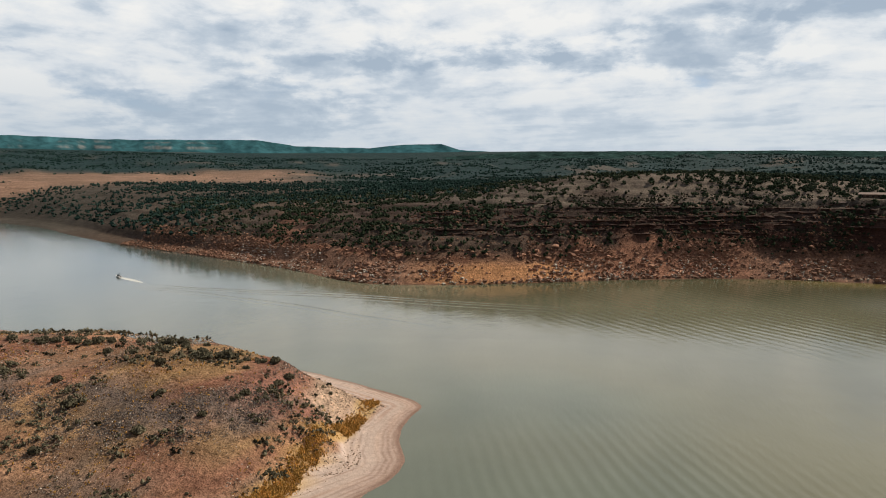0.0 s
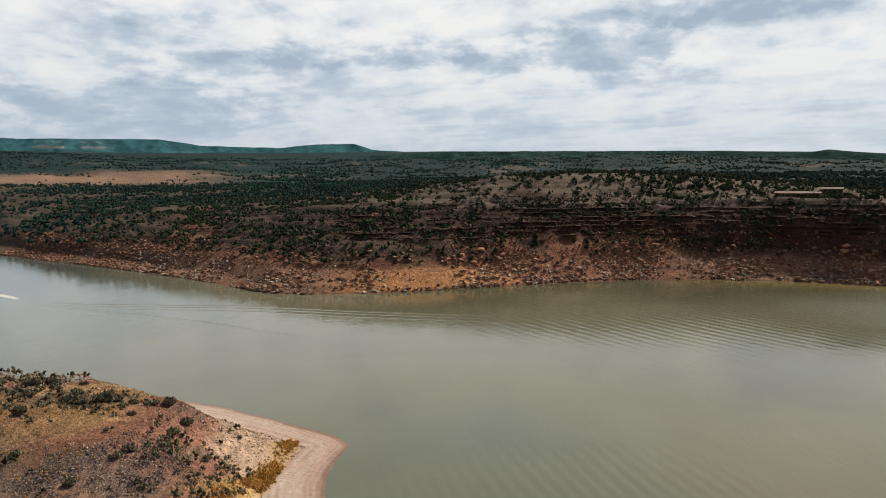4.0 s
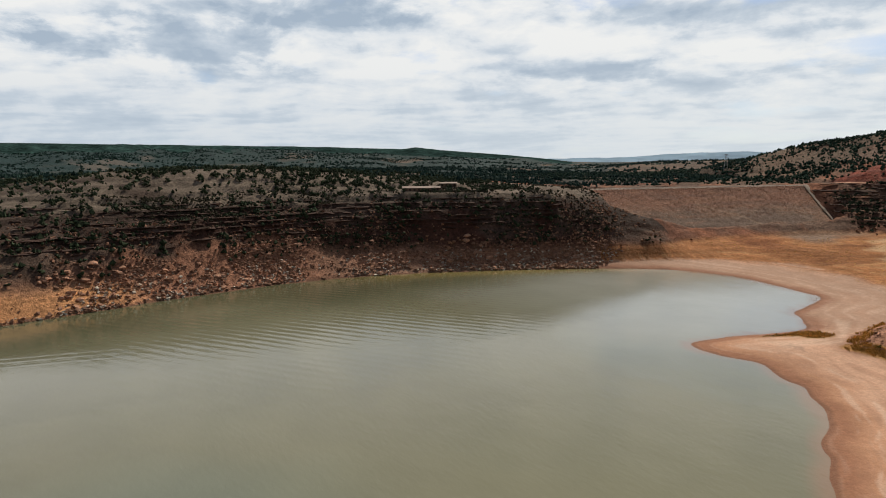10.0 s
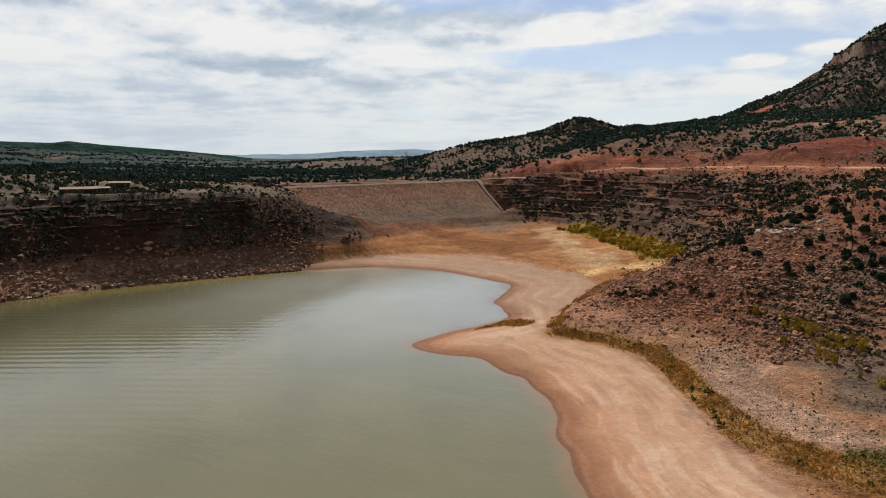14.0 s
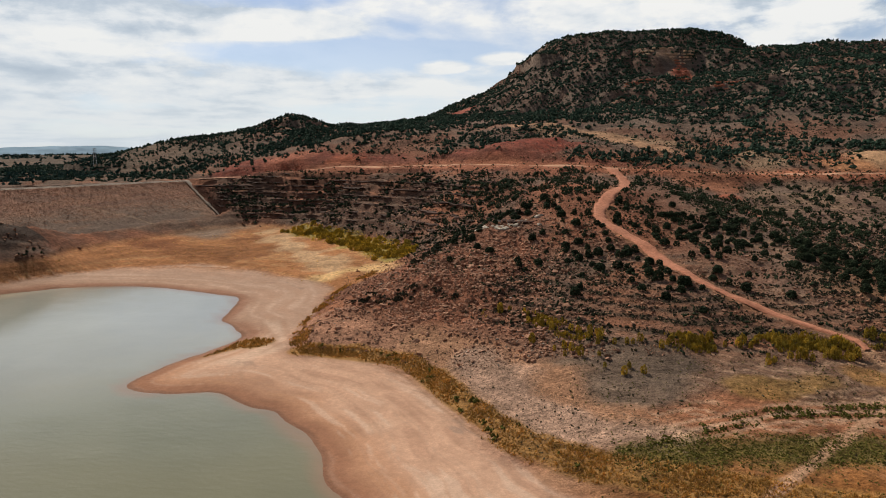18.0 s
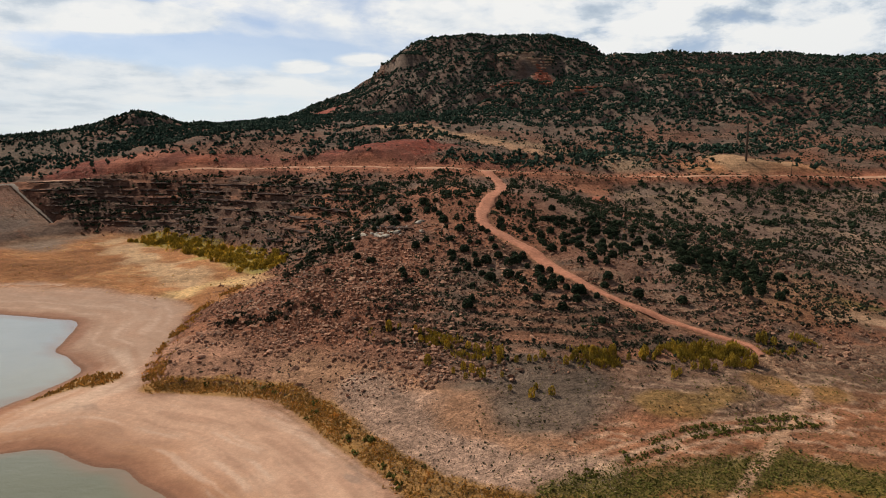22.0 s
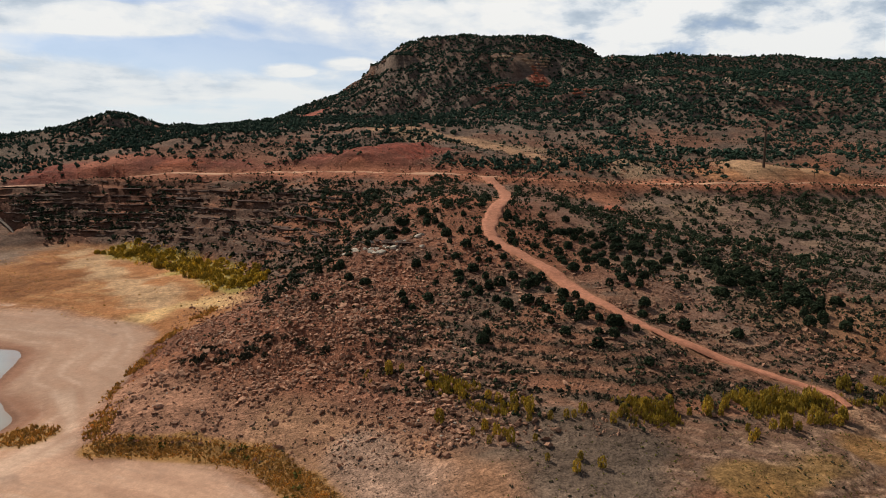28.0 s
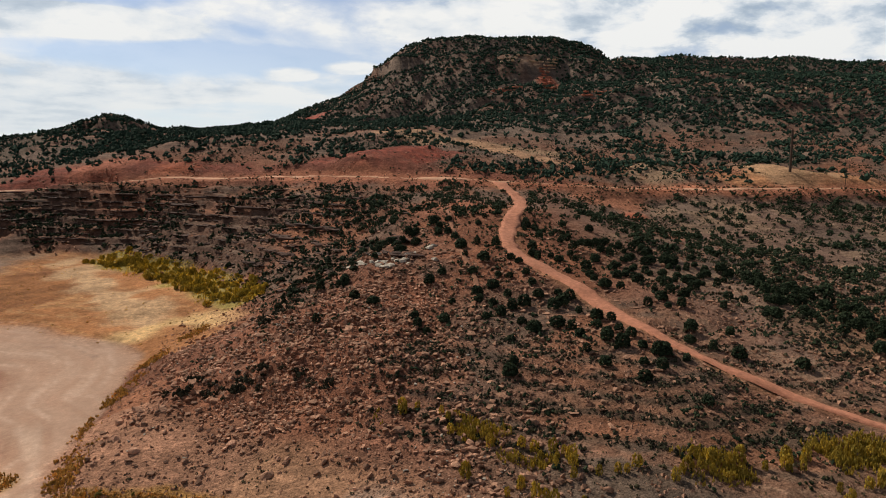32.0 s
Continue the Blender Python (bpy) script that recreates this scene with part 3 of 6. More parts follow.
# Height of the far skyline over the eye, as a slope, by bearing in degrees from +y.
SKYLINE = [(-180, .030), (-128, .034), (-121, .032), (-112, .030), (-102, .030), (-94, .031), (-88, .031), (-69, .027),
           (-60, .0225), (-59, .025), (-57.5, .0215), (-51, .012), (-46, .002), (-40, -.003), (-34, -.003), (-28, .0), (-10, .01), (60, .01), (180, .03)]
FAR_MESAS = [(-140, .044), (-130, .050), (-128, .0505), (-126.5, .049), (-121, .047), (-113, .0485), (-111, .048), (-108, .040), (-102, .037), (-99, .042),
             (-96, .043), (-94.5, .034), (-91, .030), (-80, .022)]
WOODED_RIDGE = [(-97, .022), (-93, .027), (-88, .0305), (-80, .0295), (-69, .0272), (-61, .0225), (-60, .0225), (-59, .0245), (-57.5, .021), (-51, .0115), (-46, .002)]
FAR_MOUNTAINS = [(-56, .002), (-50, .006), (-46, .007), (-42, .0075), (-39, .011), (-36, .0125), (-33, .0135), (-30, .010), (-26, .008), (-20, .005)]


def shore_line(x, y):
    """Distance from the water's edge, which is ragged along the rocky west bank and gently scalloped elsewhere."""
    return outside(x, y, WATER) + np.where(x < -300, 1.7 * fbm(x, y, 11, 4, 13), 0.7 * fbm(x, y, 9, 3, 17))


def land(x, y, fine=True):
    """Ground height at arrays of places."""
    x, y = np.asarray(x, float), np.asarray(y, float)
    dx, dy = x - CENTRE[0], y - CENTRE[1]
    r, bearing = np.hypot(dx, dy), np.degrees(np.arctan2(dx, dy))
    shore = shore_line(x, y)
    wander = smooth(4, 40, shore)
    wx = x + wander * (5 * fbm(x, y, 38, 3, 11) + 9 * smooth(60, 200, shore) * fbm(x, y, 110, 2, 21))
    wy = y + wander * (5 * fbm(x, y, 38, 3, 31) + 9 * smooth(60, 200, shore) * fbm(x, y, 110, 2, 41))
    z = np.where(shore < 0, np.maximum(-9.0, shore * 0.16), 0.0)
    before, height = shore, 0.0
    for level, ring in RINGS[1:]:
        after = outside(wx, wy, ring)
        share = np.clip(before / np.maximum(before - after, 0.01), 0, 1)
        z = np.where((before > 0), height + (level - height) * np.where(after > 0, 1.0, share), z)
        before, height = np.where(before > 0, after, -1.0), level
    top = np.maximum(before, 0)
    z = z + np.where(before > 0, 6 * (1 - np.exp(-top / 60)), 0)
    rim = outside(wx, wy, SUMMIT)
    z = np.where((y > 800) & (rim < 62), np.maximum(z, 190 + 31 * smooth(62, -4, rim)), z)
    # the saddle west of the mesa, its east shoulder and the level plateau beyond
    z = z - 7.5 * np.exp(-(line_distance(x, y, [(-312, 800), (-300, 860), (-285, 920), (-240, 990)]) / 36) ** 2) - 8 * np.exp(-(np.hypot(x - 190, y - 955) / 36) ** 2)
    level = line_distance(x, y, [(255, 958), (345, 962), (450, 958), (570, 960), (700, 985)])
    z = np.where((x > 150) & (y > 800), np.maximum(z, 196.5 - 0.5 * np.maximum(level - 20, 0)), z)
    # the rounded hill behind the west cliff, the knoll with the masts, the low peninsula
    z = z + 11 * np.exp(-((wx + 540) / 75) ** 2 - ((wy - 110) / 90) ** 2) + 2 * np.exp(-((wx + 480) / 40) ** 2 - ((wy - 170) / 40) ** 2)
    z = z + 4 * np.exp(-((wx - 146) / 38) ** 2 - ((wy - 482) / 18) ** 2) + 5 * np.exp(-((wx - 62) / 28) ** 2 - ((wy - 492) / 20) ** 2)
    z = z + 7 * np.exp(-(np.hypot((x + 92) / 44, (y - 532) / 24)) ** 2)
    z = z + 22 * np.exp(-(np.hypot(wx + 357, (wy - 812) * 0.8) / 42) ** 1.5)
    crown = (x < -400) & (y < 345) & (z > 53)
    z = np.where(crown, 53 + 4.5 * np.tanh((z - 53) / 6), z)
    spine = line_distance(x, y, SPINE)
    hump = np.minimum(15.9 * np.exp(-(spine / 58) ** 2), 0.05 * shore + 0.72 * np.maximum(shore - 12, 0))
    low = (y < 40) & (x > -300) & (shore > 0)
    z = np.where(low, np.minimum(z, 4 + 0.05 * shore), z)
    z = np.where(low & (y < 20), np.maximum(hump, 0.05 * shore), z)
    # far country: slopes that rise to the skyline
    slope = np.interp(bearing, [a for a, _ in SKYLINE], [b for _, b in SKYLINE])
    roll = fbm(bearing * 1.2, np.log(r + 1) * 14, 6, 4, 51)
    share = smooth(900, 4300, r)
    rise = 60 + r * (-0.016 + (slope + 0.016) * share ** 0.62) + 0.0065 * r * roll * smooth(900, 1800, r) * smooth(4300, 3000, r)
    west = smooth(-38, -48, bearing) + smooth(150, 170, bearing)
    blend = smooth(750, 1150, r) * np.clip(west, 0, 1) * smooth(20, 220, shore)
    z = np.where(shore > -1, z * (1 - blend) + rise * blend, z)
    for track, wide in ((HIGHWAY, 7.0), (DAM_ROAD, 5.0)):
        flat = np.array([(a, b) for a, b, c in track])
        away = line_distance(x, y, [tuple(p) for p in flat])
        near = away < 40
        grade = np.interp(x[near], flat[:, 0], [c for a, b, c in track])
        z[near] = grade + (z[near] - grade) * smooth(wide, wide + 14, away[near])
    s, c = (x - DAM_LEFT[0]) * DAM_ALONG[0] + (y - DAM_LEFT[1]) * DAM_ALONG[1], (x - DAM_LEFT[0]) * DAM_ALONG[1] - (y - DAM_LEFT[1]) * DAM_ALONG[0]
    under = (s > -20) & (s < DAM_LENGTH + 30) & (np.abs(c) < 94)
    groin = DAM_LENGTH - 4 - 41 * np.clip((np.abs(c) - 5) / 88, 0, 1)
    dam_face = DAM_CREST - np.maximum(np.abs(c) - 5, 0) / 2.35 - 2.5
    dam_face = dam_face + 22 * smooth(68, 86, np.abs(c)) + 45 * smooth(-4, 20, s - groin) + 45 * smooth(34, -14, s)
    z = np.where(under, np.minimum(z, dam_face), z)
    if fine:
        steep = smooth(6, 20, shore)
        z = z + steep * (1.5 * fbm(x, y, 26, 3, 61) + 0.5 * fbm(x, y, 5, 3, 71)) * smooth(2500, 600, r) * np.where(z > 3.5, 1, 0.2)
        z = z + smooth(-72, -100, x) * smooth(8, 13, z) * smooth(46, 36, z) * ((y > 185) & (y < 335) & (x > -175)) * (1.3 * fbm(x, y, 6.5, 3, 73) + 0.5 * np.abs(fbm(x, y, 3, 2, 75)))
        gully = np.abs(fbm(x, y, 75, 3, 81))
        z = z - smooth(80, 105, z) * smooth(250, 120, z) * 9 * smooth(0.2, 0.0, gully) * smooth(1500, 1100, r) * smooth(-40, -20, bearing)
        z = z + smooth(50, 75, z) * smooth(1500, 1200, r) * smooth(-45, -35, bearing) * (3.2 * fbm(x, y, 34, 4, 83) + 2.0 * np.abs(fbm(x, y, 16, 3, 87)))
        # rock ledges on the steep banks
        band = (smooth(13, 20, z) * smooth(56, 44, z)) * np.where(x < -150, 1.0, 0.15) * np.where(under & (s < groin), 0, 1)
        step = 4.6
        k = (z + 3.4 * fbm(x, y, 42, 3, 91)) / step
        frac = k - np.floor(k)
        z = z + band * step * np.where(x < -335, 0.6, 0.85) * (smooth(0.55, 0.95, frac) - frac) * smooth(1300, 700, r)
    return z


# ---------------------------------------------------------------- helpers of this scene
RNG = np.random.default_rng(7)


def fast_mesh(name, verts, faces, mat, colours=None, flat=True):
    """A mesh from arrays of vertices and of triangles or quads."""
    verts, faces = np.asarray(verts, np.float32), np.asarray(faces, np.int32)
    me, k = bpy.data.meshes.new(name), faces.shape[1]
    me.vertices.add(len(verts))
    me.vertices.foreach_set("co", verts.ravel())
    me.loops.add(faces.size)
    me.loops.foreach_set("vertex_index", faces.ravel())
    me.polygons.add(len(faces))
    me.polygons.foreach_set("loop_start", np.arange(0, faces.size, k, dtype=np.int32))
    me.update(calc_edges=True)
    me.polygons.foreach_set("use_smooth", np.full(len(faces), not flat))
    me.materials.append(mat)
    if colours is not None:
        a = me.attributes.new("soil", "FLOAT_COLOR", "POINT")
        if colours.shape[1] == 3:
            colours = np.concatenate([colours, np.ones((len(colours), 1))], 1)
        a.data.foreach_set("color", colours.astype(np.float32).ravel())
    return me


def part(name, bm, mat, parent=None, label="", smooth_faces=False):
    me = bpy.data.meshes.new(name)
    bmesh.ops.recalc_face_normals(bm, faces=bm.faces)
    bm.to_mesh(me)
    bm.free()
    me.materials.append(mat)
    if smooth_faces:
        me.polygons.foreach_set("use_smooth", [True] * len(me.polygons))
    ob = new(name, me)
    ob.parent = parent
    if label:
        tagged(ob, label)
    return ob


def box(bm, size, at=(0, 0, 0), turn=0.0, bevel=0.0):
    made = bmesh.ops.create_cube(bm, size=1.0, matrix=pose(*at, 0, 0, turn) @ Matrix.Diagonal((*size, 1)))
    if bevel:
        bmesh.ops.bevel(bm, geom=list({e for v in made["verts"] for e in v.link_edges}), offset=bevel, segments=1, affect="EDGES")
    return bm


def rod(bm, a, b, ra, rb, sides=8):
    a, b = Vector(a), Vector(b)
    m = Matrix.Translation((a + b) / 2) @ (b - a).to_track_quat("Z", "Y").to_matrix().to_4x4()
    bmesh.ops.create_cone(bm, cap_ends=True, segments=sides, radius1=ra, radius2=rb, depth=(b - a).length, matrix=m)
    return bm


OCTA = np.array([(1, 0, 0), (-1, 0, 0), (0, 1, 0), (0, -1, 0), (0, 0, 1), (0, 0, -1)], float)
OCTA_FACES = np.array([(0, 2, 4), (2, 1, 4), (1, 3, 4), (3, 0, 4), (2, 0, 5), (1, 2, 5), (3, 1, 5), (0, 3, 5)])


TETRA = np.array([(1.15, 0, -0.45), (-0.6, 1.05, -0.45), (-0.6, -1.05, -0.45), (0.1, 0, 1.25)])
TETRA_FACES = np.array([(0, 1, 3), (1, 2, 3), (2, 0, 3), (1, 0, 2)])


def tufts(centres, radii, tall=1.0, jag=0.45, small=False):
    """Small ragged eight-sided tufts of foliage at the given places."""
    n = len(centres)
    form, sides = (TETRA, TETRA_FACES) if small else (OCTA, OCTA_FACES)
    k = len(form)
    v = form[None] * (1 + (jag if small else jag * 0.8) * RNG.uniform(-1, 1, (n, k, 1)))
    v = v + 0.35 * RNG.uniform(-1, 1, (n, k, 3))
    turn = RNG.uniform(0, 6.28, n)
    c, s = np.cos(turn)[:, None], np.sin(turn)[:, None]
    v = np.stack([v[..., 0] * c - v[..., 1] * s, v[..., 0] * s + v[..., 1] * c, v[..., 2] * tall], -1)
    v = centres[:, None] + v * np.asarray(radii)[:, None, None]
    f = sides[None] + k * np.arange(n)[:, None, None]
    return v.reshape(-1, 3), f.reshape(-1, 3)


def shrub_cloud(x, y, z, wide, high, each, fill=0.55, tall=1.0, small=False):
    """Many shrubs, each a loose heap of tufts."""
    n = len(x)
    a, q, h = RNG.uniform(0, 6.28, (n, each)), np.sqrt(RNG.uniform(0, 1, (n, each))), RNG.uniform(0.12, 1, (n, each))
    belly = np.sqrt(np.clip(1 - (h * 1.5 - 0.62) ** 2, 0.05, 1))
    c = np.stack([x[:, None] + wide[:, None] * q * belly * np.cos(a), y[:, None] + wide[:, None] * q * belly * np.sin(a),
                  z[:, None] + high[:, None] * h * 0.85], -1)
    r = wide[:, None] * fill * RNG.uniform(0.55, 1.1, (n, each))
    return tufts(c.reshape(-1, 3), r.ravel() * (1.2 if small else 1.0), tall, small=small)


def stuff(name, mesh_parts, mat, label, category):
    v, f = mesh_parts
    return tagged(new(name, fast_mesh(name, v, f, mat)), label, category, kind="stuff")


def scatter(count, x0, x1, y0, y1, chance, tries=30):
    """Places in a rectangle, kept by a chance that depends on x, y and height."""
    xs, ys, zs, have = [], [], [], 0
    for _ in range(tries):
        x, y = RNG.uniform(x0, x1, count * 2), RNG.uniform(y0, y1, count * 2)
        z = land(x, y)
        keep = RNG.uniform(0, 1, len(x)) < chance(x, y, z)
        xs.append(x[keep]), ys.append(y[keep]), zs.append(z[keep])
        have += int(keep.sum())
        if have >= count:
            break
    return np.concatenate(xs)[:count], np.concatenate(ys)[:count], np.concatenate(zs)[:count]


def off_roads(x, y, clear=5.0):
    away = np.minimum(line_distance(x, y, [(a, b) for a, b, c in HIGHWAY]) - 3, line_distance(x, y, DIRT_ROAD))
    away = np.minimum(away, line_distance(x, y, [(a, b) for a, b, c in DAM_ROAD]))
    away = np.minimum(away, line_distance(x, y, LOW_TRACK) + 2.5)
    return away > clear


def in_dam(x, y):
    """True on the footprint of the dam."""
    ax, ay = DAM_LEFT[0], DAM_LEFT[1]
    ux, uy = DAM_ALONG
    s, c = (x - ax) * ux + (y - ay) * uy, (x - ax) * uy - (y - ay) * ux
    groin = DAM_LENGTH - 2 - 41 * np.clip((np.abs(c) - 5) / 88, 0, 1)
    return (s > -30) & (s < groin) & (c > -60) & (c < 96)


DIRT_ROAD = [(-37, 455), (-33, 425), (-36, 400), (-44, 368), (-51, 347), (-58, 322), (-59, 302), (-53, 286), (-46, 269), (-41, 247), (-34, 230), (-25, 218), (-16, 209),
             (-8, 201), (-6, 194)]
LOW_TRACK = [(-6, 195), (-5, 184), (-6, 175), (-12, 168), (-21, 159), (-32, 148), (-44, 136), (-58, 120)]
FOOT_TRACK = [(-66, 424), (-72, 385), (-75, 347), (-76, 307), (-75, 280), (-79, 262)]
PENINSULA_GRASS = [(-98, -44), (-115, -40.5), (-123, -40), (-130, -38.5), (-138, -39), (-146, -36.5), (-156, -35), (-168, -34.5)]
MEADOW = [(-68, 140), (-56, 142), (-47, 142), (-38, 144), (-25, 144), (-17, 137), (-9, 133), (15, 126)]
WRACK = [(-66, 146), (-56, 152), (-47, 155.5), (-34, 160), (-23, 161.5), (-14, 161)]
GROVE = [(-240, 464), (-206, 430), (-178, 393), (-152, 351)]
POINT_GRASS = [(-192, 208), (-187, 214), (-178, 221), (-174, 218)]
BEACH_EDGE = [(-157, 207), (-139, 204.5), (-124, 198), (-115, 186), (-107, 171), (-98.5, 157.5), (-90, 145), (-78, 136), (-64, 132), (-40, 125), (-10, 116)]


def bare_ground(x, y):
    """Share of open earth on the hill: the red mound, the pale strip above it, the buff knoll, rock scars."""
    n = fbm(x, y, 14, 3, 115)
    mound = smooth(1.2, 0.85, np.hypot((x + 105) / 54, (y - 530) / 30) + 0.25 * n)
    strip = smooth(13, 7, line_distance(x, y, [(-94, 632), (-62, 621), (-32, 596), (-7, 562), (12, 532)]) + 5 * n)
    knoll = smooth(1.2, 0.8, np.hypot((x - 148) / 52, (y - 466) / 22) + 0.3 * n)
    red = smooth(30, 15, line_distance(x, y, [(-335, 592), (-290, 585), (-240, 574), (-205, 562)]) + 10 * n)
    return mound, strip, knoll, red


def blend(a, b, share):
    return a + (np.asarray(b) - a) * share[:, None]


def soil_colour(x, y, z, steep):
    """Base colour of the earth: beach sand, red and grey soils, dry meadow, rock faces, far woodland with painted haze.
    """
    dx, dy = x - CENTRE[0], y - CENTRE[1]
    r, bearing = np.hypot(dx, dy), np.degrees(np.arctan2(dx, dy))
    shore = shore_line(x, y)
    n1, n2, n3 = fbm(x, y, 60, 4, 101), fbm(x, y, 14, 4, 111), fbm(x, y, 200, 3, 121)
    c = np.tile(np.array((0.235, 0.100, 0.060)), (len(x), 1))
    c = blend(c, (0.165, 0.108, 0.080), smooth(-0.22, 0.2, n1))
    c = blend(c, (0.30, 0.125, 0.068), smooth(0.0, 0.4, n2) * 0.7)
    c = blend(c, (0.105, 0.054, 0.038), smooth(0.35, 0.8, steep) * 0.7)
    west = (x < -335) & (y < 345)
    # west bank: pale rubble by the water, dark slopes, red cliff, grey hilltop
    w = west.astype(float)
    # slopes and cliff painted darker, as under cloud shade
    c = blend(c, (0.052, 0.035, 0.028), w * smooth(11, 20, z))
    c = blend(c, (0.082, 0.036, 0.026), w * smooth(0.7, 1.2, steep) * 0.8)
    c = blend(c, (0.160, 0.130, 0.103), w * smooth(35, 39, z + 2 * n2) * smooth(-0.5, 0.0, n1 + 0.2))
    c = blend(c, (0.105, 0.076, 0.058), w * smooth(11, 16, z) * smooth(34, 24, z + 5 * n1) * smooth(60, -20, y) * 0.9)
    c = blend(c, (0.27, 0.155, 0.105), w * smooth(15, 8, z + 4 * n2))
    c = blend(c, (0.33, 0.165, 0.105), w * smooth(23, 16, z + 5 * n2) * smooth(75, 40, np.abs(y - 80)))
    # pinkish terrace, its colour lifted to offset the shade of the cliff above
    c = blend(c, (0.36, 0.225, 0.160), w * smooth(10, 6, z + 2 * n2) * smooth(150, 200, y))
    c = blend(c, (0.20, 0.115, 0.08), w * smooth(0.35, 0.8, np.sin(z * 3.1 + 2 * n2)) * smooth(9, 6, z) * smooth(150, 200, y) * 0.7)
    c = blend(c, (0.26, 0.12, 0.08), w * smooth(22, 9, line_distance(x, y, [(-600, -190), (-506, -157), (-470, -163)]) + 8 * n2) * 0.8)
    # orange sand, painted brighter for the sun patch that lies on it
    c = blend(c, (0.56, 0.285, 0.135), w * smooth(12, 6, z + 3 * n2) * smooth(60, 25, np.abs(y + 2)))
    # flats at the head of the bay
    flat = ((y > 285) & (x > -340) & (x < -120)).astype(float) * smooth(13, 9, z)
    c = blend(c, (0.40, 0.180, 0.075), flat)
    level = fbm(z * 7, 0.03 * (x - y), 2.5, 4, 163)
    c = blend(c, (0.50, 0.31, 0.15), flat * smooth(0.1, 0.4, level) * 0.4)
    c = blend(c, (0.30, 0.135, 0.055), flat * smooth(-0.05, -0.4, level) * 0.7)
    c = blend(c, (0.22, 0.155, 0.115), flat * smooth(-272, -292, x + 8 * n2) * smooth(415, 440, y))
    c = blend(c, (0.21, 0.080, 0.033), flat * smooth(20, 8, line_distance(x, y, [(-310, 400), (-275, 384), (-250, 380), (-236, 402), (-262, 424)]) + 7 * n2 + 4 * level) * 0.95)
    c = blend(c, (0.36, 0.165, 0.065), flat * smooth(44, 20, np.hypot(x + 262, y - 400) + 12 * n2) * 0.6)
    c = blend(c, (0.60, 0.42, 0.25), flat * smooth(13, 3, line_distance(x, y, [(-261, 461), (-233, 417), (-209, 380), (-190, 353), (-179, 329)]) + 14 * n2) * 0.7)
    c = blend(c, (0.64, 0.42, 0.20), flat * smooth(11, 4, line_distance(x, y, [(-182, 321), (-172, 331), (-156, 325), (-146, 324)]) + 6 * n2))
    # beach and wet edge
    sand = smooth(3.6, 2.4, z + 0.35 * n2) * (~west) * (x > -345)
    c = blend(c, (0.55, 0.345, 0.242), sand)
    c = blend(c, (0.60, 0.425, 0.32), sand * smooth(0.1, 0.45, fbm(x, y, 26, 3, 131)) * 0.8)
    c = blend(c, (0.47, 0.26, 0.160), sand * smooth(17, 6, shore + 5 * n2) * smooth(-60, 20, y))
    c = blend(c, (0.56, 0.45, 0.385), sand * smooth(20, -20, y))
    strand = np.sin((shore + 3.0 * fbm(x, y, 24, 3, 161)) * 5.2) * (0.65 + 0.35 * np.sin(shore * 0.9 + 3 * n1))
    c = blend(c, (0.27, 0.19, 0.155), sand * smooth(0.15, 0.7, strand) * smooth(20, -10, y) * 0.6)
    c = blend(c, (0.34, 0.185, 0.115), sand * smooth(0.35, 0.8, strand) * smooth(20, 60, y) * 0.28)
    c = blend(c, (0.60, 0.46, 0.36), sand * smooth(0.45, 0.9, strand) * smooth(5, 12, shore) * 0.2)
    swirl = fbm(shore * 1.1 + 3 * n1, (0.6 * x - 0.8 * y) * 0.13, 2.4, 4, 171)
    c = blend(c, (0.385, 0.258, 0.192), sand * smooth(205, 240, y + 8 * n2) * 0.8)
    channel = line_distance(x, y, [(-186, 262), (-176, 240), (-168, 222), (-160, 207), (-150, 196)])
    c = blend(c, (0.27, 0.165, 0.115), sand * smooth(2.2, 0.8, np.abs(channel - 2.5 + 2.6 * n2)) * smooth(204, 214, y) * smooth(256, 242, y) * 0.3)
    c = blend(c, (0.56, 0.43, 0.34), sand * smooth(2.4, 0.8, channel + 2.0 * n2) * smooth(204, 214, y) * smooth(256, 242, y) * 0.35)
    calm = 1 - 0.4 * smooth(215, 240, y)
    c = blend(c, (0.38, 0.22, 0.15), sand * smooth(0.12, 0.45, swirl) * 0.5 * calm)
    c = blend(c, (0.66, 0.50, 0.40), sand * smooth(-0.15, -0.45, swirl) * 0.4 * calm)
    ruts = np.abs(fbm(0.8 * x + 0.6 * y, (0.8 * y - 0.6 * x) * 0.35, 9, 3, 173))
    c = blend(c, (0.27, 0.19, 0.15), sand * smooth(0.05, 0.0, ruts) * smooth(0.05, 0.35, fbm(x, y, 22, 2, 175)) * smooth(14, 24, shore) * (y > 60) * 0.75)
    c = blend(c, (0.25, 0.115, 0.07), sand * smooth(8, 2.5, shore + 2 * n2) * smooth(-60, 20, y) * 0.7)
    c = blend(c, (0.17, 0.09, 0.06), smooth(1.8, 0.6, shore + 0.6 * n2) * np.where(x < -300, 1.0, 0.6))
    # low ground below the spur
    high = smooth(56, 70, z) * smooth(-60, -40, bearing)
    c = blend(c, (0.160, 0.120, 0.097), high * (0.55 + 0.4 * smooth(-0.4, 0.2, n2 + n1)) * (0.6 + 0.4 * smooth(75, 100, z)))
    lowland = ((x > -160) & (y < 205) & (y > 60)).astype(float) * smooth(2.6, 3.4, z) * smooth(13, 9, z)
    c = blend(c, (0.30, 0.130, 0.068), lowland)
    c = blend(c, (0.34, 0.15, 0.082), smooth(17, 11, z + 3 * n2) * smooth(3, 5, z) * (x > -165) * smooth(-20, -60, x) * (y < 260) * (y > 60) * 0.7)
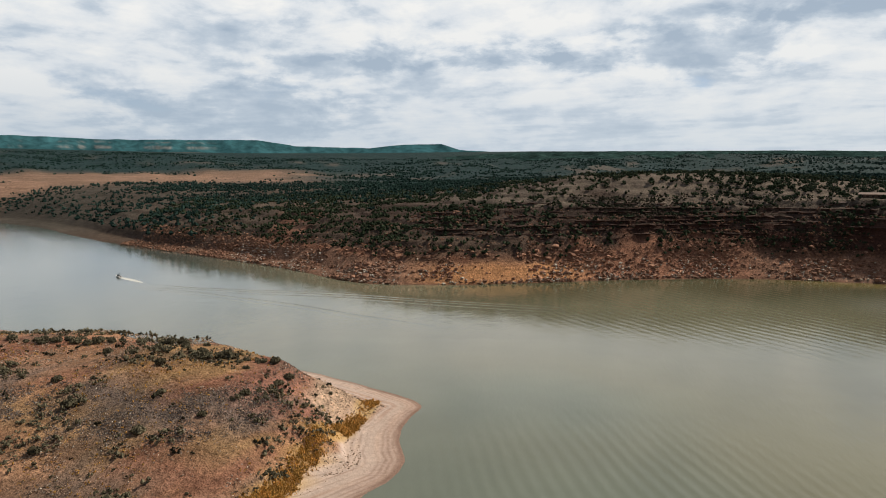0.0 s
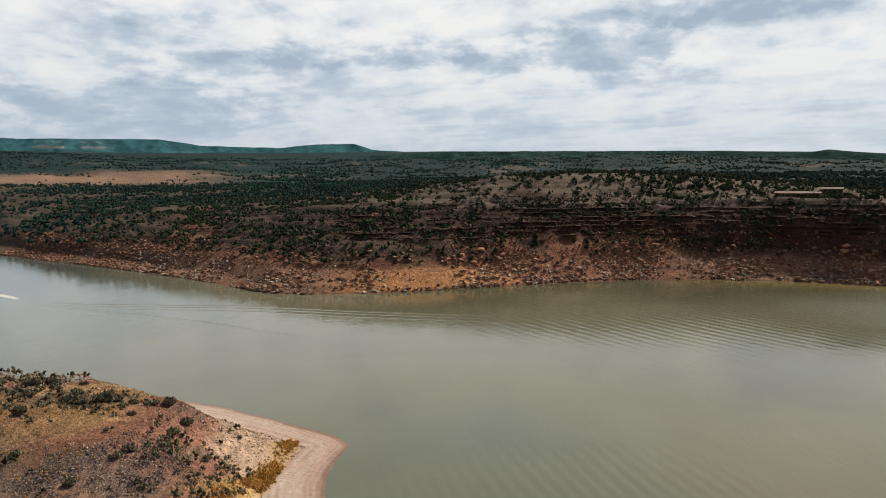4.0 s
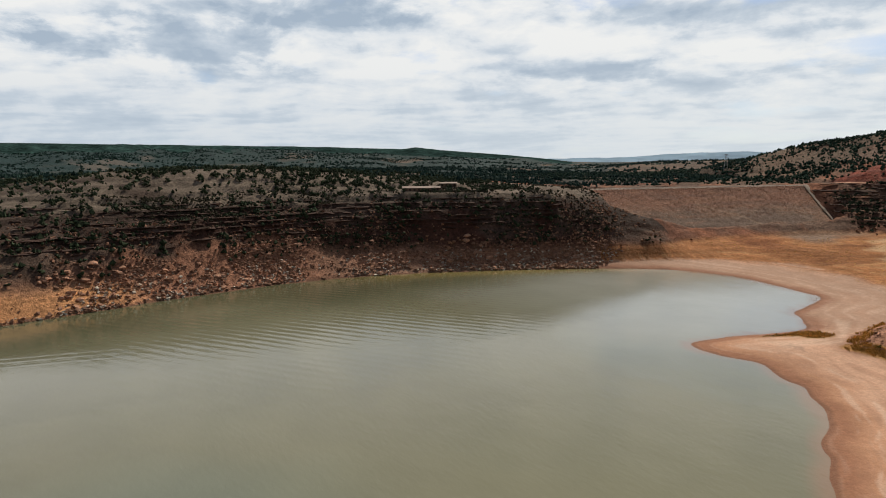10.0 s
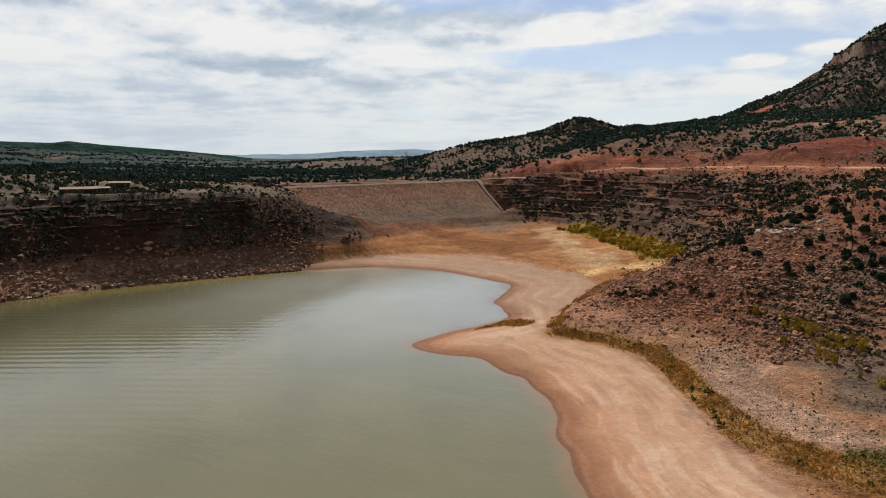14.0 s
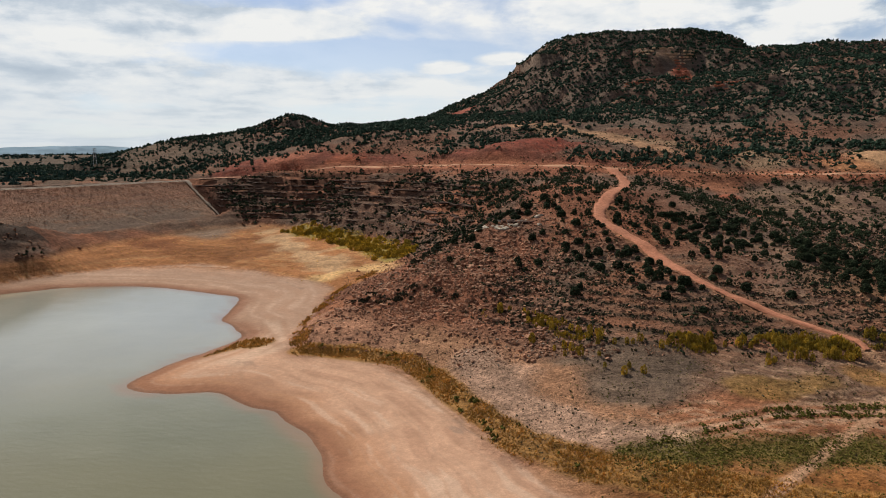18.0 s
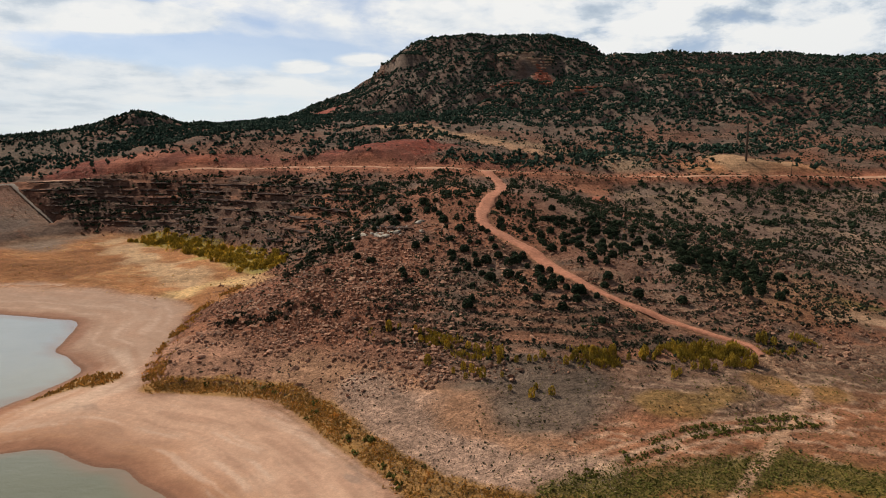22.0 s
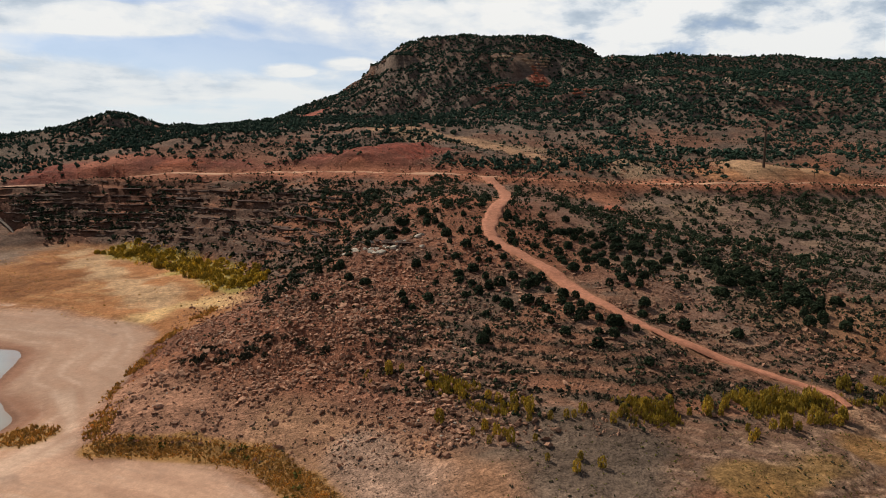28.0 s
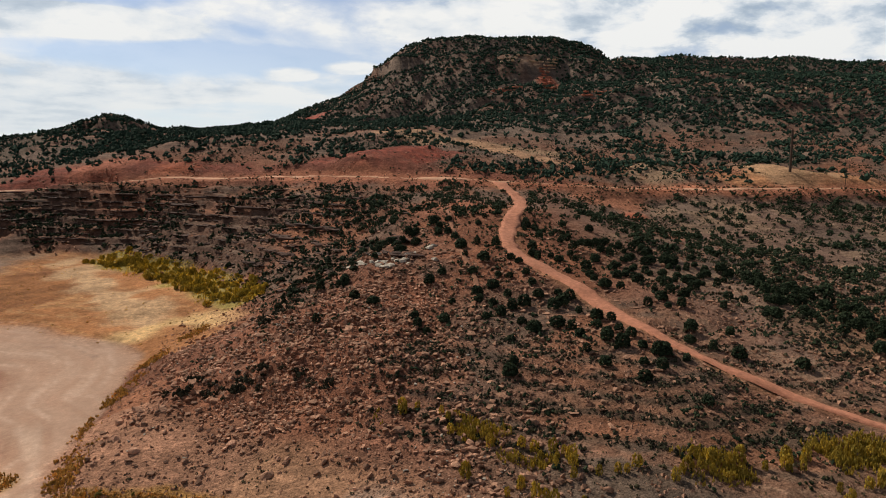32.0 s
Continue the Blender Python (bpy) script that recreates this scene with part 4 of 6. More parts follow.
    c = blend(c, (0.14, 0.10, 0.075), lowland * smooth(-70, -40, x) * smooth(7.5, 9, z + n2) * 0.8)
    foot = ((x < -95) & (y < 245) & (y > 150)).astype(float) * smooth(2.6, 3.6, z) * smooth(11, 8, z + 2 * n2)
    c = blend(c, (0.37, 0.20, 0.130), foot * 0.85)
    c = blend(c, (0.40, 0.225, 0.135), smooth(22, 14, line_distance(x, y, [(-112, 200), (-98, 185), (-84, 160), (-74, 140)]) + 7 * n2) * (z > 2.8) * 0.85)
    c = blend(c, (0.43, 0.28, 0.205), smooth(10, 5, line_distance(x, y, [(-104, 193), (-97, 175), (-90, 160), (-79, 150), (-66, 147)]) + 5 * n2) * (z > 2.8))
    c = blend(c, (0.185, 0.118, 0.088), lowland * smooth(-84, -64, x + 6 * n2) * smooth(-8, -28, x + 8 * n2) * smooth(162, 174, y + 6 * n2) * 0.75)
    c = blend(c, (0.27, 0.120, 0.042), lowland * smooth(-84, -70, x + 6 * n2) * smooth(148, 138, y + 5 * n2) * 0.9)
    old_edge = np.sin((z + 0.3 * n2 + 0.25 * n1) * 10.5)
    c = blend(c, (0.50, 0.33, 0.22), lowland * smooth(0.45, 0.9, old_edge) * smooth(-78, -62, x) * smooth(134, 146, y) * smooth(-0.25, 0.15, n1 + n2) * 0.6)
    c = blend(c, (0.21, 0.11, 0.06), lowland * smooth(-0.5, -0.9, old_edge) * smooth(-78, -62, x) * 0.45)
    c = blend(c, (0.28, 0.165, 0.052), lowland * smooth(6, 2.5, line_distance(x, y, [(-42, 171), (-34, 169), (-24, 173)]) + 4 * n2) * 0.7)
    wrack = line_distance(x, y, WRACK)
    c = blend(c, (0.52, 0.345, 0.235), lowland * np.maximum(smooth(1.1, 0.4, np.abs(wrack + 0.8 * n2)), 0.7 * smooth(0.9, 0.3, np.abs(wrack - 3.4 + 0.8 * n2))) * smooth(-0.3, 0.0, n2 + 0.2) * 0.8)
    c = blend(c, (0.36, 0.19, 0.065), lowland * smooth(7, 3, line_distance(x, y, [(-12, 178), (-2, 174)]) + 4 * n2) * 0.75)
    c = blend(c, (0.135, 0.105, 0.082), smooth(17, 9, line_distance(x, y, [(-94, 213), (-76, 198), (-63, 184), (-66, 171)]) + 6 * n2) * 0.85)
    c = blend(c, (0.15, 0.09, 0.06), smooth(9, 4, line_distance(x, y, [(-92, 229), (-70, 218), (-52, 212), (-33, 203)]) + 5 * n2) * 0.8)
    # red soil of the spur's nose, toned a little darker for cloud shade
    c = blend(c, (0.255, 0.108, 0.066), smooth(7, 11, z) * smooth(44, 36, z) * smooth(-70, -100, x) * ((y > 185) & (y < 335) & (x > -180)) * 0.8)
    terrace = np.sin((z + 0.5 * n2) * 3.9) * smooth(10, 12.5, z) * smooth(23, 18, z) * (y < 262) * smooth(-108, -88, x) * smooth(30, 0, x)
    c = blend(c, (0.105, 0.076, 0.056), smooth(0.0, 0.7, terrace) * 0.7)
    c = blend(c, (0.33, 0.165, 0.105), smooth(-0.2, -0.8, terrace) * 0.45)
    c = blend(c, (0.095, 0.066, 0.053), smooth(12, 16, z) * smooth(40, 30, z) * smooth(-58, -88, x) * (y < 335) * smooth(0.0, 0.35, n2 + 0.6 * n1) * 0.75)
    c = blend(c, (0.50, 0.33, 0.22), smooth(6, 2.5, line_distance(x, y, [(31, 224), (44, 226), (50, 219), (60, 208)]) + 3 * n2) * 0.9)
    c = blend(c, (0.13, 0.12, 0.04), smooth(5, 2, line_distance(x, y, [(47, 240), (58, 233)]) + 3 * n2) * 0.8)
    c = blend(c, (0.175, 0.125, 0.098), smooth(-50, 0, x) * smooth(13, 19, z) * smooth(50, 46, z) * (y > 200) * 0.8)
    c = blend(c, (0.28, 0.19, 0.13), smooth(-45, -10, x) * smooth(13, 19, z) * smooth(48, 40, z) * (y > 200) * smooth(0.08, 0.35, n2 + 0.5 * n1) * 0.7)
    c = blend(c, (0.33, 0.17, 0.075), smooth(38, 22, np.hypot(x - 28, y - 246) + 12 * n2) * smooth(24, 18, z) * 0.4)
    c = blend(c, (0.115, 0.100, 0.024), lowland * smooth(9, 4, line_distance(x, y, MEADOW) + 7 * n2 + 4 * n1) * 0.85)
    c = blend(c, (0.30, 0.25, 0.075), smooth(15, 7, line_distance(x, y, GROVE) + 6 * n2) * (z < 13) * 0.85)
    verge = line_distance(x, y, BEACH_EDGE)
    rust = smooth(-80, -66, x) * smooth(137, 129, y + 4 * n2) * smooth(1.5, 2.2, z) * (y > 60)
    c = blend(c, (0.21, 0.088, 0.028), rust)
    c = blend(c, (0.17, 0.085, 0.030), rust * smooth(0.0, 0.4, n2) * 0.8)
    c = blend(c, (0.34, 0.185, 0.062), smooth(np.where(y > 150, 4.8, 6.5), np.where(y > 150, 2.8, 4.0), verge + 2 * n2) * (y < 215) * (z > 2.0) * 0.95)
    c = blend(c, (0.19, 0.105, 0.040), smooth(6.5, 4, verge) * smooth(0.2, 0.8, np.sin(verge * 2.6 + 2.5 * n2)) * (y < 200) * (z > 2.0) * 0.55)
    # hill: red road cuts, scars on the mesa, pale knolls
    cut = line_distance(x, y, [(a, b) for a, b, e in HIGHWAY])
    c = blend(c, (0.30, 0.20, 0.125), smooth(16, 8, line_distance(x, y, [(-78, 600), (-40, 592), (0, 576), (40, 552), (62, 520)]) + 6 * n2) * 0.85)
    mound, strip, knoll, red = bare_ground(x, y)
    rill = 0.5 + 0.5 * np.sin((0.85 * x + 0.4 * y) * 1.3 + 4 * n2)
    c = blend(c, (0.23, 0.064, 0.043), red)
    c = blend(c, (0.275, 0.070, 0.045), mound)
    beds = np.sin(z * 1.5 + 3.0 * n2) * 0.6 + 0.4 * np.sin(z * 3.7 + 2 * n1)
    c = blend(c, (0.15, 0.05, 0.038), mound * smooth(0.45, 0.9, rill) * 0.8)
    c = blend(c, (0.14, 0.055, 0.042), np.maximum(red, 0.7 * mound) * smooth(0.1, 0.6, beds) * 0.75)
    c = blend(c, (0.40, 0.12, 0.06), red * smooth(24, 10, np.hypot(x + 238, y - 578) + 8 * n2) * 0.8)
    c = blend(c, (0.42, 0.25, 0.15), strip * 0.9)
    c = blend(c, (0.58, 0.29, 0.145), knoll * 0.9)
    c = blend(c, (0.215, 0.082, 0.056), smooth(38, 16, cut + 10 * n2) * smooth(-0.35, 0.1, n2 + 0.4 * n1) * smooth(46, 52, z) * smooth(40, -30, x) * (y > 440))
    c = blend(c, (0.36, 0.145, 0.085), smooth(19, 11, cut + 4 * n2) * (y > 400))
    c = blend(c, (0.34, 0.15, 0.09), smooth(20, 12, np.hypot((x - 16) * 0.8, y - 432) + 3 * n2))
    for sx, sy, size, tint in ((-290, 592, 34, (0.36, 0.13, 0.08)), (-172, 950, 26, (0.36, 0.10, 0.07)), (95, 862, 17, (0.40, 0.13, 0.08)), (80, 894, 15, (0.46, 0.29, 0.19)), (36, 830, 9, (0.38, 0.13, 0.085)),
                               (14, 358, 11, (0.40, 0.15, 0.09)), (22, 408, 10, (0.42, 0.14, 0.08)), (142, 478, 30, (0.46, 0.29, 0.17)), (62, 486, 24, (0.34, 0.23, 0.15)), (-112, 1022, 26, (0.22, 0.125, 0.09)),
                               (-60, 590, 30, (0.36, 0.23, 0.15)), (190, 800, 22, (0.33, 0.25, 0.19)), (260, 780, 24, (0.33, 0.25, 0.19))):
        c = blend(c, tint, smooth(size, size * 0.5, np.hypot(x - sx, (y - sy)) + size * 0.5 * n2) * 0.9)
    c = blend(c, (0.36, 0.185, 0.105), smooth(4.6, 1.6, line_distance(x, y, DIRT_ROAD) + 2.2 * n2 + 1.2 * smooth(230, 200, y)) * 0.75)
    c = blend(c, (0.47, 0.285, 0.18), smooth(1.7, 0.7, line_distance(x, y, LOW_TRACK) + 0.9 * n2) * 0.95)
    # peninsula: ochre top, red and grey bands
    pen = ((y < 20) & (x > -330)).astype(float) * smooth(1.5, 3, z)
    bed = z * 1.107 + 1.6 * n2 + 1.2 * n1 + 0.03 * (y + 70)
    c = blend(c, (0.39, 0.22, 0.128), pen)
    c = blend(c, (0.42, 0.265, 0.125), pen * smooth(15.6, 16.4, bed) * 0.9)
    c = blend(c, (0.29, 0.135, 0.088), pen * smooth(14.3, 14.9, bed) * smooth(15.9, 15.3, bed) * 0.9)
    c = blend(c, (0.175, 0.140, 0.122), pen * smooth(11.2, 12.2, bed) * smooth(14.7, 14.0, bed) * smooth(-156, -146, x) * 0.9)
    c = blend(c, (0.40, 0.255, 0.13), pen * smooth(11.6, 11.0, bed) * smooth(9.6, 10.2, bed) * 0.8)
    c = blend(c, (0.28, 0.135, 0.09), pen * smooth(9.9, 9.2, bed) * smooth(7.0, 7.8, bed) * 0.8)
    c = blend(c, (0.17, 0.135, 0.115), pen * smooth(7.6, 6.8, bed) * smooth(-0.25, 0.1, n1) * 0.6)
    c = blend(c, (0.30, 0.145, 0.105), pen * smooth(15, 7, line_distance(x, y, [(-140, -47), (-147, -46), (-152, -50)]) + 5 * n2) * 0.85)
    c = blend(c, (0.52, 0.38, 0.275), pen * smooth(8, 4, line_distance(x, y, [(-150, -40), (-158, -41), (-167, -41)]) + 3 * n2) * 0.9)
    c = blend(c, (0.13, 0.105, 0.088), pen * smooth(0.18, 0.4, fbm(x * 0.6 + y * 0.3, y * 1.2, 9, 4, 141)) * 0.55)
    c = blend(c, (0.50, 0.33, 0.12), smooth(3.2, 1.2, line_distance(x, y, PENINSULA_GRASS) + 1.5 * n2) * 0.8)
    c = blend(c, (0.34, 0.21, 0.075), smooth(6.5, 3, line_distance(x, y, POINT_GRASS) + 2 * n2) * (z > 0.4) * 0.85)
    # far country: base and woodland colours carry a painted teal haze
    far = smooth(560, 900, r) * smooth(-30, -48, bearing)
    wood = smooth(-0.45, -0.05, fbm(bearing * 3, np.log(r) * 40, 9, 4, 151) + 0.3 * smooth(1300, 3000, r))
    c = blend(c, (0.098, 0.090, 0.077), far)
    c = blend(c, (0.10, 0.078, 0.060), smooth(420, 560, r) * smooth(1250, 1000, r) * smooth(-60, -70, bearing) * 0.8)
    c = blend(c, (0.115, 0.085, 0.062), (x < -380) * (y > 575) * smooth(36, 42, z) * 0.8)
    c = blend(c, (0.31, 0.195, 0.135), far * smooth(-104, -112, bearing + 4 * n3) * smooth(1050, 1300, r) * smooth(2400, 1800, r))
    plain = 1 - smooth(-102, -111, bearing) * smooth(2300, 1700, r) * 0.8
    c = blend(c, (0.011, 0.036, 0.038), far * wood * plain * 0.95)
    grit = 1 - 0.72 * np.maximum(sand, 0.3 * flat)
    return np.concatenate([c, grit[:, None]], 1)


# ---------------------------------------------------------------- ground, water
def build_ground():
    rings = [2.0]
    while rings[-1] < 4850:
        q = rings[-1]
        rings.append(q * (1.03 if q < 60 else 1.0052 if q < 640 else 1.0062 if q < 1150 else 1.018))
    angles = np.concatenate([np.arange(-138, 52, 0.22), np.arange(52, 222, 5.0)])
    rr, aa = np.meshgrid(np.array(rings), np.radians(angles), indexing="ij")
    x, y = CENTRE[0] + rr * np.sin(aa), CENTRE[1] + rr * np.cos(aa)
    n, k = rr.shape
    z = land(x.ravel(), y.ravel()).reshape(n, k)
    drop = np.hypot(np.gradient(z, axis=0) / np.gradient(rr, axis=0), np.gradient(z, axis=1) / (rr * np.gradient(np.unwrap(aa, axis=1), axis=1)))
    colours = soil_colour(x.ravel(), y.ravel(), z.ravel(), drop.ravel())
    i, j = np.meshgrid(np.arange(n - 1), np.arange(k), indexing="ij")
    jj = (j + 1) % k
    faces = np.stack([i * k + j, i * k + jj, (i + 1) * k + jj, (i + 1) * k + j], -1).reshape(-1, 4)[:, ::-1]
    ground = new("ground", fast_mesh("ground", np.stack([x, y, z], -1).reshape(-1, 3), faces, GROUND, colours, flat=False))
    tagged(ground, "red desert ground with pale beach, rocky banks and a mesa", "ground", kind="structure")


def build_water():
    a = np.radians(np.arange(0, 360, 0.8))
    rings = np.array([1.0 * 1.02 ** k for k in range(370)])
    x, y = CENTRE[0] + rings[:, None] * np.sin(a), CENTRE[1] + rings[:, None] * np.cos(a)
    n, k = x.shape
    i, j = np.meshgrid(np.arange(n - 1), np.arange(k), indexing="ij")
    jj = (j + 1) % k
    faces = np.stack([i * k + j, i * k + jj, (i + 1) * k + jj, (i + 1) * k + j], -1).reshape(-1, 4)[:, ::-1]
    px, py = x.ravel(), y.ravel()
    depth = -shore_line(px, py)
    colour = np.tile(np.array((0.190, 0.190, 0.126)), (len(px), 1))
    colour = blend(colour, (0.150, 0.190, 0.160), smooth(-0.05, 0.4, fbm(px, py, 150, 3, 241)) * 0.7)
    # darker, bluer water up the lake
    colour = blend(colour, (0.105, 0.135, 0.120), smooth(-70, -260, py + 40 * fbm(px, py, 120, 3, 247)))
    # dark reflection of the west bank, painted into the water colour
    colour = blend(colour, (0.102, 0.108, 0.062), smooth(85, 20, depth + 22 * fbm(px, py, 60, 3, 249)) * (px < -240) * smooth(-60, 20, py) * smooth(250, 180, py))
    # sky sheen at the head of the bay, painted as a paler colour
    colour = blend(colour, (0.33, 0.35, 0.315), smooth(150, 250, py + 30 * fbm(px, py, 80, 3, 253)) * smooth(-350, -300, px))
    # olive reflection of the bay's cliff, painted on the water below it
    colour = blend(colour, (0.225, 0.185, 0.070), smooth(26, 6, depth + 8 * fbm(px, py, 30, 3, 243)) * smooth(-300, -340, px) * smooth(100, 200, py) * 0.9)
    # silt stirred up over the shallows of the beach
    colour = blend(colour, (0.30, 0.19, 0.130), smooth(4.5, 0.3, depth + 2.0 * fbm(px, py, 16, 3, 245)) * (px > -300) * smooth(20, 60, py) * 0.7)
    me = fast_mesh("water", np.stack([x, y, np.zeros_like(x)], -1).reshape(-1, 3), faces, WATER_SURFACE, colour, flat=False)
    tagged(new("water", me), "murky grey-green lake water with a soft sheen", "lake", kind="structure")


def build_dam():
    s, c = np.arange(-40, DAM_LENGTH + 16, 1.2), np.concatenate([np.arange(-60, -6, 6), [-5, -4.5], np.arange(-4, 5, 1), [4.5, 5], np.arange(6, 96, 1.2)])
    ss, cc = np.meshgrid(s, c, indexing="ij")
    x = DAM_LEFT[0] + ss * DAM_ALONG[0] + cc * DAM_ALONG[1]
    y = DAM_LEFT[1] + ss * DAM_ALONG[1] - cc * DAM_ALONG[0]
    fall = np.maximum(np.abs(cc) - 5, 0)
    z = DAM_CREST - np.where(cc > 0, fall / 2.35, fall / 2.0) - 0.4 * smooth(4, 6, np.abs(cc))
    rough = smooth(5.5, 9, np.abs(cc))
    z = z + rough * (0.45 * fbm(x, y, 3, 3, 201) + 0.5 * fbm(x, y, 16, 3, 211))
    n1, n2 = fbm(ss.ravel(), cc.ravel() * 2.5, 30, 4, 221), fbm(x.ravel(), y.ravel(), 6, 3, 231)
    col = np.tile(np.array((0.26, 0.135, 0.09)), (x.size, 1))
    down = cc.ravel() / 90 + 0.05 * n1 + 0.02 * n2
    streak = fbm(ss.ravel() * 0.25, cc.ravel() * 1.6, 7, 4, 251)
    col = blend(col, (0.215, 0.145, 0.108), smooth(0.30, 0.52, down))
    col = blend(col, (0.18, 0.128, 0.10), smooth(0.46, 0.60, down) * smooth(0.86, 0.68, down) * 0.8)
    col = blend(col, (0.34, 0.195, 0.110), smooth(0.70, 0.90, down))
    col = blend(col, (0.28, 0.155, 0.10), smooth(0.05, 0.45, streak) * 0.55)
    col = blend(col, (0.16, 0.10, 0.075), smooth(-0.05, -0.45, streak) * 0.45)
    col = blend(col, (0.34, 0.28, 0.23), smooth(6, 5, np.abs(cc.ravel())))
    scratch = line_distance(ss.ravel(), cc.ravel(), [(104, 30), (128, 52), (150, 80)])
    col = blend(col, (0.30, 0.20, 0.13), smooth(1.5, 0.5, scratch) * 0.7)
    n, k = x.shape
    i, j = np.meshgrid(np.arange(n - 1), np.arange(k - 1), indexing="ij")
    faces = np.stack([i * k + j, (i + 1) * k + j, (i + 1) * k + j + 1, i * k + j + 1], -1).reshape(-1, 4)[:, ::-1]
    dam = tagged(new("dam"), "long earth dam faced with reddish brown riprap across the valley", "dam")
    face = new("embankment", fast_mesh("embankment", np.stack([x, y, z], -1).reshape(-1, 3), faces, RIPRAP, col, flat=False))
    face.parent = dam
    a, b = Vector((*DAM_LEFT, DAM_CREST)), Vector((*DAM_RIGHT, DAM_CREST))
    along = (b - a).normalized()
    turn = math.degrees(math.atan2(along.y, along.x))
    mid = (a + b) / 2
    part("crest_road", box(bmesh.new(), ((b - a).length + 20, 7.0, 0.3), (mid.x, mid.y, DAM_CREST + 0.08), turn, 0.05), GRAVEL, dam, "pale gravel road along the crest")
    return dam


def smooth_line(points, step):
    pts = [Vector((p[0], p[1], 0)) for p in points]
    out = []
    for k in range(len(pts) - 1):
        a, b, c, d = pts[max(k - 1, 0)], pts[k], pts[k + 1], pts[min(k + 2, len(pts) - 1)]
        n = max(2, int((c - b).length / step))
        for q in range(n):
            t = q / n
            out.append(0.5 * ((2 * b) + (c - a) * t + (2 * a - 5 * b + 4 * c - d) * t * t + (3 * b - a - 3 * c + d) * t ** 3))
    return out + [pts[-1]]


def dam_top(x, y):
    across = np.abs((x - DAM_LEFT[0]) * DAM_ALONG[1] - (y - DAM_LEFT[1]) * DAM_ALONG[0])
    return DAM_CREST - np.maximum(across - 5, 0) / 2.35


def build_track(name, points, widths, mat, label, category, lift=0.22, lie=land):
    """A road laid over the ground, crowned, with skirts that reach into the earth."""
    line = smooth_line(points, 2.2)
    n, across = len(line), np.array([-0.62, -0.5, -0.25, 0, 0.25, 0.5, 0.62])
    xy = np.zeros((n, len(across), 2))
    widths = np.interp(np.linspace(0, 1, n), np.linspace(0, 1, len(widths)), widths)
    ragged = RNG.uniform(-0.14, 0.14, (n, 2))
    for k, p in enumerate(line):
        t = (line[min(k + 1, n - 1)] - line[max(k - 1, 0)]).normalized()
        w = widths[k] * (1 + 0.08 * math.sin(k * 0.9) + 0.07 * math.sin(k * 0.37 + 1))
        xy[k] = np.array([[p.x + t.y * w * a, p.y - t.x * w * a] for a in across * (1 + ragged[k, (across > 0).astype(int)])])
    z = lie(xy[..., 0].ravel(), xy[..., 1].ravel()).reshape(n, -1)
    pad = np.pad(z, ((1, 1), (0, 0)), mode="edge")
    z = np.maximum(np.maximum(pad[:-2], pad[2:]), z)
    z = np.maximum(z, (z[:, :1] + z[:, -1:]) / 2 - 0.5) + lift * np.clip(widths[:, None] / 4.0, 0.35, 1) - np.array([0.0, 0.06, 0.0, 0.04, 0.0, 0.06, 0.0]) - (0.15 + 0.16 * widths[:, None]) * np.array([1, 0, 0, 0, 0, 0, 1])
    v = np.concatenate([xy, z[..., None]], -1).reshape(-1, 3)
    k = len(across)
    i, j = np.meshgrid(np.arange(n - 1), np.arange(k - 1), indexing="ij")
    faces = np.stack([i * k + j, i * k + j + 1, (i + 1) * k + j + 1, (i + 1) * k + j], -1).reshape(-1, 4)
    return tagged(new(name, fast_mesh(name, v, faces, mat, flat=False)), label, category, kind="structure")


def build_backdrop(name, table, near, far, mat, base, label, pale=None):
    """A far range, as a sloping front that rises to its skyline."""
    a = np.arange(table[0][0], table[-1][0], 0.12)
    top = np.interp(a, [t[0] for t in table], [t[1] for t in table])
    top = 60 + far * (top + 0.0007 * fbm(a, a * 0, 1.2, 4, 401))
    rows, tints = [], []
    for share in np.linspace(0, 1, 30):
        q = near + (far - near) * share ** 1.3 + 60 * fbm(a, a * 0 + share * 3, 2.0, 3, 411)
        h = 20 + (top - 20) * (share + 0.06 * fbm(a, a * 0 + share * 5, 1.5, 3, 421) * (share < 0.99))
        rows.append(np.stack([CENTRE[0] + q * np.sin(np.radians(a)), CENTRE[1] + q * np.cos(np.radians(a)), h], -1))
        tint = np.tile(np.array(base), (len(a), 1))
        tint = blend(tint, np.array(base) * 0.55, smooth(-0.2, 0.4, fbm(a * 1.5, a * 0 + share * 9, 1.6, 4, 441)) * 0.35)
        if pale is not None:
            slope = (h - 60) / q
            ledge = smooth(0.0345, 0.0362, slope) * smooth(0.0392, 0.0378, slope) + 0.6 * smooth(0.0425, 0.0432, slope) * smooth(0.0446, 0.0438, slope)
            tint = blend(tint, pale, ledge * smooth(-0.15, 0.45, fbm(a * 2, a * 0, 1.1, 4, 451)) * smooth(-112, -117, a) * 0.6)
        tints.append(tint)
    v, k = np.concatenate(rows), len(a)
    i, j = np.meshgrid(np.arange(29), np.arange(k - 1), indexing="ij")
    faces = np.stack([i * k + j, i * k + j + 1, (i + 1) * k + j + 1, (i + 1) * k + j], -1).reshape(-1, 4)[:, ::-1]
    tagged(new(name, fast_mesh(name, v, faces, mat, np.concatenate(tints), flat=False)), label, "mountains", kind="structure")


build_ground()
# the mesas' base colour has the teal haze painted in
build_backdrop("backdrop_mesas", FAR_MESAS, 4100, 4600, MESA_HAZE_TINT, (0.046, 0.135, 0.158), "distant wooded mesas tinted teal for haze with pale cliff bands", (0.36, 0.33, 0.31))
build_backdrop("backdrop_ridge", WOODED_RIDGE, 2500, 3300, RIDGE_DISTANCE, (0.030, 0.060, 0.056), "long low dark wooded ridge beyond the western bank")
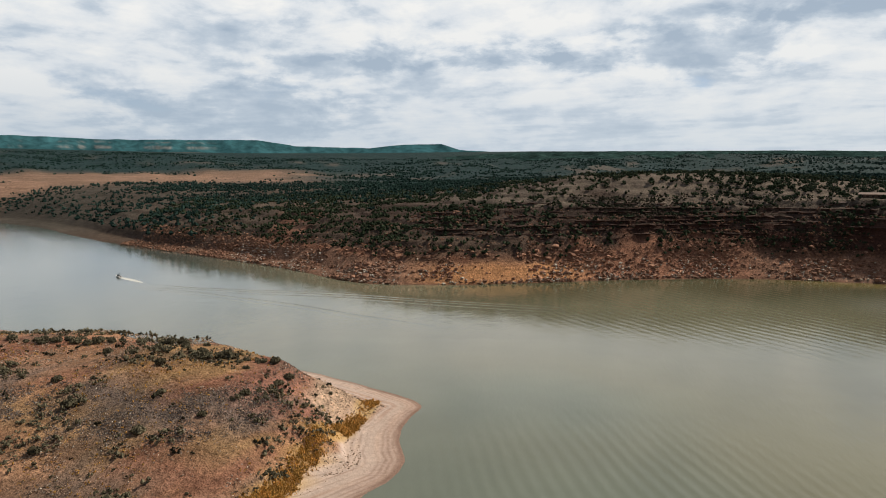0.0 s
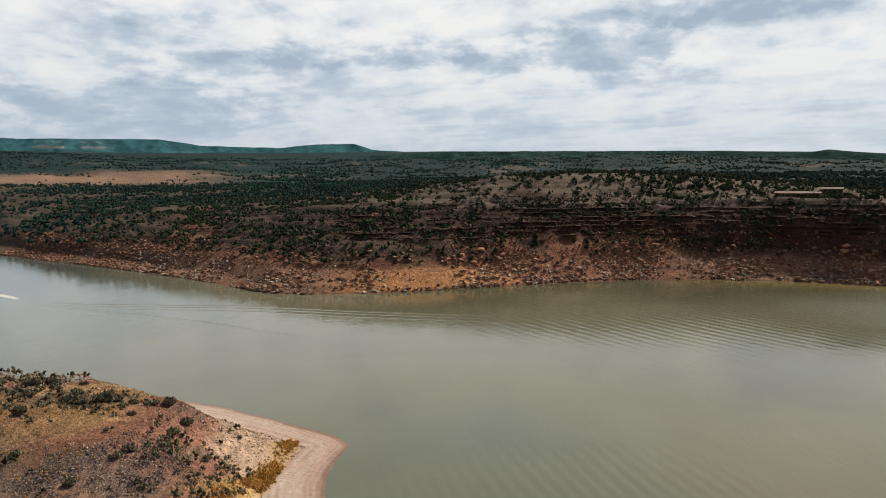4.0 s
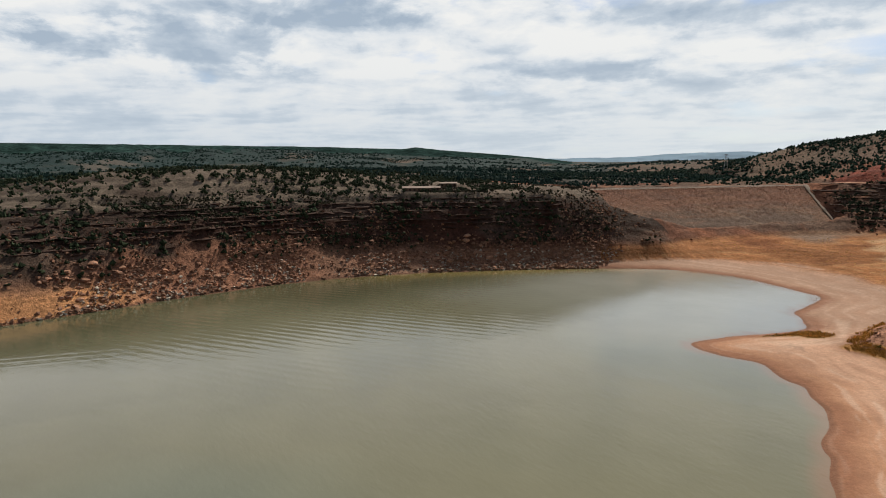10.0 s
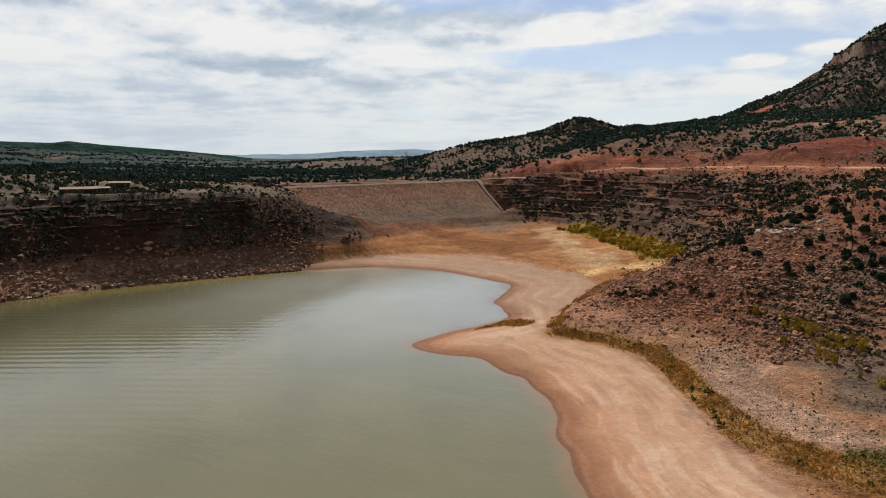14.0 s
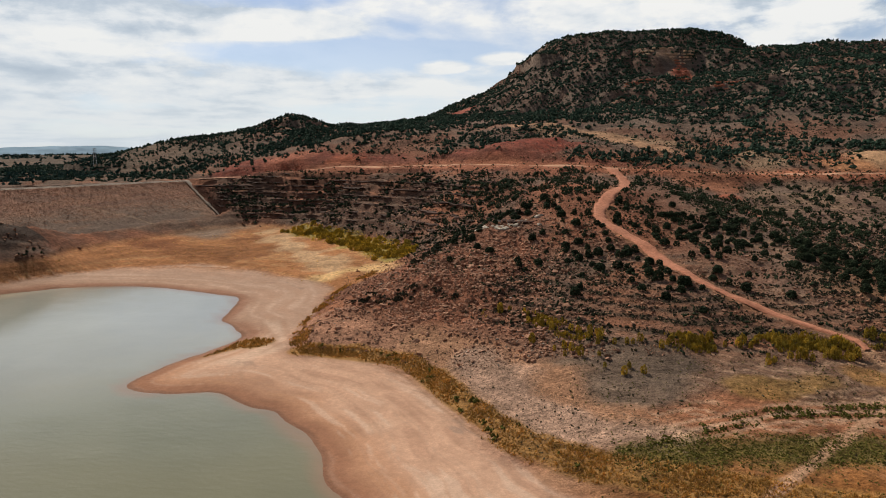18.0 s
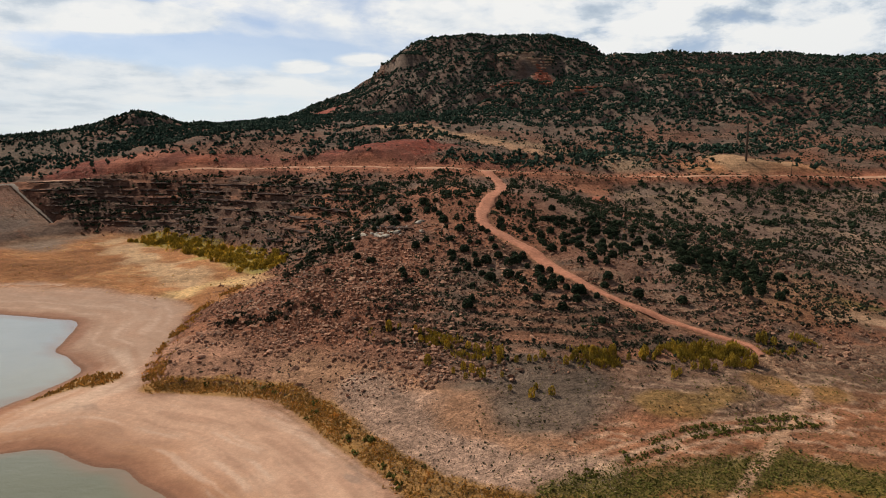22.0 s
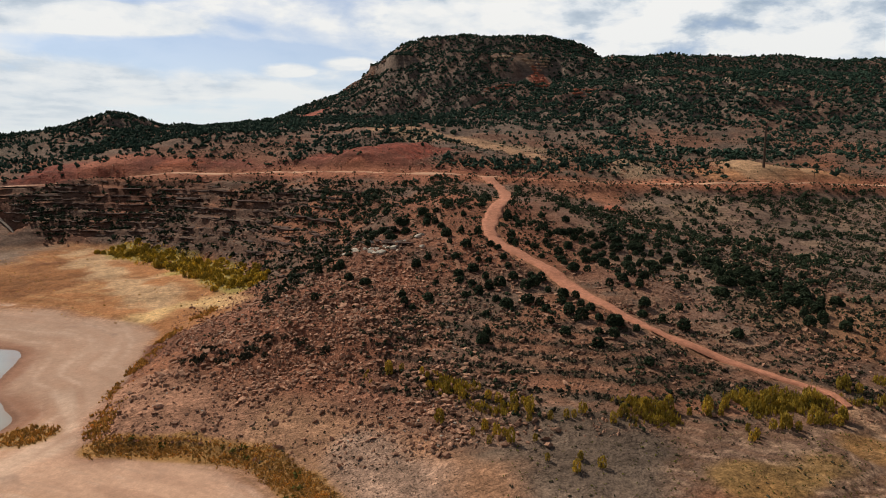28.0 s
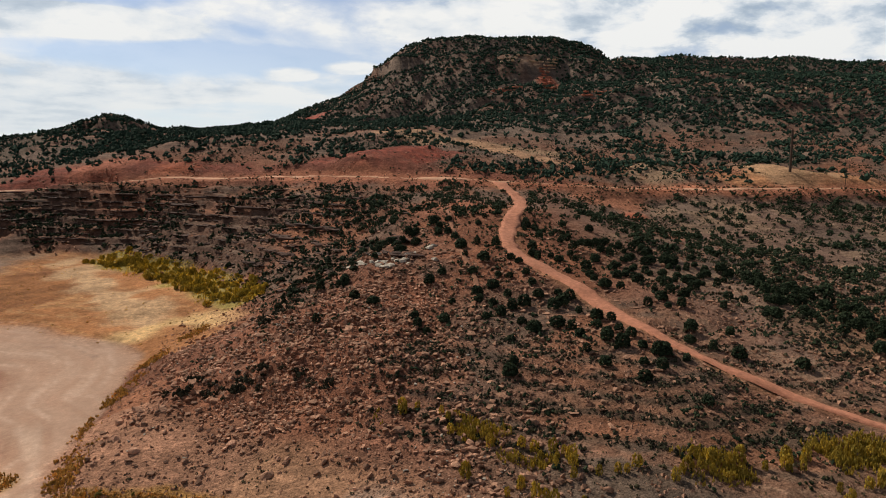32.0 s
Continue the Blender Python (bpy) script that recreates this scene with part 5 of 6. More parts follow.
# the mountains' base colour has the blue haze painted in
build_backdrop("backdrop_mountains", FAR_MOUNTAINS, 4300, 4650, BLUE_HAZE_TINT, (0.30, 0.43, 0.56), "distant mountains tinted pale blue for haze on the horizon")
build_water()
build_dam()
build_track("road", [(a, b) for a, b, c in DAM_ROAD[:2] + HIGHWAY], (8.0, 8.0), HIGHWAY_SURFACE, "dusty graded highway benched into the red hillside", "road")
build_track("dirt_road", DIRT_ROAD, (5.6, 5.6, 5.6, 5.0, 4.2, 2.8, 1.2), DIRT, "rutted red dirt road winding down the juniper spur", "dirt road", 0.13)
build_track("foot_track", FOOT_TRACK, (1.3, 1.3), FAINT_DIRT, "faint narrow track down the spur between junipers", "track", 0.15)
build_track("groin_road", [(-366, 553), (-353, 541), (-330, 519), (-309, 500), (-293, 482)], (4.2, 2.2, 1.2), GRAVEL, "grey gravel access road along the dam's edge", "road", 0.35, dam_top)


# ---------------------------------------------------------------- plants
def plant_tree(name, wide, high, seed, mat, trunk_mat, label, category, group, leaves=70, fill=0.26, tall=1.0):
    """One shrubby tree: short forked trunk and a ragged crown of tufts."""
    rng = np.random.default_rng(seed)
    tree = new(name)
    tagged(tree, label, category, group)
    bm = bmesh.new()
    rod(bm, (0, 0, -0.4), (0.05 * wide, 0, high * 0.35), 0.11 * wide, 0.07 * wide, 7)
    for _ in range(4):
        a, q = rng.uniform(0, 6.28), rng.uniform(0.3, 0.6) * wide
        rod(bm, (0.03 * wide, 0, high * rng.uniform(0.12, 0.3)), (q * math.cos(a), q * math.sin(a), high * rng.uniform(0.5, 0.75)), 0.055 * wide, 0.02 * wide, 5)
    part("trunk", bm, trunk_mat, tree)
    lobes = rng.uniform(0.72, 1.18, 7)
    a, h, q = rng.uniform(0, 6.28, leaves), rng.uniform(0.08, 1, leaves), rng.uniform(0.35, 1, leaves) ** 0.6
    belly = np.sqrt(np.clip(1 - (h * 1.45 - 0.55) ** 2, 0.04, 1)) * np.interp(a, np.linspace(0, 6.28, 8), np.append(lobes, lobes[0]))
    c = np.stack([wide * q * belly * np.cos(a), wide * q * belly * np.sin(a), high * (0.05 + 0.86 * h)], -1)
    v, f = tufts(c, wide * fill * rng.uniform(0.6, 1.25, leaves), tall)
    crown = new("crown", fast_mesh("crown", v, f, mat))
    crown.parent = tree
    return tree


def spread_things(models, places, low=0.75, high=1.3):
    """Stand copies of the models at the places; the models themselves take the first ones."""
    for k, (x, y, z) in enumerate(places):
        m = pose(float(x), float(y), float(z) - 0.05, 0, 0, float(RNG.uniform(0, 360)))
        size = float(RNG.uniform(low, high))
        if k < len(models):
            models[k].matrix_basis = m @ Matrix.Diagonal((size, size, size, 1))
        else:
            source = models[k % len(models)]
            ob = copy_thing(source, m)
            ob.scale = (size, size, size * float(RNG.uniform(0.9, 1.15)))


# junipers of the spur and the slope beside it
SPUR_JUNIPERS = [(-52, 258), (-54, 271), (-60, 249), (-57, 247), (-51, 247), (-49, 253), (-46, 251), (-47, 243), (-52, 237), (-50, 233), (-46, 238), (-38, 227),
                 (-45, 223), (-41, 280), (-41, 284), (-40, 273), (-36, 272), (-28, 280), (-34, 258), (-27, 270), (-29, 257), (-25, 258), (-19, 269),
                 (-29, 244), (-32, 238), (-60, 276), (-60, 268), (-65, 282), (-68, 284), (-71, 276), (-76, 268), (-73, 265), (-72, 258), (-65, 263),
                 (-68, 252), (-66, 247), (-72, 245), (-76, 257), (-86, 260), (-84, 287), (-88, 283), (-93, 258), (-91, 256), (-109, 276), (-104, 272), (-83, 269)]
def spur_chance(x, y, z):
    group = fbm(x, y, 22, 3, 301)
    face = smooth(14, 20, z) * smooth(58, 50, z)
    rocky = smooth(-70, -95, x) * smooth(330, 300, y)
    fill = smooth(26, 18, np.hypot((x - 16) * 0.8, y - 430))
    return face * np.clip(0.55 + 1.5 * group, 0.06, 1) * (1 - 0.75 * rocky) * (1 - fill) * off_roads(x, y, 4.2) * (line_distance(x, y, [(a, b) for a, b, c in HIGHWAY]) > 13)


px, py = np.array([float(p[0]) for p in SPUR_JUNIPERS]), np.array([float(p[1]) for p in SPUR_JUNIPERS])


def clear_of(x, y, px, py, gap):
    return np.min(np.hypot(x[:, None] - px[None], y[:, None] - py[None]), axis=1) > gap


sx, sy, sz = scatter(2000, -135, 330, 205, 462, lambda x, y, z: spur_chance(x, y, z) * clear_of(x, y, px, py, 3.0) * np.where((y > 284) | (x > 5) | (x < -112), 1, 0.3))
sx, sy = np.append(px, sx), np.append(py, sy)
sz = np.append(land(px, py), sz)
order = np.argsort(np.hypot(sx + 70, sy - 215) + 0.25 * np.abs(sx + 40))
near, rest = order[:300], order[300:]
JUNIPER_LABEL = "dark green bushy juniper on the dry red slope"
models = [plant_tree("juniper", 1.45 + 0.15 * (k % 3), 2.3 + 0.3 * (k % 4), 400 + k, JUNIPER, BARK, JUNIPER_LABEL, "juniper tree", "junipers on the spur", 170, 0.19) for k in range(7)]
spread_things(models, np.stack([sx, sy, sz], -1)[near], 0.6, 1.15)


def wood(name, places, wide, high, each, label, mat=JUNIPER, fill=0.62, small=False):
    x, y, z = places
    n = len(x)
    w = wide * RNG.uniform(0.65, 1.35, n)
    return stuff(name, shrub_cloud(x, y, z - 0.1, w, high * w / wide, each, fill, small=small), mat, label, "woodland")


wood("juniper_scrub", (sx[rest], sy[rest], sz[rest]), 1.45, 2.1, 14, "scattered dark junipers on the slope below the highway", fill=0.37)


def mesa_chance(x, y, z):
    group = fbm(x, y, 45, 3, 311)
    mound, strip, knoll, red = bare_ground(x, y)
    bare = 0.9 * mound + strip + 0.85 * knoll + 0.75 * red + 0.95 * smooth(1.2, 0.8, np.hypot((x - 86) / 26, (y - 876) / 26)) + 0.4 * smooth(12, 5, line_distance(x, y, [(-134, 1046), (-112, 1022), (-92, 1000)])) + smooth(26, 12, np.hypot(x + 172, y - 950)) + smooth(24, 12, np.hypot(x - 142, y - 480))
    return np.where(x < -300, smooth(36, 42, z), smooth(47, 56, z)) * np.clip(0.28 + 0.78 * smooth(78, 112, z) + 0.8 * group, 0.07, 1) * off_roads(x, y, 14) * np.clip(1 - bare, 0, 1)


wood("mesa_woodland", scatter(34000, -330, 600, 455, 1065, mesa_chance), 1.75, 2.1, 3, "dense dark junipers and pinyons covering the mesa", MESA_JUNIPER, fill=0.72)
wood("ridge_woodland", scatter(12000, -860, -200, 575, 1000, lambda x, y, z: mesa_chance(x, y, z) * ~in_dam(x, y)), 2.0, 2.2, 2, "dark junipers over the low ridge beyond the dam", MESA_JUNIPER, 0.72)


def gorge_chance(x, y, z):
    return smooth(11, 15, z) * smooth(50, 44, z) * np.clip(0.3 + 1.2 * fbm(x, y, 18, 3, 321), 0.03, 1) * off_roads(x, y, 8) * ~in_dam(x, y)


wood("gorge_scrub", scatter(1300, -330, -95, 300, 560, gorge_chance), 1.2, 1.5, 5, "grey-green scrub on the broken rock of the gorge side", fill=0.55)


def hill_chance(x, y, z):
    return smooth(36, 40, z) * np.clip(0.55 + 0.9 * fbm(x, y, 40, 3, 331), 0.08, 1) * ~in_dam(x, y)


def west_chance(x, y, z):
    hill = smooth(36, 40, z)
    return (hill * 0.06 + (1 - hill) * smooth(9, 16, z) * np.clip(0.4 + 1.3 * fbm(x, y, 24, 3, 341), 0.03, 1)) * ~in_dam(x, y)


wood("hill_junipers", scatter(1900, -700, -395, -120, 345, hill_chance), 1.8, 2.6, 12, "round dark junipers dotted over the grey western hill", fill=0.4)
wood("bench_woodland", scatter(1600, -1050, -470, -640, -10, lambda x, y, z: smooth(22, 28, z) * smooth(60, 50, z) * smooth(-0.12, 0.22, fbm(x * 0.6 + y * 0.25, y * 0.8, 45, 3, 345))), 2.0, 2.3, 4,
     "belts of dark junipers on the bench above the western bank", FAR_JUNIPER, 0.55)
wood("bank_scrub", scatter(5200, -760, -345, -360, 345, west_chance), 1.85, 1.8, 2, "dark shrubs and junipers over the western bank and hill")


def plain_chance(x, y, z):
    r, b = np.hypot(x + 75, y - 30), np.degrees(np.arctan2(x + 75, y - 30))
    bare = smooth(-102, -111, b) * smooth(1050, 1300, r) * smooth(2400, 1800, r)
    return (b < -33) * (b > -136) * (r > 500) * (z > 8) * np.clip(0.3 + 0.3 * smooth(1300, 900, r) + 1.4 * fbm(x, y, 120, 3, 351), 0.04, 1) * (1 - 0.985 * bare)


wood("plain_woodland", scatter(13000, -1500, -500, -1000, 900, plain_chance), 2.6, 2.0, 2, "belts of dark juniper woodland on the far plain", FAR_JUNIPER, 0.7)
wood("distant_woodland", scatter(9000, -3200, -900, -2200, 1900, lambda x, y, z: plain_chance(x, y, z) * (np.hypot(x, y) > 1300)), 4.2, 2.2, 2,
     "distant dark woodland under the mesas", FAR_JUNIPER, 0.7)


# ---------------------------------------------------------------- rocks
def rock_mesh(seed, flat=0.62, points=10):
    rng = np.random.default_rng(seed)
    bm = bmesh.new()
    for _ in range(points):
        p = rng.normal(size=3)
        p = p / np.linalg.norm(p) * rng.uniform(0.75, 1.05)
        bm.verts.new((p[0] * 1.15, p[1] * 0.85, p[2] * flat))
    hull = bmesh.ops.convex_hull(bm, input=bm.verts)
    bmesh.ops.delete(bm, geom=list({v for v in hull["geom_interior"] if isinstance(v, bmesh.types.BMVert)}), context="VERTS")
    bmesh.ops.triangulate(bm, faces=bm.faces)
    return bm


ROCK_SHAPES = []
for k in range(9):
    shape = rock_mesh(600 + k, 0.45 + 0.06 * (k % 4))
    shape.verts.index_update()
    ROCK_SHAPES.append((np.array([tuple(v.co) for v in shape.verts]), np.array([[v.index for v in f.verts] for f in shape.faces])))
    shape.free()


def rubble(name, places, low, high, mat, label, sink=0.15):
    """A field of broken stones, lying at random on the ground."""
    x, y, z = places
    vs, fs, base = [], [], 0
    which = RNG.integers(0, len(ROCK_SHAPES), len(x))
    size = low + (high - low) * RNG.uniform(0, 1, len(x)) ** 2.2
    for k, (v, f) in enumerate(ROCK_SHAPES):
        pick = np.flatnonzero(which == k)
        a, tip = RNG.uniform(0, 6.28, len(pick)), RNG.uniform(-1.1, 1.1, len(pick))
        w = v[None] * size[pick][:, None, None] * 0.5
        w = np.stack([w[..., 0], w[..., 1] * np.cos(tip)[:, None] - w[..., 2] * np.sin(tip)[:, None], w[..., 1] * np.sin(tip)[:, None] + w[..., 2] * np.cos(tip)[:, None]], -1)
        w = np.stack([w[..., 0] * np.cos(a)[:, None] - w[..., 1] * np.sin(a)[:, None], w[..., 0] * np.sin(a)[:, None] + w[..., 1] * np.cos(a)[:, None], w[..., 2]], -1)
        w = w + np.stack([x[pick], y[pick], z[pick] + size[pick] * sink], -1)[:, None]
        vs.append(w.reshape(-1, 3))
        fs.append((f[None] + len(v) * np.arange(len(pick))[:, None, None] + base).reshape(-1, 3))
        base += len(v) * len(pick)
    return stuff(name, (np.concatenate(vs), np.concatenate(fs)), mat, label, "rocks")


def bank_stones(x, y, z):
    s = outside(x, y, WATER)
    return (s > 0.3) * (x < -330) * smooth(20, 7, z) * np.clip(0.55 + 1.4 * fbm(x, y, 22, 3, 701), 0.08, 1) * np.where(s < 3, 1.0, 0.75) * (1 - 0.85 * smooth(34, 18, np.abs(y - 2)) * (s > 4))


DARK_RIPRAP = material("brown_riprap", (0.23, 0.125, 0.082), 0.95, patches=((0.4, 0.5, 0.2), (2, 0.5, 0.25)), bump=(), island=0.4)
rubble("shore_rubble", scatter(11000, -600, -325, -330, 300, bank_stones), 0.5, 3.4, SANDSTONE, "pinkish sandstone rubble along the western shore")
rubble("pale_shore_stones", scatter(2600, -480, -325, -200, 300, lambda x, y, z: bank_stones(x, y, z) * smooth(14, 3, z)), 0.5, 2.6, PALE_STONE, "pale washed stones at the foot of the bank")


DAM_STONE = material("red_brown_riprap_stone", (0.32, 0.165, 0.105), 0.95, patches=((0.05, 0.5, 0.2), (2, 0.5, 0.25)), bump=(), island=0.35)


def spur_stones(x, y, z):
    low = 1 - 0.8 * smooth(10, 7, z)
    nose = smooth(-50, -95, x) * smooth(330, 280, y)
    return low * (z > 5) * smooth(44, 34, z) * np.clip(0.12 + 0.8 * nose + 1.0 * fbm(x, y, 16, 3, 711), 0.03, 1) * off_roads(x, y, 3)


rubble("spur_rubble", scatter(9500, -170, 60, 185, 345, spur_stones), 0.35, 2.1, SANDSTONE, "broken red sandstone strewn over the spur")
rubble("nose_rubble", scatter(5200, -172, -84, 188, 285, lambda x, y, z: smooth(6, 10, z) * smooth(40, 30, z) * np.clip(0.35 + 1.5 * fbm(x, y, 12, 3, 713), 0.05, 1)), 0.3, 1.7, SANDSTONE, "tumbled red sandstone blocks on the nose of the spur")
rubble("nose_pale_stones", scatter(420, -165, -80, 186, 270, lambda x, y, z: smooth(5, 9, z) * smooth(32, 24, z) * np.clip(0.3 + 1.5 * fbm(x, y, 14, 3, 715), 0.05, 1)), 0.3, 1.1, PALE_STONE, "pale weathered stones among the red rubble of the spur")
rubble("cliff_talus", scatter(3000, -480, -340, -150, 325, lambda x, y, z: smooth(7, 12, z) * smooth(42, 30, z) * np.clip(0.4 + 1.3 * fbm(x, y, 26, 3, 705), 0.06, 1)), 0.7, 3.0, DARK_RIPRAP,
       "dark red talus under the western cliff")
rubble("bank_talus", scatter(2600, -440, -330, 90, 335, lambda x, y, z: smooth(4, 8, z) * smooth(34, 14, z) * np.clip(0.3 + 1.5 * fbm(x, y, 20, 3, 707), 0.04, 1)), 0.6, 2.6, SANDSTONE,
       "pinkish blocks fallen below the western cliff")
rubble("gorge_rubble", scatter(1500, -330, -100, 300, 560, lambda x, y, z: smooth(9, 13, z) * smooth(46, 38, z) * ~in_dam(x, y) * 0.8), 0.8, 3.4, SANDSTONE,
       "fallen dark red blocks under the gorge ledges")
GREY_STONE = material("brown_grey_cobble", (0.30, 0.215, 0.155), 0.92, patches=((0.5, 0.5, 0.2), (4, 0.5, 0.25)), bump=(), island=0.35)
rubble("gravel_flat", scatter(4200, -125, -55, 130, 205, lambda x, y, z: (z > 3) * smooth(12, 4, line_distance(x, y, [(-104, 193), (-97, 175), (-90, 160), (-79, 150), (-66, 147)]))), 0.15, 0.45, GREY_STONE,
       "grey gravel and cobbles on the low flat")
def pebbles(name, places, low, high, mat, label):
    x, y, z = places
    return stuff(name, tufts(np.stack([x, y, z], -1), RNG.uniform(low, high, len(x)) * 0.62, 0.6, 0.25, True), mat, label, "stones")


pebbles("spur_pebbles", scatter(15000, -170, 70, 186, 340, lambda x, y, z: (z > 4) * np.clip(0.5 + 1.2 * fbm(x, y, 14, 3, 791), 0.1, 1) * off_roads(x, y, 2.5)), 0.2, 0.75, SANDSTONE,
        "small red stones scattered over the spur")
def peninsula_ground(x, y, z):
    return (outside(x, y, WATER) > 9) * np.clip(0.45 + 1.3 * fbm(x, y, 13, 3, 721), 0.05, 1)


BASALT_CHIP = material("dark_grey_stone", (0.155, 0.132, 0.118), 0.92, patches=((0.5, 0.5, 0.2), (4, 0.5, 0.25)), bump=(), island=0.4)
rubble("peninsula_stones", scatter(5200, -190, -92, -140, -26, peninsula_ground), 0.2, 0.8, GREY_STONE, "grey and red stones over the low peninsula")
pebbles("peninsula_pebbles", scatter(13000, -190, -92, -140, -26, peninsula_ground), 0.12, 0.4, GREY_STONE, "small brown stones over the low peninsula")
pebbles("peninsula_pale_stones", scatter(2600, -190, -92, -140, -26, peninsula_ground), 0.14, 0.36, PALE_STONE, "small pale stones scattered over the peninsula")
pebbles("peninsula_dark_stones", scatter(11000, -180, -92, -140, -30, lambda x, y, z: peninsula_ground(x, y, z) * smooth(9.0, 10.2, z) * smooth(14.2, 13.2, z)), 0.12, 0.36, BASALT_CHIP,
        "band of dark grey stones along the peninsula's flank")
pebbles("dam_riprap", (lambda s, c: (DAM_LEFT[0] + s * DAM_ALONG[0] + c * DAM_ALONG[1], DAM_LEFT[1] + s * DAM_ALONG[1] - c * DAM_ALONG[0], DAM_CREST - (c - 5) / 2.35 + 0.1))(
    RNG.uniform(0, DAM_LENGTH - 2, 4000), 6 + 46 * RNG.uniform(0, 1, 4000) ** 1.6), 0.3, 0.75, DAM_STONE, "coarse reddish riprap on the dam's upper face")


def place_rocks(name, spots, sizes, mat, label, group):
    """Single boulders that stand out, each an object of its own."""
    shapes = []
    for k in range(6):
        bm = rock_mesh(650 + k, 0.55 + 0.05 * k, 20)
        me = bpy.data.meshes.new(name)
        bm.to_mesh(me)
        bm.free()
        me.materials.append(mat)
        shapes.append(me)
    x, y = np.array([p[0] for p in spots], float), np.array([p[1] for p in spots], float)
    z = land(x, y)
    for k in range(len(spots)):
        ob = new(name, shapes[k % 6])
        s = float(sizes[k]) * 0.5
        ob.matrix_basis = pose(float(x[k]), float(y[k]), float(z[k]) + 0.12 * s, RNG.uniform(-14, 14), RNG.uniform(-14, 14), RNG.uniform(0, 360)) @ Matrix.Diagonal((s, s, s, 1))
        tagged(ob, label, "boulder", group)


bx, by, bz = scatter(150, -168, -75, 192, 290, lambda x, y, z: (z > 6) * (z < 26) * np.clip(0.2 + 1.4 * fbm(x, y, 16, 3, 711), 0.02, 1))
place_rocks("boulder", list(zip(bx, by)), 1.3 + 1.9 * RNG.uniform(0, 1, len(bx)) ** 2, SANDSTONE, "angular red sandstone boulder on the rocky spur", "boulders on the spur")
wx, wy, wz = scatter(34, -112, -84, 296, 322, lambda x, y, z: np.clip(0.4 + fbm(x, y, 9, 2, 731), 0, 1))
place_rocks("pale_boulder", list(zip(wx, wy)), 1.6 + 2.0 * RNG.uniform(0, 1, len(wx)), PALE_STONE, "pale limestone block in an outcrop on the spur", "pale blocks on the spur")
cx, cy, cz = scatter(150, -425, -345, -110, 235, lambda x, y, z: (z > 0.8) * (z < 18) * np.clip(0.3 + 1.3 * fbm(x, y, 22, 3, 701), 0.02, 1))
place_rocks("bank_boulder", list(zip(cx, cy)), 2.2 + 3.0 * RNG.uniform(0, 1, len(cx)) ** 2, SANDSTONE, "large pink sandstone block on the lake bank", "boulders on the west bank")


def ledges(name, count, box_range, chance, mat, label, long=(3.0, 9.0), thick=(0.8, 1.8), step=2.3):
    """Broken shelves of bedded rock that follow the slope."""
    x, y, z = scatter(count, *box_range, chance)
    gx, gy = land(x + 4, y, False) - land(x - 4, y, False), land(x, y + 4, False) - land(x, y - 4, False)
    a = np.arctan2(gy, gx) + np.pi / 2 + RNG.uniform(-0.15, 0.15, len(x))
    z = np.where(step > 1, np.round(z / max(step, 0.1)) * step + 0.25 * RNG.uniform(-1, 1, len(x)) - 0.3, z)
    half_l, half_t = RNG.uniform(*long, len(x)) / 2, RNG.uniform(*thick, len(x)) / 2
    half_d = RNG.uniform(1.0, 2.4, len(x))
    vs, fs, base = [], [], 0
    which = RNG.integers(0, len(ROCK_SHAPES), len(x))
    for k, (v, f) in enumerate(ROCK_SHAPES):
        pick = np.flatnonzero(which == k)
        cube = np.sign(v) * np.abs(v) ** 0.6
        w = np.stack([cube[None, :, 0] * half_l[pick][:, None], cube[None, :, 1] * half_d[pick][:, None], cube[None, :, 2] * half_t[pick][:, None]], -1)
        c, s = np.cos(a[pick])[:, None], np.sin(a[pick])[:, None]
        w = np.stack([w[..., 0] * c - w[..., 1] * s, w[..., 0] * s + w[..., 1] * c, w[..., 2]], -1) + np.stack([x[pick], y[pick], z[pick]], -1)[:, None]
        vs.append(w.reshape(-1, 3))
        fs.append((f[None] + len(v) * np.arange(len(pick))[:, None, None] + base).reshape(-1, 3))
        base += len(v) * len(pick)
    return stuff(name, (np.concatenate(vs), np.concatenate(fs)), mat, label, "rock ledges")


# red ledge rock, its tone lowered for cloud shade on the west cliff
DARK_STONE = material("dark_red_ledge_rock", (0.066, 0.037, 0.029), 0.92, patches=((0.3, 0.5, 0.25), (2.5, 0.5, 0.3)), bump=((1.5, 0.25), (7, 0.05)), island=0.35)
ledges("cliff_ledges", 1200, (-470, -352, -60, 288), lambda x, y, z: smooth(20, 25, z) * smooth(40, 37, z) * np.clip(0.5 + 1.3 * fbm(x, y, 30, 3, 901), 0.1, 1), DARK_STONE,
       "dark red bedded ledges of the western cliff", (5.0, 15.0), (0.9, 2.0))
ledges("gorge_shelves", 300, (-345, -120, 380, 565), lambda x, y, z: smooth(24, 28, z) * smooth(45, 41, z) * ~in_dam(x, y), DARK_STONE,
       "long dark overhanging shelves of the gorge", (8.0, 20.0), (1.4, 2.8), 4.6)
ledges("gorge_ledges", 1500, (-330, -90, 300, 565), lambda x, y, z: smooth(14, 20, z) * smooth(47, 42, z) * ~in_dam(x, y) * np.clip(0.5 + 1.4 * fbm(x, y, 30, 3, 911), 0.08, 1), DARK_STONE,
       "dark bedded ledges along the gorge side")
RED_SCAR = material("red_scar_rock", (0.43, 0.15, 0.09), 0.95, patches=((0.2, 0.5, 0.2), (1.5, 0.5, 0.25)), bump=((0.8, 0.4),), island=0.3)
CLIFF_STONE = material("buff_cliff_rock", (0.56, 0.38, 0.255), 0.92, patches=((0.15, 0.5, 0.2), (1.2, 0.5, 0.25)), bump=((0.8, 0.5),), island=0.3)
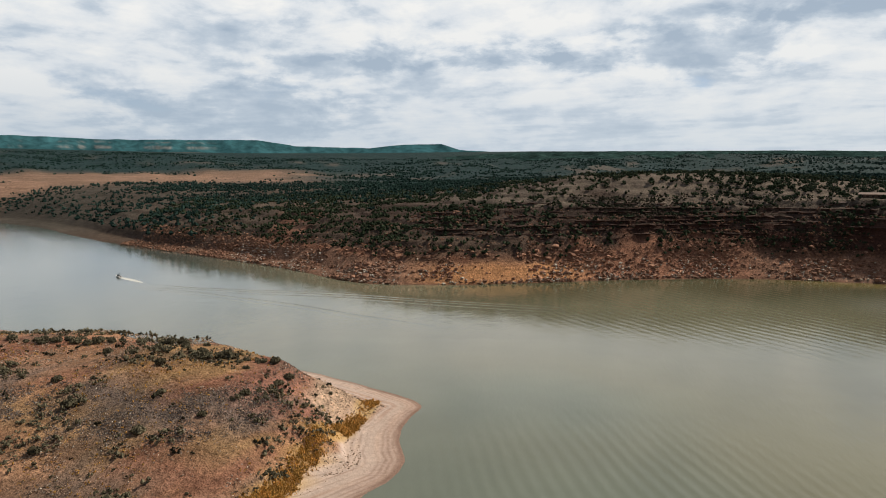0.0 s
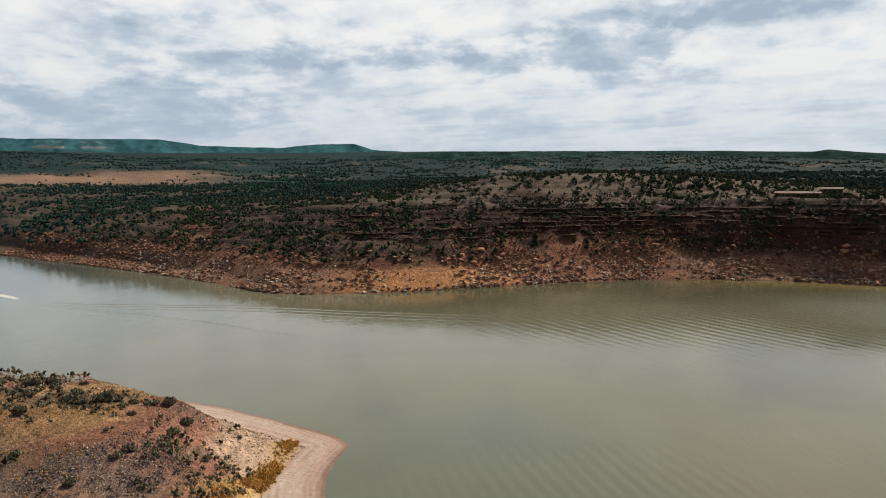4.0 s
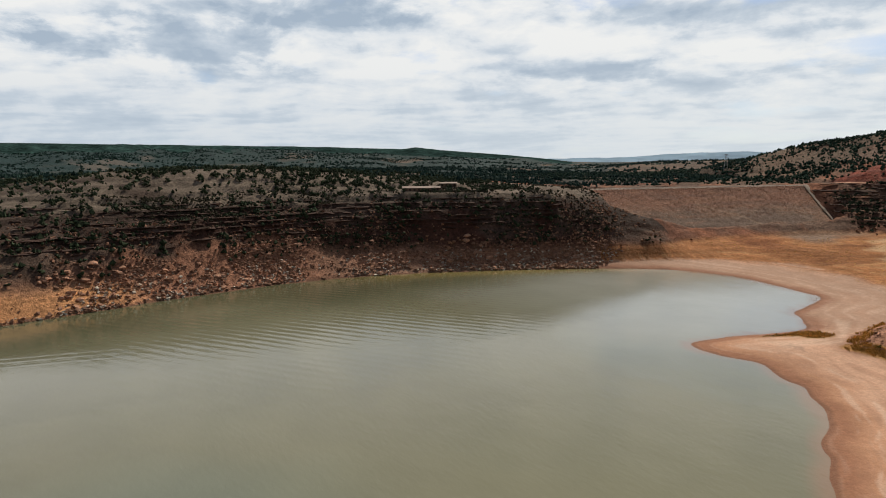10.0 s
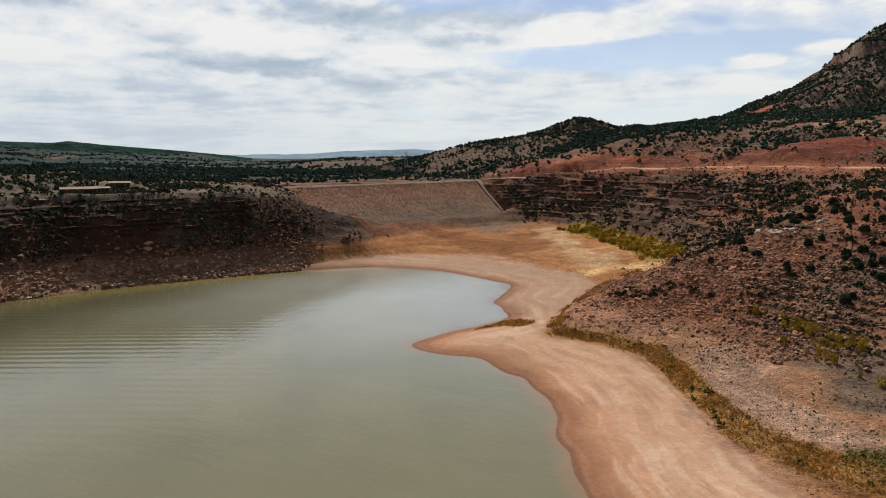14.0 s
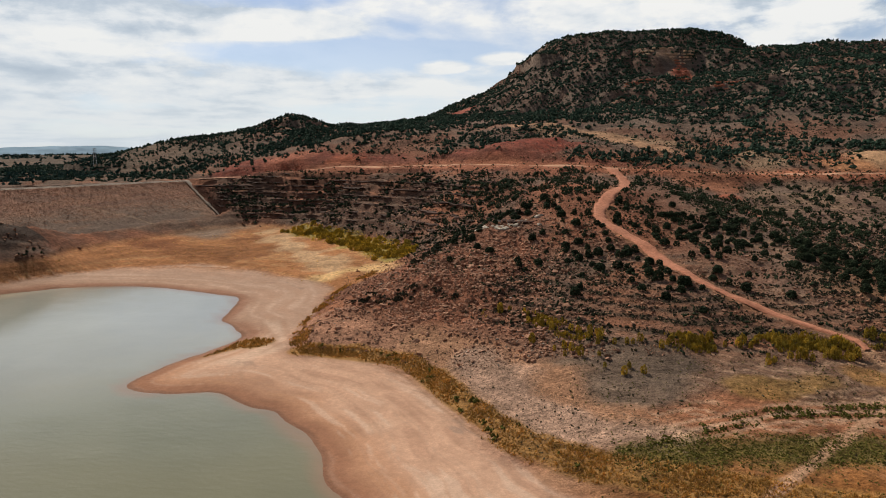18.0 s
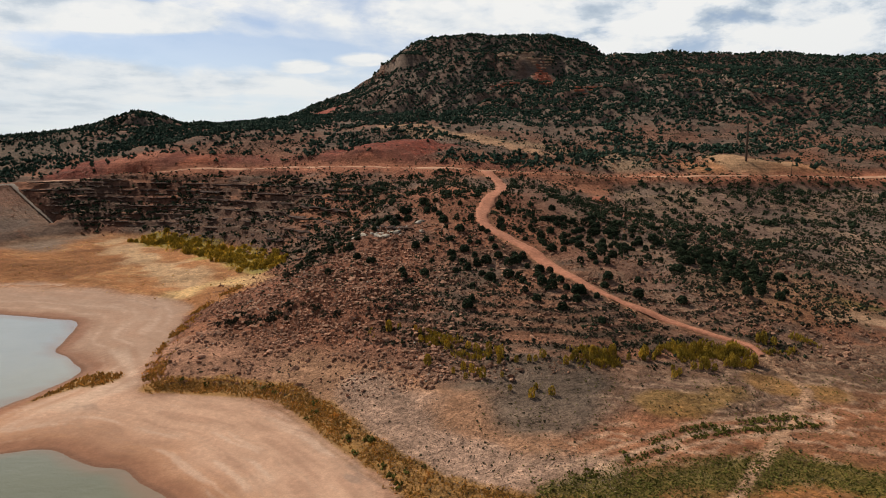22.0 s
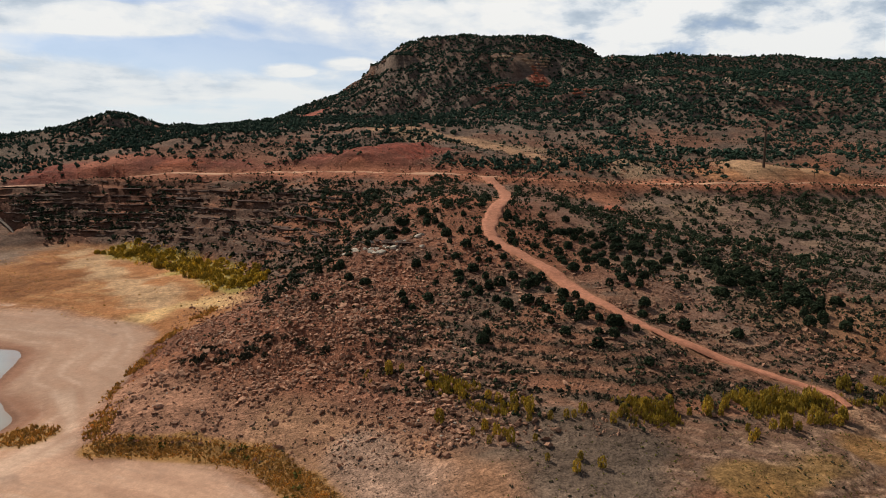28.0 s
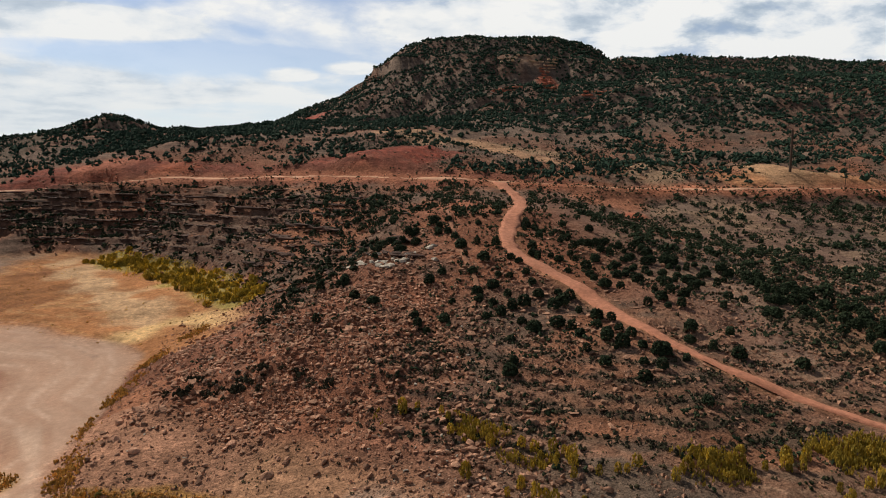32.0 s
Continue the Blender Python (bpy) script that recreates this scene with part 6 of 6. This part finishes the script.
SHOULDER_ROCK = material("brown_shoulder_rock", (0.23, 0.125, 0.09), 0.95, patches=((0.2, 0.5, 0.25), (1.5, 0.5, 0.3)), bump=((0.8, 0.4),), island=0.35)
for name, count, spots, line, wide, mat, label in (
        ("mesa_cliff", 90, (44, 118, 872, 908), [(48, 901), (60, 892), (78, 895), (98, 891), (112, 900)], 6.0, CLIFF_STONE, "buff cliff band high on the mesa"),
        ("mesa_red_scar", 80, (70, 112, 826, 892), [(98, 888), (94, 864), (88, 834)], 8.0, RED_SCAR, "red rock scar below the mesa's cliff"),
        ("small_red_scar", 30, (18, 62, 816, 842), [(28, 828), (42, 832), (54, 834)], 5.0, RED_SCAR, "small red scar on the mesa's face"),
        ("notch_cliff", 110, (-146, -68, 972, 1058), [(-134, 1046), (-112, 1022), (-92, 1000), (-80, 984)], 11.0, SHOULDER_ROCK, "buff and red cliff on the mesa's shoulder"),
        ("ridge_cliff", 80, (196, 330, 712, 745), [(200, 730), (250, 728), (325, 726)], 5.0, CLIFF_STONE, "grey cliff band along the ridge"),
        ("pink_cliff", 40, (108, 146, 776, 800), [(114, 788), (140, 786)], 6.0, RED_SCAR, "pinkish rock band on the mesa's flank")):
    ledges(name, count, spots, lambda x, y, z: smooth(wide, wide * 0.5, line_distance(x, y, line)), mat, label, (3.0, 8.0), (2.0, 5.5), 4.0)

ledges("spur_ledges", 150, (-150, 20, 205, 335), lambda x, y, z: smooth(9, 14, z) * smooth(40, 32, z) * smooth(-20, -70, x) * np.clip(0.2 + 1.6 * fbm(x, y, 18, 3, 921), 0.02, 1) * off_roads(x, y, 4),
       SANDSTONE, "broken sandstone shelves across the spur", (1.0, 2.8), (0.5, 1.0), 0)


# ---------------------------------------------------------------- low plants
def brush(name, places, wide, high, each, mat, label, fill=0.6, tall=1.0, small=False):
    x, y, z = places
    w = wide * RNG.uniform(0.5, 1.4, len(x))
    return stuff(name, shrub_cloud(x, y, z - 0.05, w, high * w / wide, each, fill, tall, small), mat, label, "shrubs")


DARK_SAGE = material("dark_sagebrush", (0.045, 0.043, 0.028), 0.95, patches=((0.5, 0.5, 0.25), (6, 0.5, 0.3)), bump=(), island=0.4, specular=0.05)


def spur_brush(x, y, z):
    nose = smooth(-75, -100, x) * smooth(330, 300, y)
    return (1 - 0.72 * nose) * smooth(9, 14, z) * smooth(60, 50, z) * np.clip(0.4 + 1.3 * fbm(x, y, 20, 3, 741), 0.05, 1) * off_roads(x, y, 3.2)


brush("spur_brush", scatter(6500, -160, 260, 186, 460, spur_brush), 0.6, 0.55, 3, SAGE, "low grey-brown brush over the red spur")
brush("dark_brush", scatter(6500, -165, 260, 186, 455, spur_brush), 0.65, 0.75, 3, JUNIPER, "small dark green shrubs between the junipers")
brush("hill_brush", scatter(6500, -330, 330, 440, 610, lambda x, y, z: smooth(42, 48, z) * smooth(100, 70, z) * np.clip(0.5 + 1.2 * fbm(x, y, 25, 3, 745), 0.05, 1) * off_roads(x, y, 5) * (1 - 0.9 * np.clip(sum(bare_ground(x, y)), 0, 1))), 0.75, 0.8, 2, JUNIPER,
      "small dark shrubs dotting the red hill by the highway")
rubble("hill_rubble", scatter(2600, -330, 120, 430, 600, lambda x, y, z: smooth(42, 48, z) * smooth(75, 62, z) * np.clip(0.2 + 1.4 * fbm(x, y, 22, 3, 747), 0.03, 1) * off_roads(x, y, 5)), 0.5, 2.2, SANDSTONE,
       "broken red stones on the hill by the highway")
brush("peninsula_brush", scatter(1500, -250, -85, -200, -30, lambda x, y, z: (outside(x, y, WATER) > 14) * np.clip(0.1 + 1.9 * fbm(x, y, 13, 3, 751), 0.02, 1)), 0.85, 0.8, 6, CHAMISA,
      "grey sagebrush over the peninsula", 0.42)
brush("peninsula_dark_brush", scatter(330, -250, -85, -200, -30, lambda x, y, z: (outside(x, y, WATER) > 14) * np.clip(0.05 + 1.9 * fbm(x, y, 13, 3, 753), 0.02, 1)), 0.8, 0.75, 6, DARK_SAGE,
      "dark dead brush over the peninsula", 0.42)
brush("peninsula_bunchgrass", scatter(3500, -250, -85, -200, -34, lambda x, y, z: (outside(x, y, WATER) > 14) * np.clip(0.2 + 0.5 * smooth(14, 16, z) + 1.4 * fbm(x, y, 18, 3, 755), 0.03, 1)), 0.3, 0.38, 3, DRY_GRASS,
      "straw-coloured bunch grass over the peninsula", 0.4, 1.5)
brush("lake_grass", scatter(9000, -162, -10, 112, 215, lambda x, y, z: smooth(np.where(y > 150, 4.4, 6.0), np.where(y > 150, 1.8, 2.6), line_distance(x, y, BEACH_EDGE)) * (z > 1.2) * np.clip(0.6 + fbm(x, y, 9, 2, 761), 0.1, 1)),
      0.27, 0.36, 3, DRY_GRASS, "rusty yellow grass and reeds along the old waterline", 0.42, 1.7)
brush("slope_grass", scatter(900, -176, -146, 198, 330, lambda x, y, z: smooth(4, 1, line_distance(x, y, [(-157, 204), (-164, 238), (-166, 262), (-166, 282), (-160, 318)])) * np.clip(0.4 + 1.4 * fbm(x, y, 9, 2, 763), 0.03, 1)), 0.5, 0.55, 3, DRY_GRASS,
      "golden grass along the foot of the rocky slope", 0.45, 1.3)
brush("cove_grass", scatter(420, -200, -168, 202, 230, lambda x, y, z: (z > 0.4) * smooth(6, 2.5, line_distance(x, y, POINT_GRASS))), 0.45, 0.5, 3, DRY_GRASS,
      "golden grass on the small point", 0.42, 1.6)
brush("peninsula_grass", scatter(3200, -185, -100, -50, -24, lambda x, y, z: smooth(2.4, 0.6, line_distance(x, y, PENINSULA_GRASS)) * np.clip(0.5 + 1.6 * fbm(x, y, 10, 2, 757), 0.05, 1)), 0.33, 0.55, 4, DRY_GRASS,
      "golden grass along the peninsula's beach", 0.42, 1.6)


def low_green(x, y, z):
    return (z > 3) * (z < 11) * (0.05 + smooth(9, 4, line_distance(x, y, MEADOW) + 7 * fbm(x, y, 14, 4, 111) + 4 * fbm(x, y, 60, 4, 101))) * off_roads(x, y, 1.5)


GREEN_WEED = material("olive_weeds", (0.125, 0.118, 0.030), 0.95, patches=((0.2, 0.5, 0.3), (5, 0.5, 0.25)), bump=(), island=0.4, specular=0.05)
brush("meadow_weeds", scatter(9000, -82, 40, 110, 185, low_green), 0.3, 0.3, 2, GREEN_WEED, "olive and yellow weeds on the low meadow", 0.5, 0.9)
brush("wrack_tufts", scatter(420, -70, -8, 140, 168, lambda x, y, z: smooth(1.6, 0.5, np.abs(line_distance(x, y, WRACK) - 1.4)) * np.clip(0.4 + 1.5 * fbm(x, y, 6, 2, 799), 0.03, 1)), 0.45, 0.42, 5, GREEN_WEED, "low weeds along an old waterline on the flat", 0.4, 1.1)
brush("flat_tufts", scatter(260, -330, -140, 300, 480, lambda x, y, z: (z > 2.5) * (z < 11) * ~in_dam(x, y) * np.clip(0.3 + fbm(x, y, 25, 3, 771), 0.02, 1)), 0.35, 0.3, 4, DRY_GRASS,
      "dry ochre tufts on the flat below the dam")
brush("cobble_weeds", scatter(500, -150, -20, 140, 215, lambda x, y, z: (z > 3.4) * np.clip(0.3 + fbm(x, y, 18, 3, 781), 0.02, 1)), 0.35, 0.3, 2, SAGE, "grey weeds among the stones of the flat")

willow_models = [plant_tree("willow", 0.95 + 0.12 * k, 2.9 + 0.35 * k, 800 + k, WILLOW, BARK, "yellow-green willow shrub on the damp low ground", "willow shrub", "willows", 95, 0.15, 2.6) for k in range(4)]
grove_models = [plant_tree("willow", 1.9 + 0.2 * k, 2.6 + 0.25 * k, 815 + k, WILLOW, BARK, "yellow-green willow shrub in the thicket below the dam", "willow shrub", "willow thicket", 95, 0.17, 2.0) for k in range(4)]
row = scatter(85, -62, 6, 178, 206, lambda x, y, z: np.maximum(smooth(4, 1, line_distance(x, y, [(-56, 192), (-37, 192), (-26, 195), (-2, 200)])), smooth(3, 1, line_distance(x, y, [(-33, 183), (-23, 188), (-9, 191)]))) * off_roads(x, y, 2.0))
loose = scatter(38, -104, -50, 170, 222, lambda x, y, z: np.maximum(smooth(3.5, 1, line_distance(x, y, [(-98, 218), (-90, 213), (-80, 204), (-71, 195), (-63, 194)])), 0.35 * smooth(6, 2, line_distance(x, y, [(-86, 197), (-78, 184), (-60, 176)]))))
grove = scatter(230, -262, -135, 325, 490, lambda x, y, z: smooth(14, 6, line_distance(x, y, GROVE) + 4 * fbm(x, y, 12, 2, 795)) * (z < 14))
spread_things(willow_models, np.concatenate([np.stack(g, -1) for g in (row, loose)]), 0.4, 0.85)
spread_things(grove_models, np.stack(grove, -1), 0.35, 0.85)
brush("thicket_undergrowth", scatter(1500, -265, -130, 320, 495, lambda x, y, z: smooth(15, 6, line_distance(x, y, GROVE) + 6 * fbm(x, y, 12, 2, 797)) * (z < 14)), 0.55, 0.9, 4, WILLOW, "pale yellow-green shoots between the willows", 0.34, 2.0)
brush("reeds", scatter(1700, -108, 14, 172, 226, lambda x, y, z: np.maximum(smooth(6, 1.5, line_distance(x, y, [(-56, 192), (-37, 192), (-26, 195), (0, 200), (12, 203)])), smooth(5, 1.5, line_distance(x, y, [(-100, 219), (-90, 213), (-80, 204), (-71, 195), (-63, 194)]))) * off_roads(x, y, 2.0) * smooth(-0.1, 0.25, fbm(x, y, 12, 2, 767))),
      0.45, 0.95, 4, WILLOW, "tall yellow-green reeds on the damp ground below the spur", 0.3, 3.2)
brush("grass_clumps", scatter(26, -152, -70, 125, 212, lambda x, y, z: smooth(4, 1.5, line_distance(x, y, BEACH_EDGE)) * np.clip(0.2 + 1.6 * fbm(x, y, 14, 2, 765), 0, 1)), 0.8, 0.9, 7, GREEN_WEED, "green shrubs among the waterline grass", 0.45)
brush("foot_brush", scatter(2200, -105, 10, 196, 262, lambda x, y, z: smooth(10, 12.5, z) * smooth(22, 18, z) * np.clip(np.sin((z + 0.5 * fbm(x, y, 14, 4, 111)) * 3.9), 0.04, 1) * off_roads(x, y, 3)), 0.5, 0.4, 3, DARK_SAGE, "low dark brush along the foot of the spur")
brush("nose_brush", scatter(85, -165, -104, 204, 286, lambda x, y, z: np.maximum(smooth(5, 2, line_distance(x, y, [(-149, 245), (-135, 241), (-116, 234)])), smooth(6, 2, line_distance(x, y, [(-131, 267), (-125, 279), (-114, 300)])))), 1.0, 1.15, 14, DARK_SAGE,
      "grey-black twiggy shrubs among the boulders of the spur", 0.34, 1.2)
brush("slope_brush", scatter(2600, -5, 230, 215, 340, lambda x, y, z: (z > 12) * (z < 40) * np.clip(0.5 + 1.3 * fbm(x, y, 18, 3, 773), 0.05, 1) * off_roads(x, y, 3)), 0.75, 0.7, 3, DARK_SAGE, "dark low brush on the slope east of the dirt road")
brush("cliff_brush", scatter(3200, -470, -345, 40, 335, lambda x, y, z: smooth(11, 15, z) * smooth(47, 40, z) * np.clip(0.4 + 1.4 * fbm(x * 0.5, y, 22, 3, 749), 0.03, 1)), 1.0, 0.9, 2, DARK_SAGE, "dark scrub on the western cliff")

crest_models = [plant_tree("sagebrush", 1.15 + 0.12 * k, 1.1 + 0.1 * k, 830 + k, CHAMISA, BARK, "large grey-green sagebrush on the peninsula's crest", "sagebrush", "sagebrush on the crest", 90, 0.30) for k in range(4)]
crest = [(-151, -69), (-159, -93), (-145, -51), (-166, -77), (-157, -56), (-136, -55), (-128, -89), (-163, -86), (-160, -100), (-167, -110), (-155, -62), (-149, -60),
         (-163, -120), (-148, -80), (-170, -97), (-114, -87), (-120, -70), (-140, -100), (-133, -72), (-126, -60), (-168, -132), (-158, -140), (-143, -115), (-110, -100)]
edge = scatter(34, -176, -140, -135, -45, lambda x, y, z: smooth(4, 1.5, line_distance(x, y, [(-162, -127), (-168, -113), (-170, -101), (-164, -88), (-159, -77), (-155, -66), (-154, -52)])))
crest_x, crest_y = np.append([float(p[0]) for p in crest], edge[0]), np.append([float(p[1]) for p in crest], edge[1])
spread_things(crest_models, np.stack([crest_x, crest_y, land(crest_x, crest_y)], -1), 0.5, 1.1)


# ---------------------------------------------------------------- buildings, masts, boat
def gable_house(name, x, y, turn, length, width, wall_h, roof_h, label, windows):
    house = new(name)
    z = float(np.min(land(np.array([x, x + 5, x - 5, x, x]), np.array([y, y, y, y + 4, y - 4])))) + 0.3
    house.matrix_basis = pose(x, y, z, 0, 0, turn)
    tagged(house, label, "building", "park buildings")
    part("wall", box(bmesh.new(), (length, width, wall_h + 1.2), (0, 0, wall_h / 2 - 0.6)), STUCCO, house)
    bm = bmesh.new()
    ov, t = 0.6, 0.18
    prof = [(-width / 2 - ov, wall_h), (0, wall_h + roof_h), (width / 2 + ov, wall_h), (width / 2 + ov, wall_h + t), (0, wall_h + roof_h + t), (-width / 2 - ov, wall_h + t)]
    a = [bm.verts.new((-length / 2 - ov, p, q)) for p, q in prof]
    b = [bm.verts.new((length / 2 + ov, p, q)) for p, q in prof]
    bm.faces.new(a[::-1]), bm.faces.new(b)
    for k in range(6):
        bm.faces.new((a[k], a[(k + 1) % 6], b[(k + 1) % 6], b[k]))
    part("roof", bm, METAL_ROOF, house, "pale metal roof")
    for k in range(windows):
        u = (k + 0.5) / windows * length - length / 2
        pane = part("window", box(bmesh.new(), (1.3, 0.08, 1.1), (u, -width / 2 - 0.03, wall_h * 0.55), 0, 0.01), WINDOW, house)
        part("sill", box(bmesh.new(), (1.5, 0.16, 0.08), (u, -width / 2 - 0.08, wall_h * 0.55 - 0.62)), STUCCO, pane)
    part("door", box(bmesh.new(), (1.0, 0.08, 2.05), (length * 0.5 - 1.0, -width / 2 - 0.03, 1.02)), TIMBER, house)
    return house


gable_house("visitor_building", -430, 218, 60, 17, 7, 2.2, 1.1, "long low stucco building with a pinkish metal roof", 6)
gable_house("park_shelter", -437, 234, 66, 10, 5, 2.0, 0.8, "small low building with a pale metal roof", 3)
gable_house("storage_building", -446, 253, 60, 11, 5, 2.4, 0.9, "low storage building with a white metal roof among junipers", 4)
gable_house("picnic_shelter", -432, 199, 62, 6, 4, 1.9, 0.7, "small picnic building with a weathered tan roof", 2)


def power_pole(x, y, height, arms, label, arm_length=3.0, turn=0.0, stout=1.0):
    pole = new("power_pole")
    pole.matrix_basis = pose(x, y, float(land(np.array([float(x)]), np.array([float(y)]))[0]), 0, 0, turn)
    tagged(pole, label, "power pole", "power poles")
    part("shaft", rod(bmesh.new(), (0, 0, -1), (0, 0, height), height * 0.013 * stout, height * 0.009 * stout, 10), TIMBER, pole)
    for k in range(arms):
        h = height - 0.8 - 2.2 * k
        arm = part("crossarm", box(bmesh.new(), (arm_length, 0.16, 0.22), (0, height * 0.013, h), 0, 0.02), TIMBER, pole)
        for u in (-0.46, -0.2, 0.2, 0.46):
            part("insulator", rod(bmesh.new(), (u * arm_length, height * 0.013, h + 0.1), (u * arm_length, height * 0.013, h + 0.5), 0.09, 0.05, 7), CERAMIC, arm)
    return pole


power_pole(137, 468, 24, 2, "tall dark timber power pole on the pale knoll", 5.0, 20, 2.6)
power_pole(67, 480, 12, 1, "short timber power pole by the highway", 2.6, 20)
power_pole(152, 441, 11, 1, "short timber power pole beside the highway", 2.4, 20)
power_pole(-70, 601, 14, 1, "timber power pole on the bare ridge", 3.0, 30)
power_pole(-62, 603, 14, 1, "timber power pole on the bare ridge", 3.0, 30)


def lattice_tower(x, y, height, foot):
    tower = new("transmission_tower")
    tower.matrix_basis = pose(x, y, float(land(np.array([float(x)]), np.array([float(y)]))[0]) - 0.3, 0, 0, 25)
    tagged(tower, "pale steel lattice transmission tower on the hillside", "pylon")
    q = foot / 2
    corners = [(-1, -1), (1, -1), (1, 1), (-1, 1)]
    for a, b in corners:
        part("leg", rod(bmesh.new(), (a * q, b * q, 0), (a * 0.5, b * 0.5, height), 0.14, 0.09, 6), STEEL, tower)
    for k in range(6):
        lo, hi = k / 6, (k + 1) / 6
        wl, wh = q + (0.5 - q) * lo, q + (0.5 - q) * hi
        for m in range(4):
            (a, b), (c, d) = corners[m], corners[(m + 1) % 4]
            part("brace", rod(bmesh.new(), (a * wl, b * wl, height * lo), (c * wh, d * wh, height * hi), 0.06, 0.06, 5), STEEL, tower)
    for h, w in ((0.78, 7), (0.9, 5.5), (0.99, 4)):
        part("crossarm", box(bmesh.new(), (w, 0.5, 0.35), (0, 0, height * h)), STEEL, tower)


lattice_tower(-556, 727, 19, 4)


def motor_boat(x, y, turn):
    boat = new("motor_boat")
    boat.matrix_basis = pose(x, y, 0.0, 4, 0, turn)
    tagged(boat, "small white motor boat speeding over the lake", "boat")
    bm = bmesh.new()
    rings = []
    for t, half, keel, rim in ((0, 1.05, -0.28, 0.62), (0.35, 1.15, -0.32, 0.66), (0.65, 1.0, -0.25, 0.74), (0.86, 0.55, -0.05, 0.86), (1.0, 0.06, 0.45, 0.95)):
        u = -2.9 + 5.8 * t
        rings.append([bm.verts.new((half * s, u, h)) for s, h in ((-1, rim), (-0.85, 0.1), (0, keel), (0.85, 0.1), (1, rim), (0.86, rim), (0, rim - 0.32 * (t < 0.8)), (-0.86, rim))])
    for p, q in zip(rings, rings[1:]):
        for k in range(8):
            bm.faces.new((p[k], p[(k + 1) % 8], q[(k + 1) % 8], q[k]))
    bm.faces.new(rings[0][::-1]), bm.faces.new(rings[-1])
    part("hull", bm, HULL, boat)
    screen = box(bmesh.new(), (1.5, 0.08, 0.55), (0, 0.55, 1.05), 0, 0.02)
    part("windscreen", screen, WINDOW, boat)
    part("console", box(bmesh.new(), (1.4, 0.5, 0.6), (0, 0.25, 0.75), 0, 0.05), DARK_TRIM, boat)
    part("canopy", box(bmesh.new(), (1.7, 1.9, 0.09), (0, -0.5, 1.95), 0, 0.03), DARK_TRIM, boat, "dark canvas canopy")
    for a, b in ((-0.75, 0.35), (0.75, 0.35), (-0.75, -1.35), (0.75, -1.35)):
        part("canopy_post", rod(bmesh.new(), (a, b, 0.5), (a, b, 1.95), 0.025, 0.025, 6), STEEL, boat)
    part("outboard_motor", box(bmesh.new(), (0.5, 0.6, 0.9), (0, -3.1, 0.6), 0, 0.1), DARK_TRIM, boat)
    bm = bmesh.new()
    left, right = [], []
    for k in range(30):
        u, w = -2.7 - k * 1.0, (1.1 + 0.05 * k) * (1 - (k / 29) ** 3) + 0.15
        left.append(bm.verts.new((-w * (1 + 0.25 * math.sin(k * 2.1)), u, 0.07 - 0.0015 * k)))
        right.append(bm.verts.new((w * (1 + 0.25 * math.sin(k * 1.7 + 2)), u, 0.07 - 0.0015 * k)))
    for k in range(29):
        bm.faces.new((left[k], right[k], right[k + 1], left[k + 1]))
    foam = part("wake", bm, FOAM)
    foam.matrix_basis = pose(x, y, 0.0, 0, 0, turn)
    tagged(foam, "white foaming wake trailing behind the motor boat", "wake", kind="structure")


motor_boat(-376, -226, 143)


def wake_ripple(points, lift):
    """A low smooth swell that the boat has left on the lake."""
    line = smooth_line(points, 3.0)
    n, across = len(line), np.linspace(-1, 1, 7)
    v = np.zeros((n, 7, 3))
    for k, p in enumerate(line):
        t = (line[min(k + 1, n - 1)] - line[max(k - 1, 0)]).normalized()
        fade = min(1.0, 6 * k / n, 3 * (n - 1 - k) / n)
        wide = 1.3 + 0.8 * k / n
        v[k] = [(p.x + t.y * wide * a, p.y - t.x * wide * a, 0.004 + lift * fade * (1 - a * a) ** 2 - 0.02 * abs(a) ** 6) for a in across]
    i, j = np.meshgrid(np.arange(n - 1), np.arange(6), indexing="ij")
    faces = np.stack([i * 7 + j, i * 7 + j + 1, (i + 1) * 7 + j + 1, (i + 1) * 7 + j], -1).reshape(-1, 4)
    me = fast_mesh("wake_ripple", v.reshape(-1, 3), faces, WATER_SURFACE, np.tile(np.array((0.18, 0.185, 0.13)), (n * 7, 1)), flat=False)
    tagged(new("wake_ripple", me), "long low swell left by the boat on the lake", "wake", kind="structure")


for shift in (0.0, 5.0, 11.0):
    wake_ripple([(-358 + shift, -206), (-345 + shift, -176), (-338 + shift, -145), (-329 + shift, -83), (-314 + shift, -31), (-300 + shift, 25)], 0.07 - 0.003 * shift)
wake_ripple([(-346, -196), (-320, -140), (-299, -97), (-276, -60), (-259, -28)], 0.06)
wake_ripple([(-340, -196), (-314, -140), (-293, -97), (-270, -60)], 0.04)
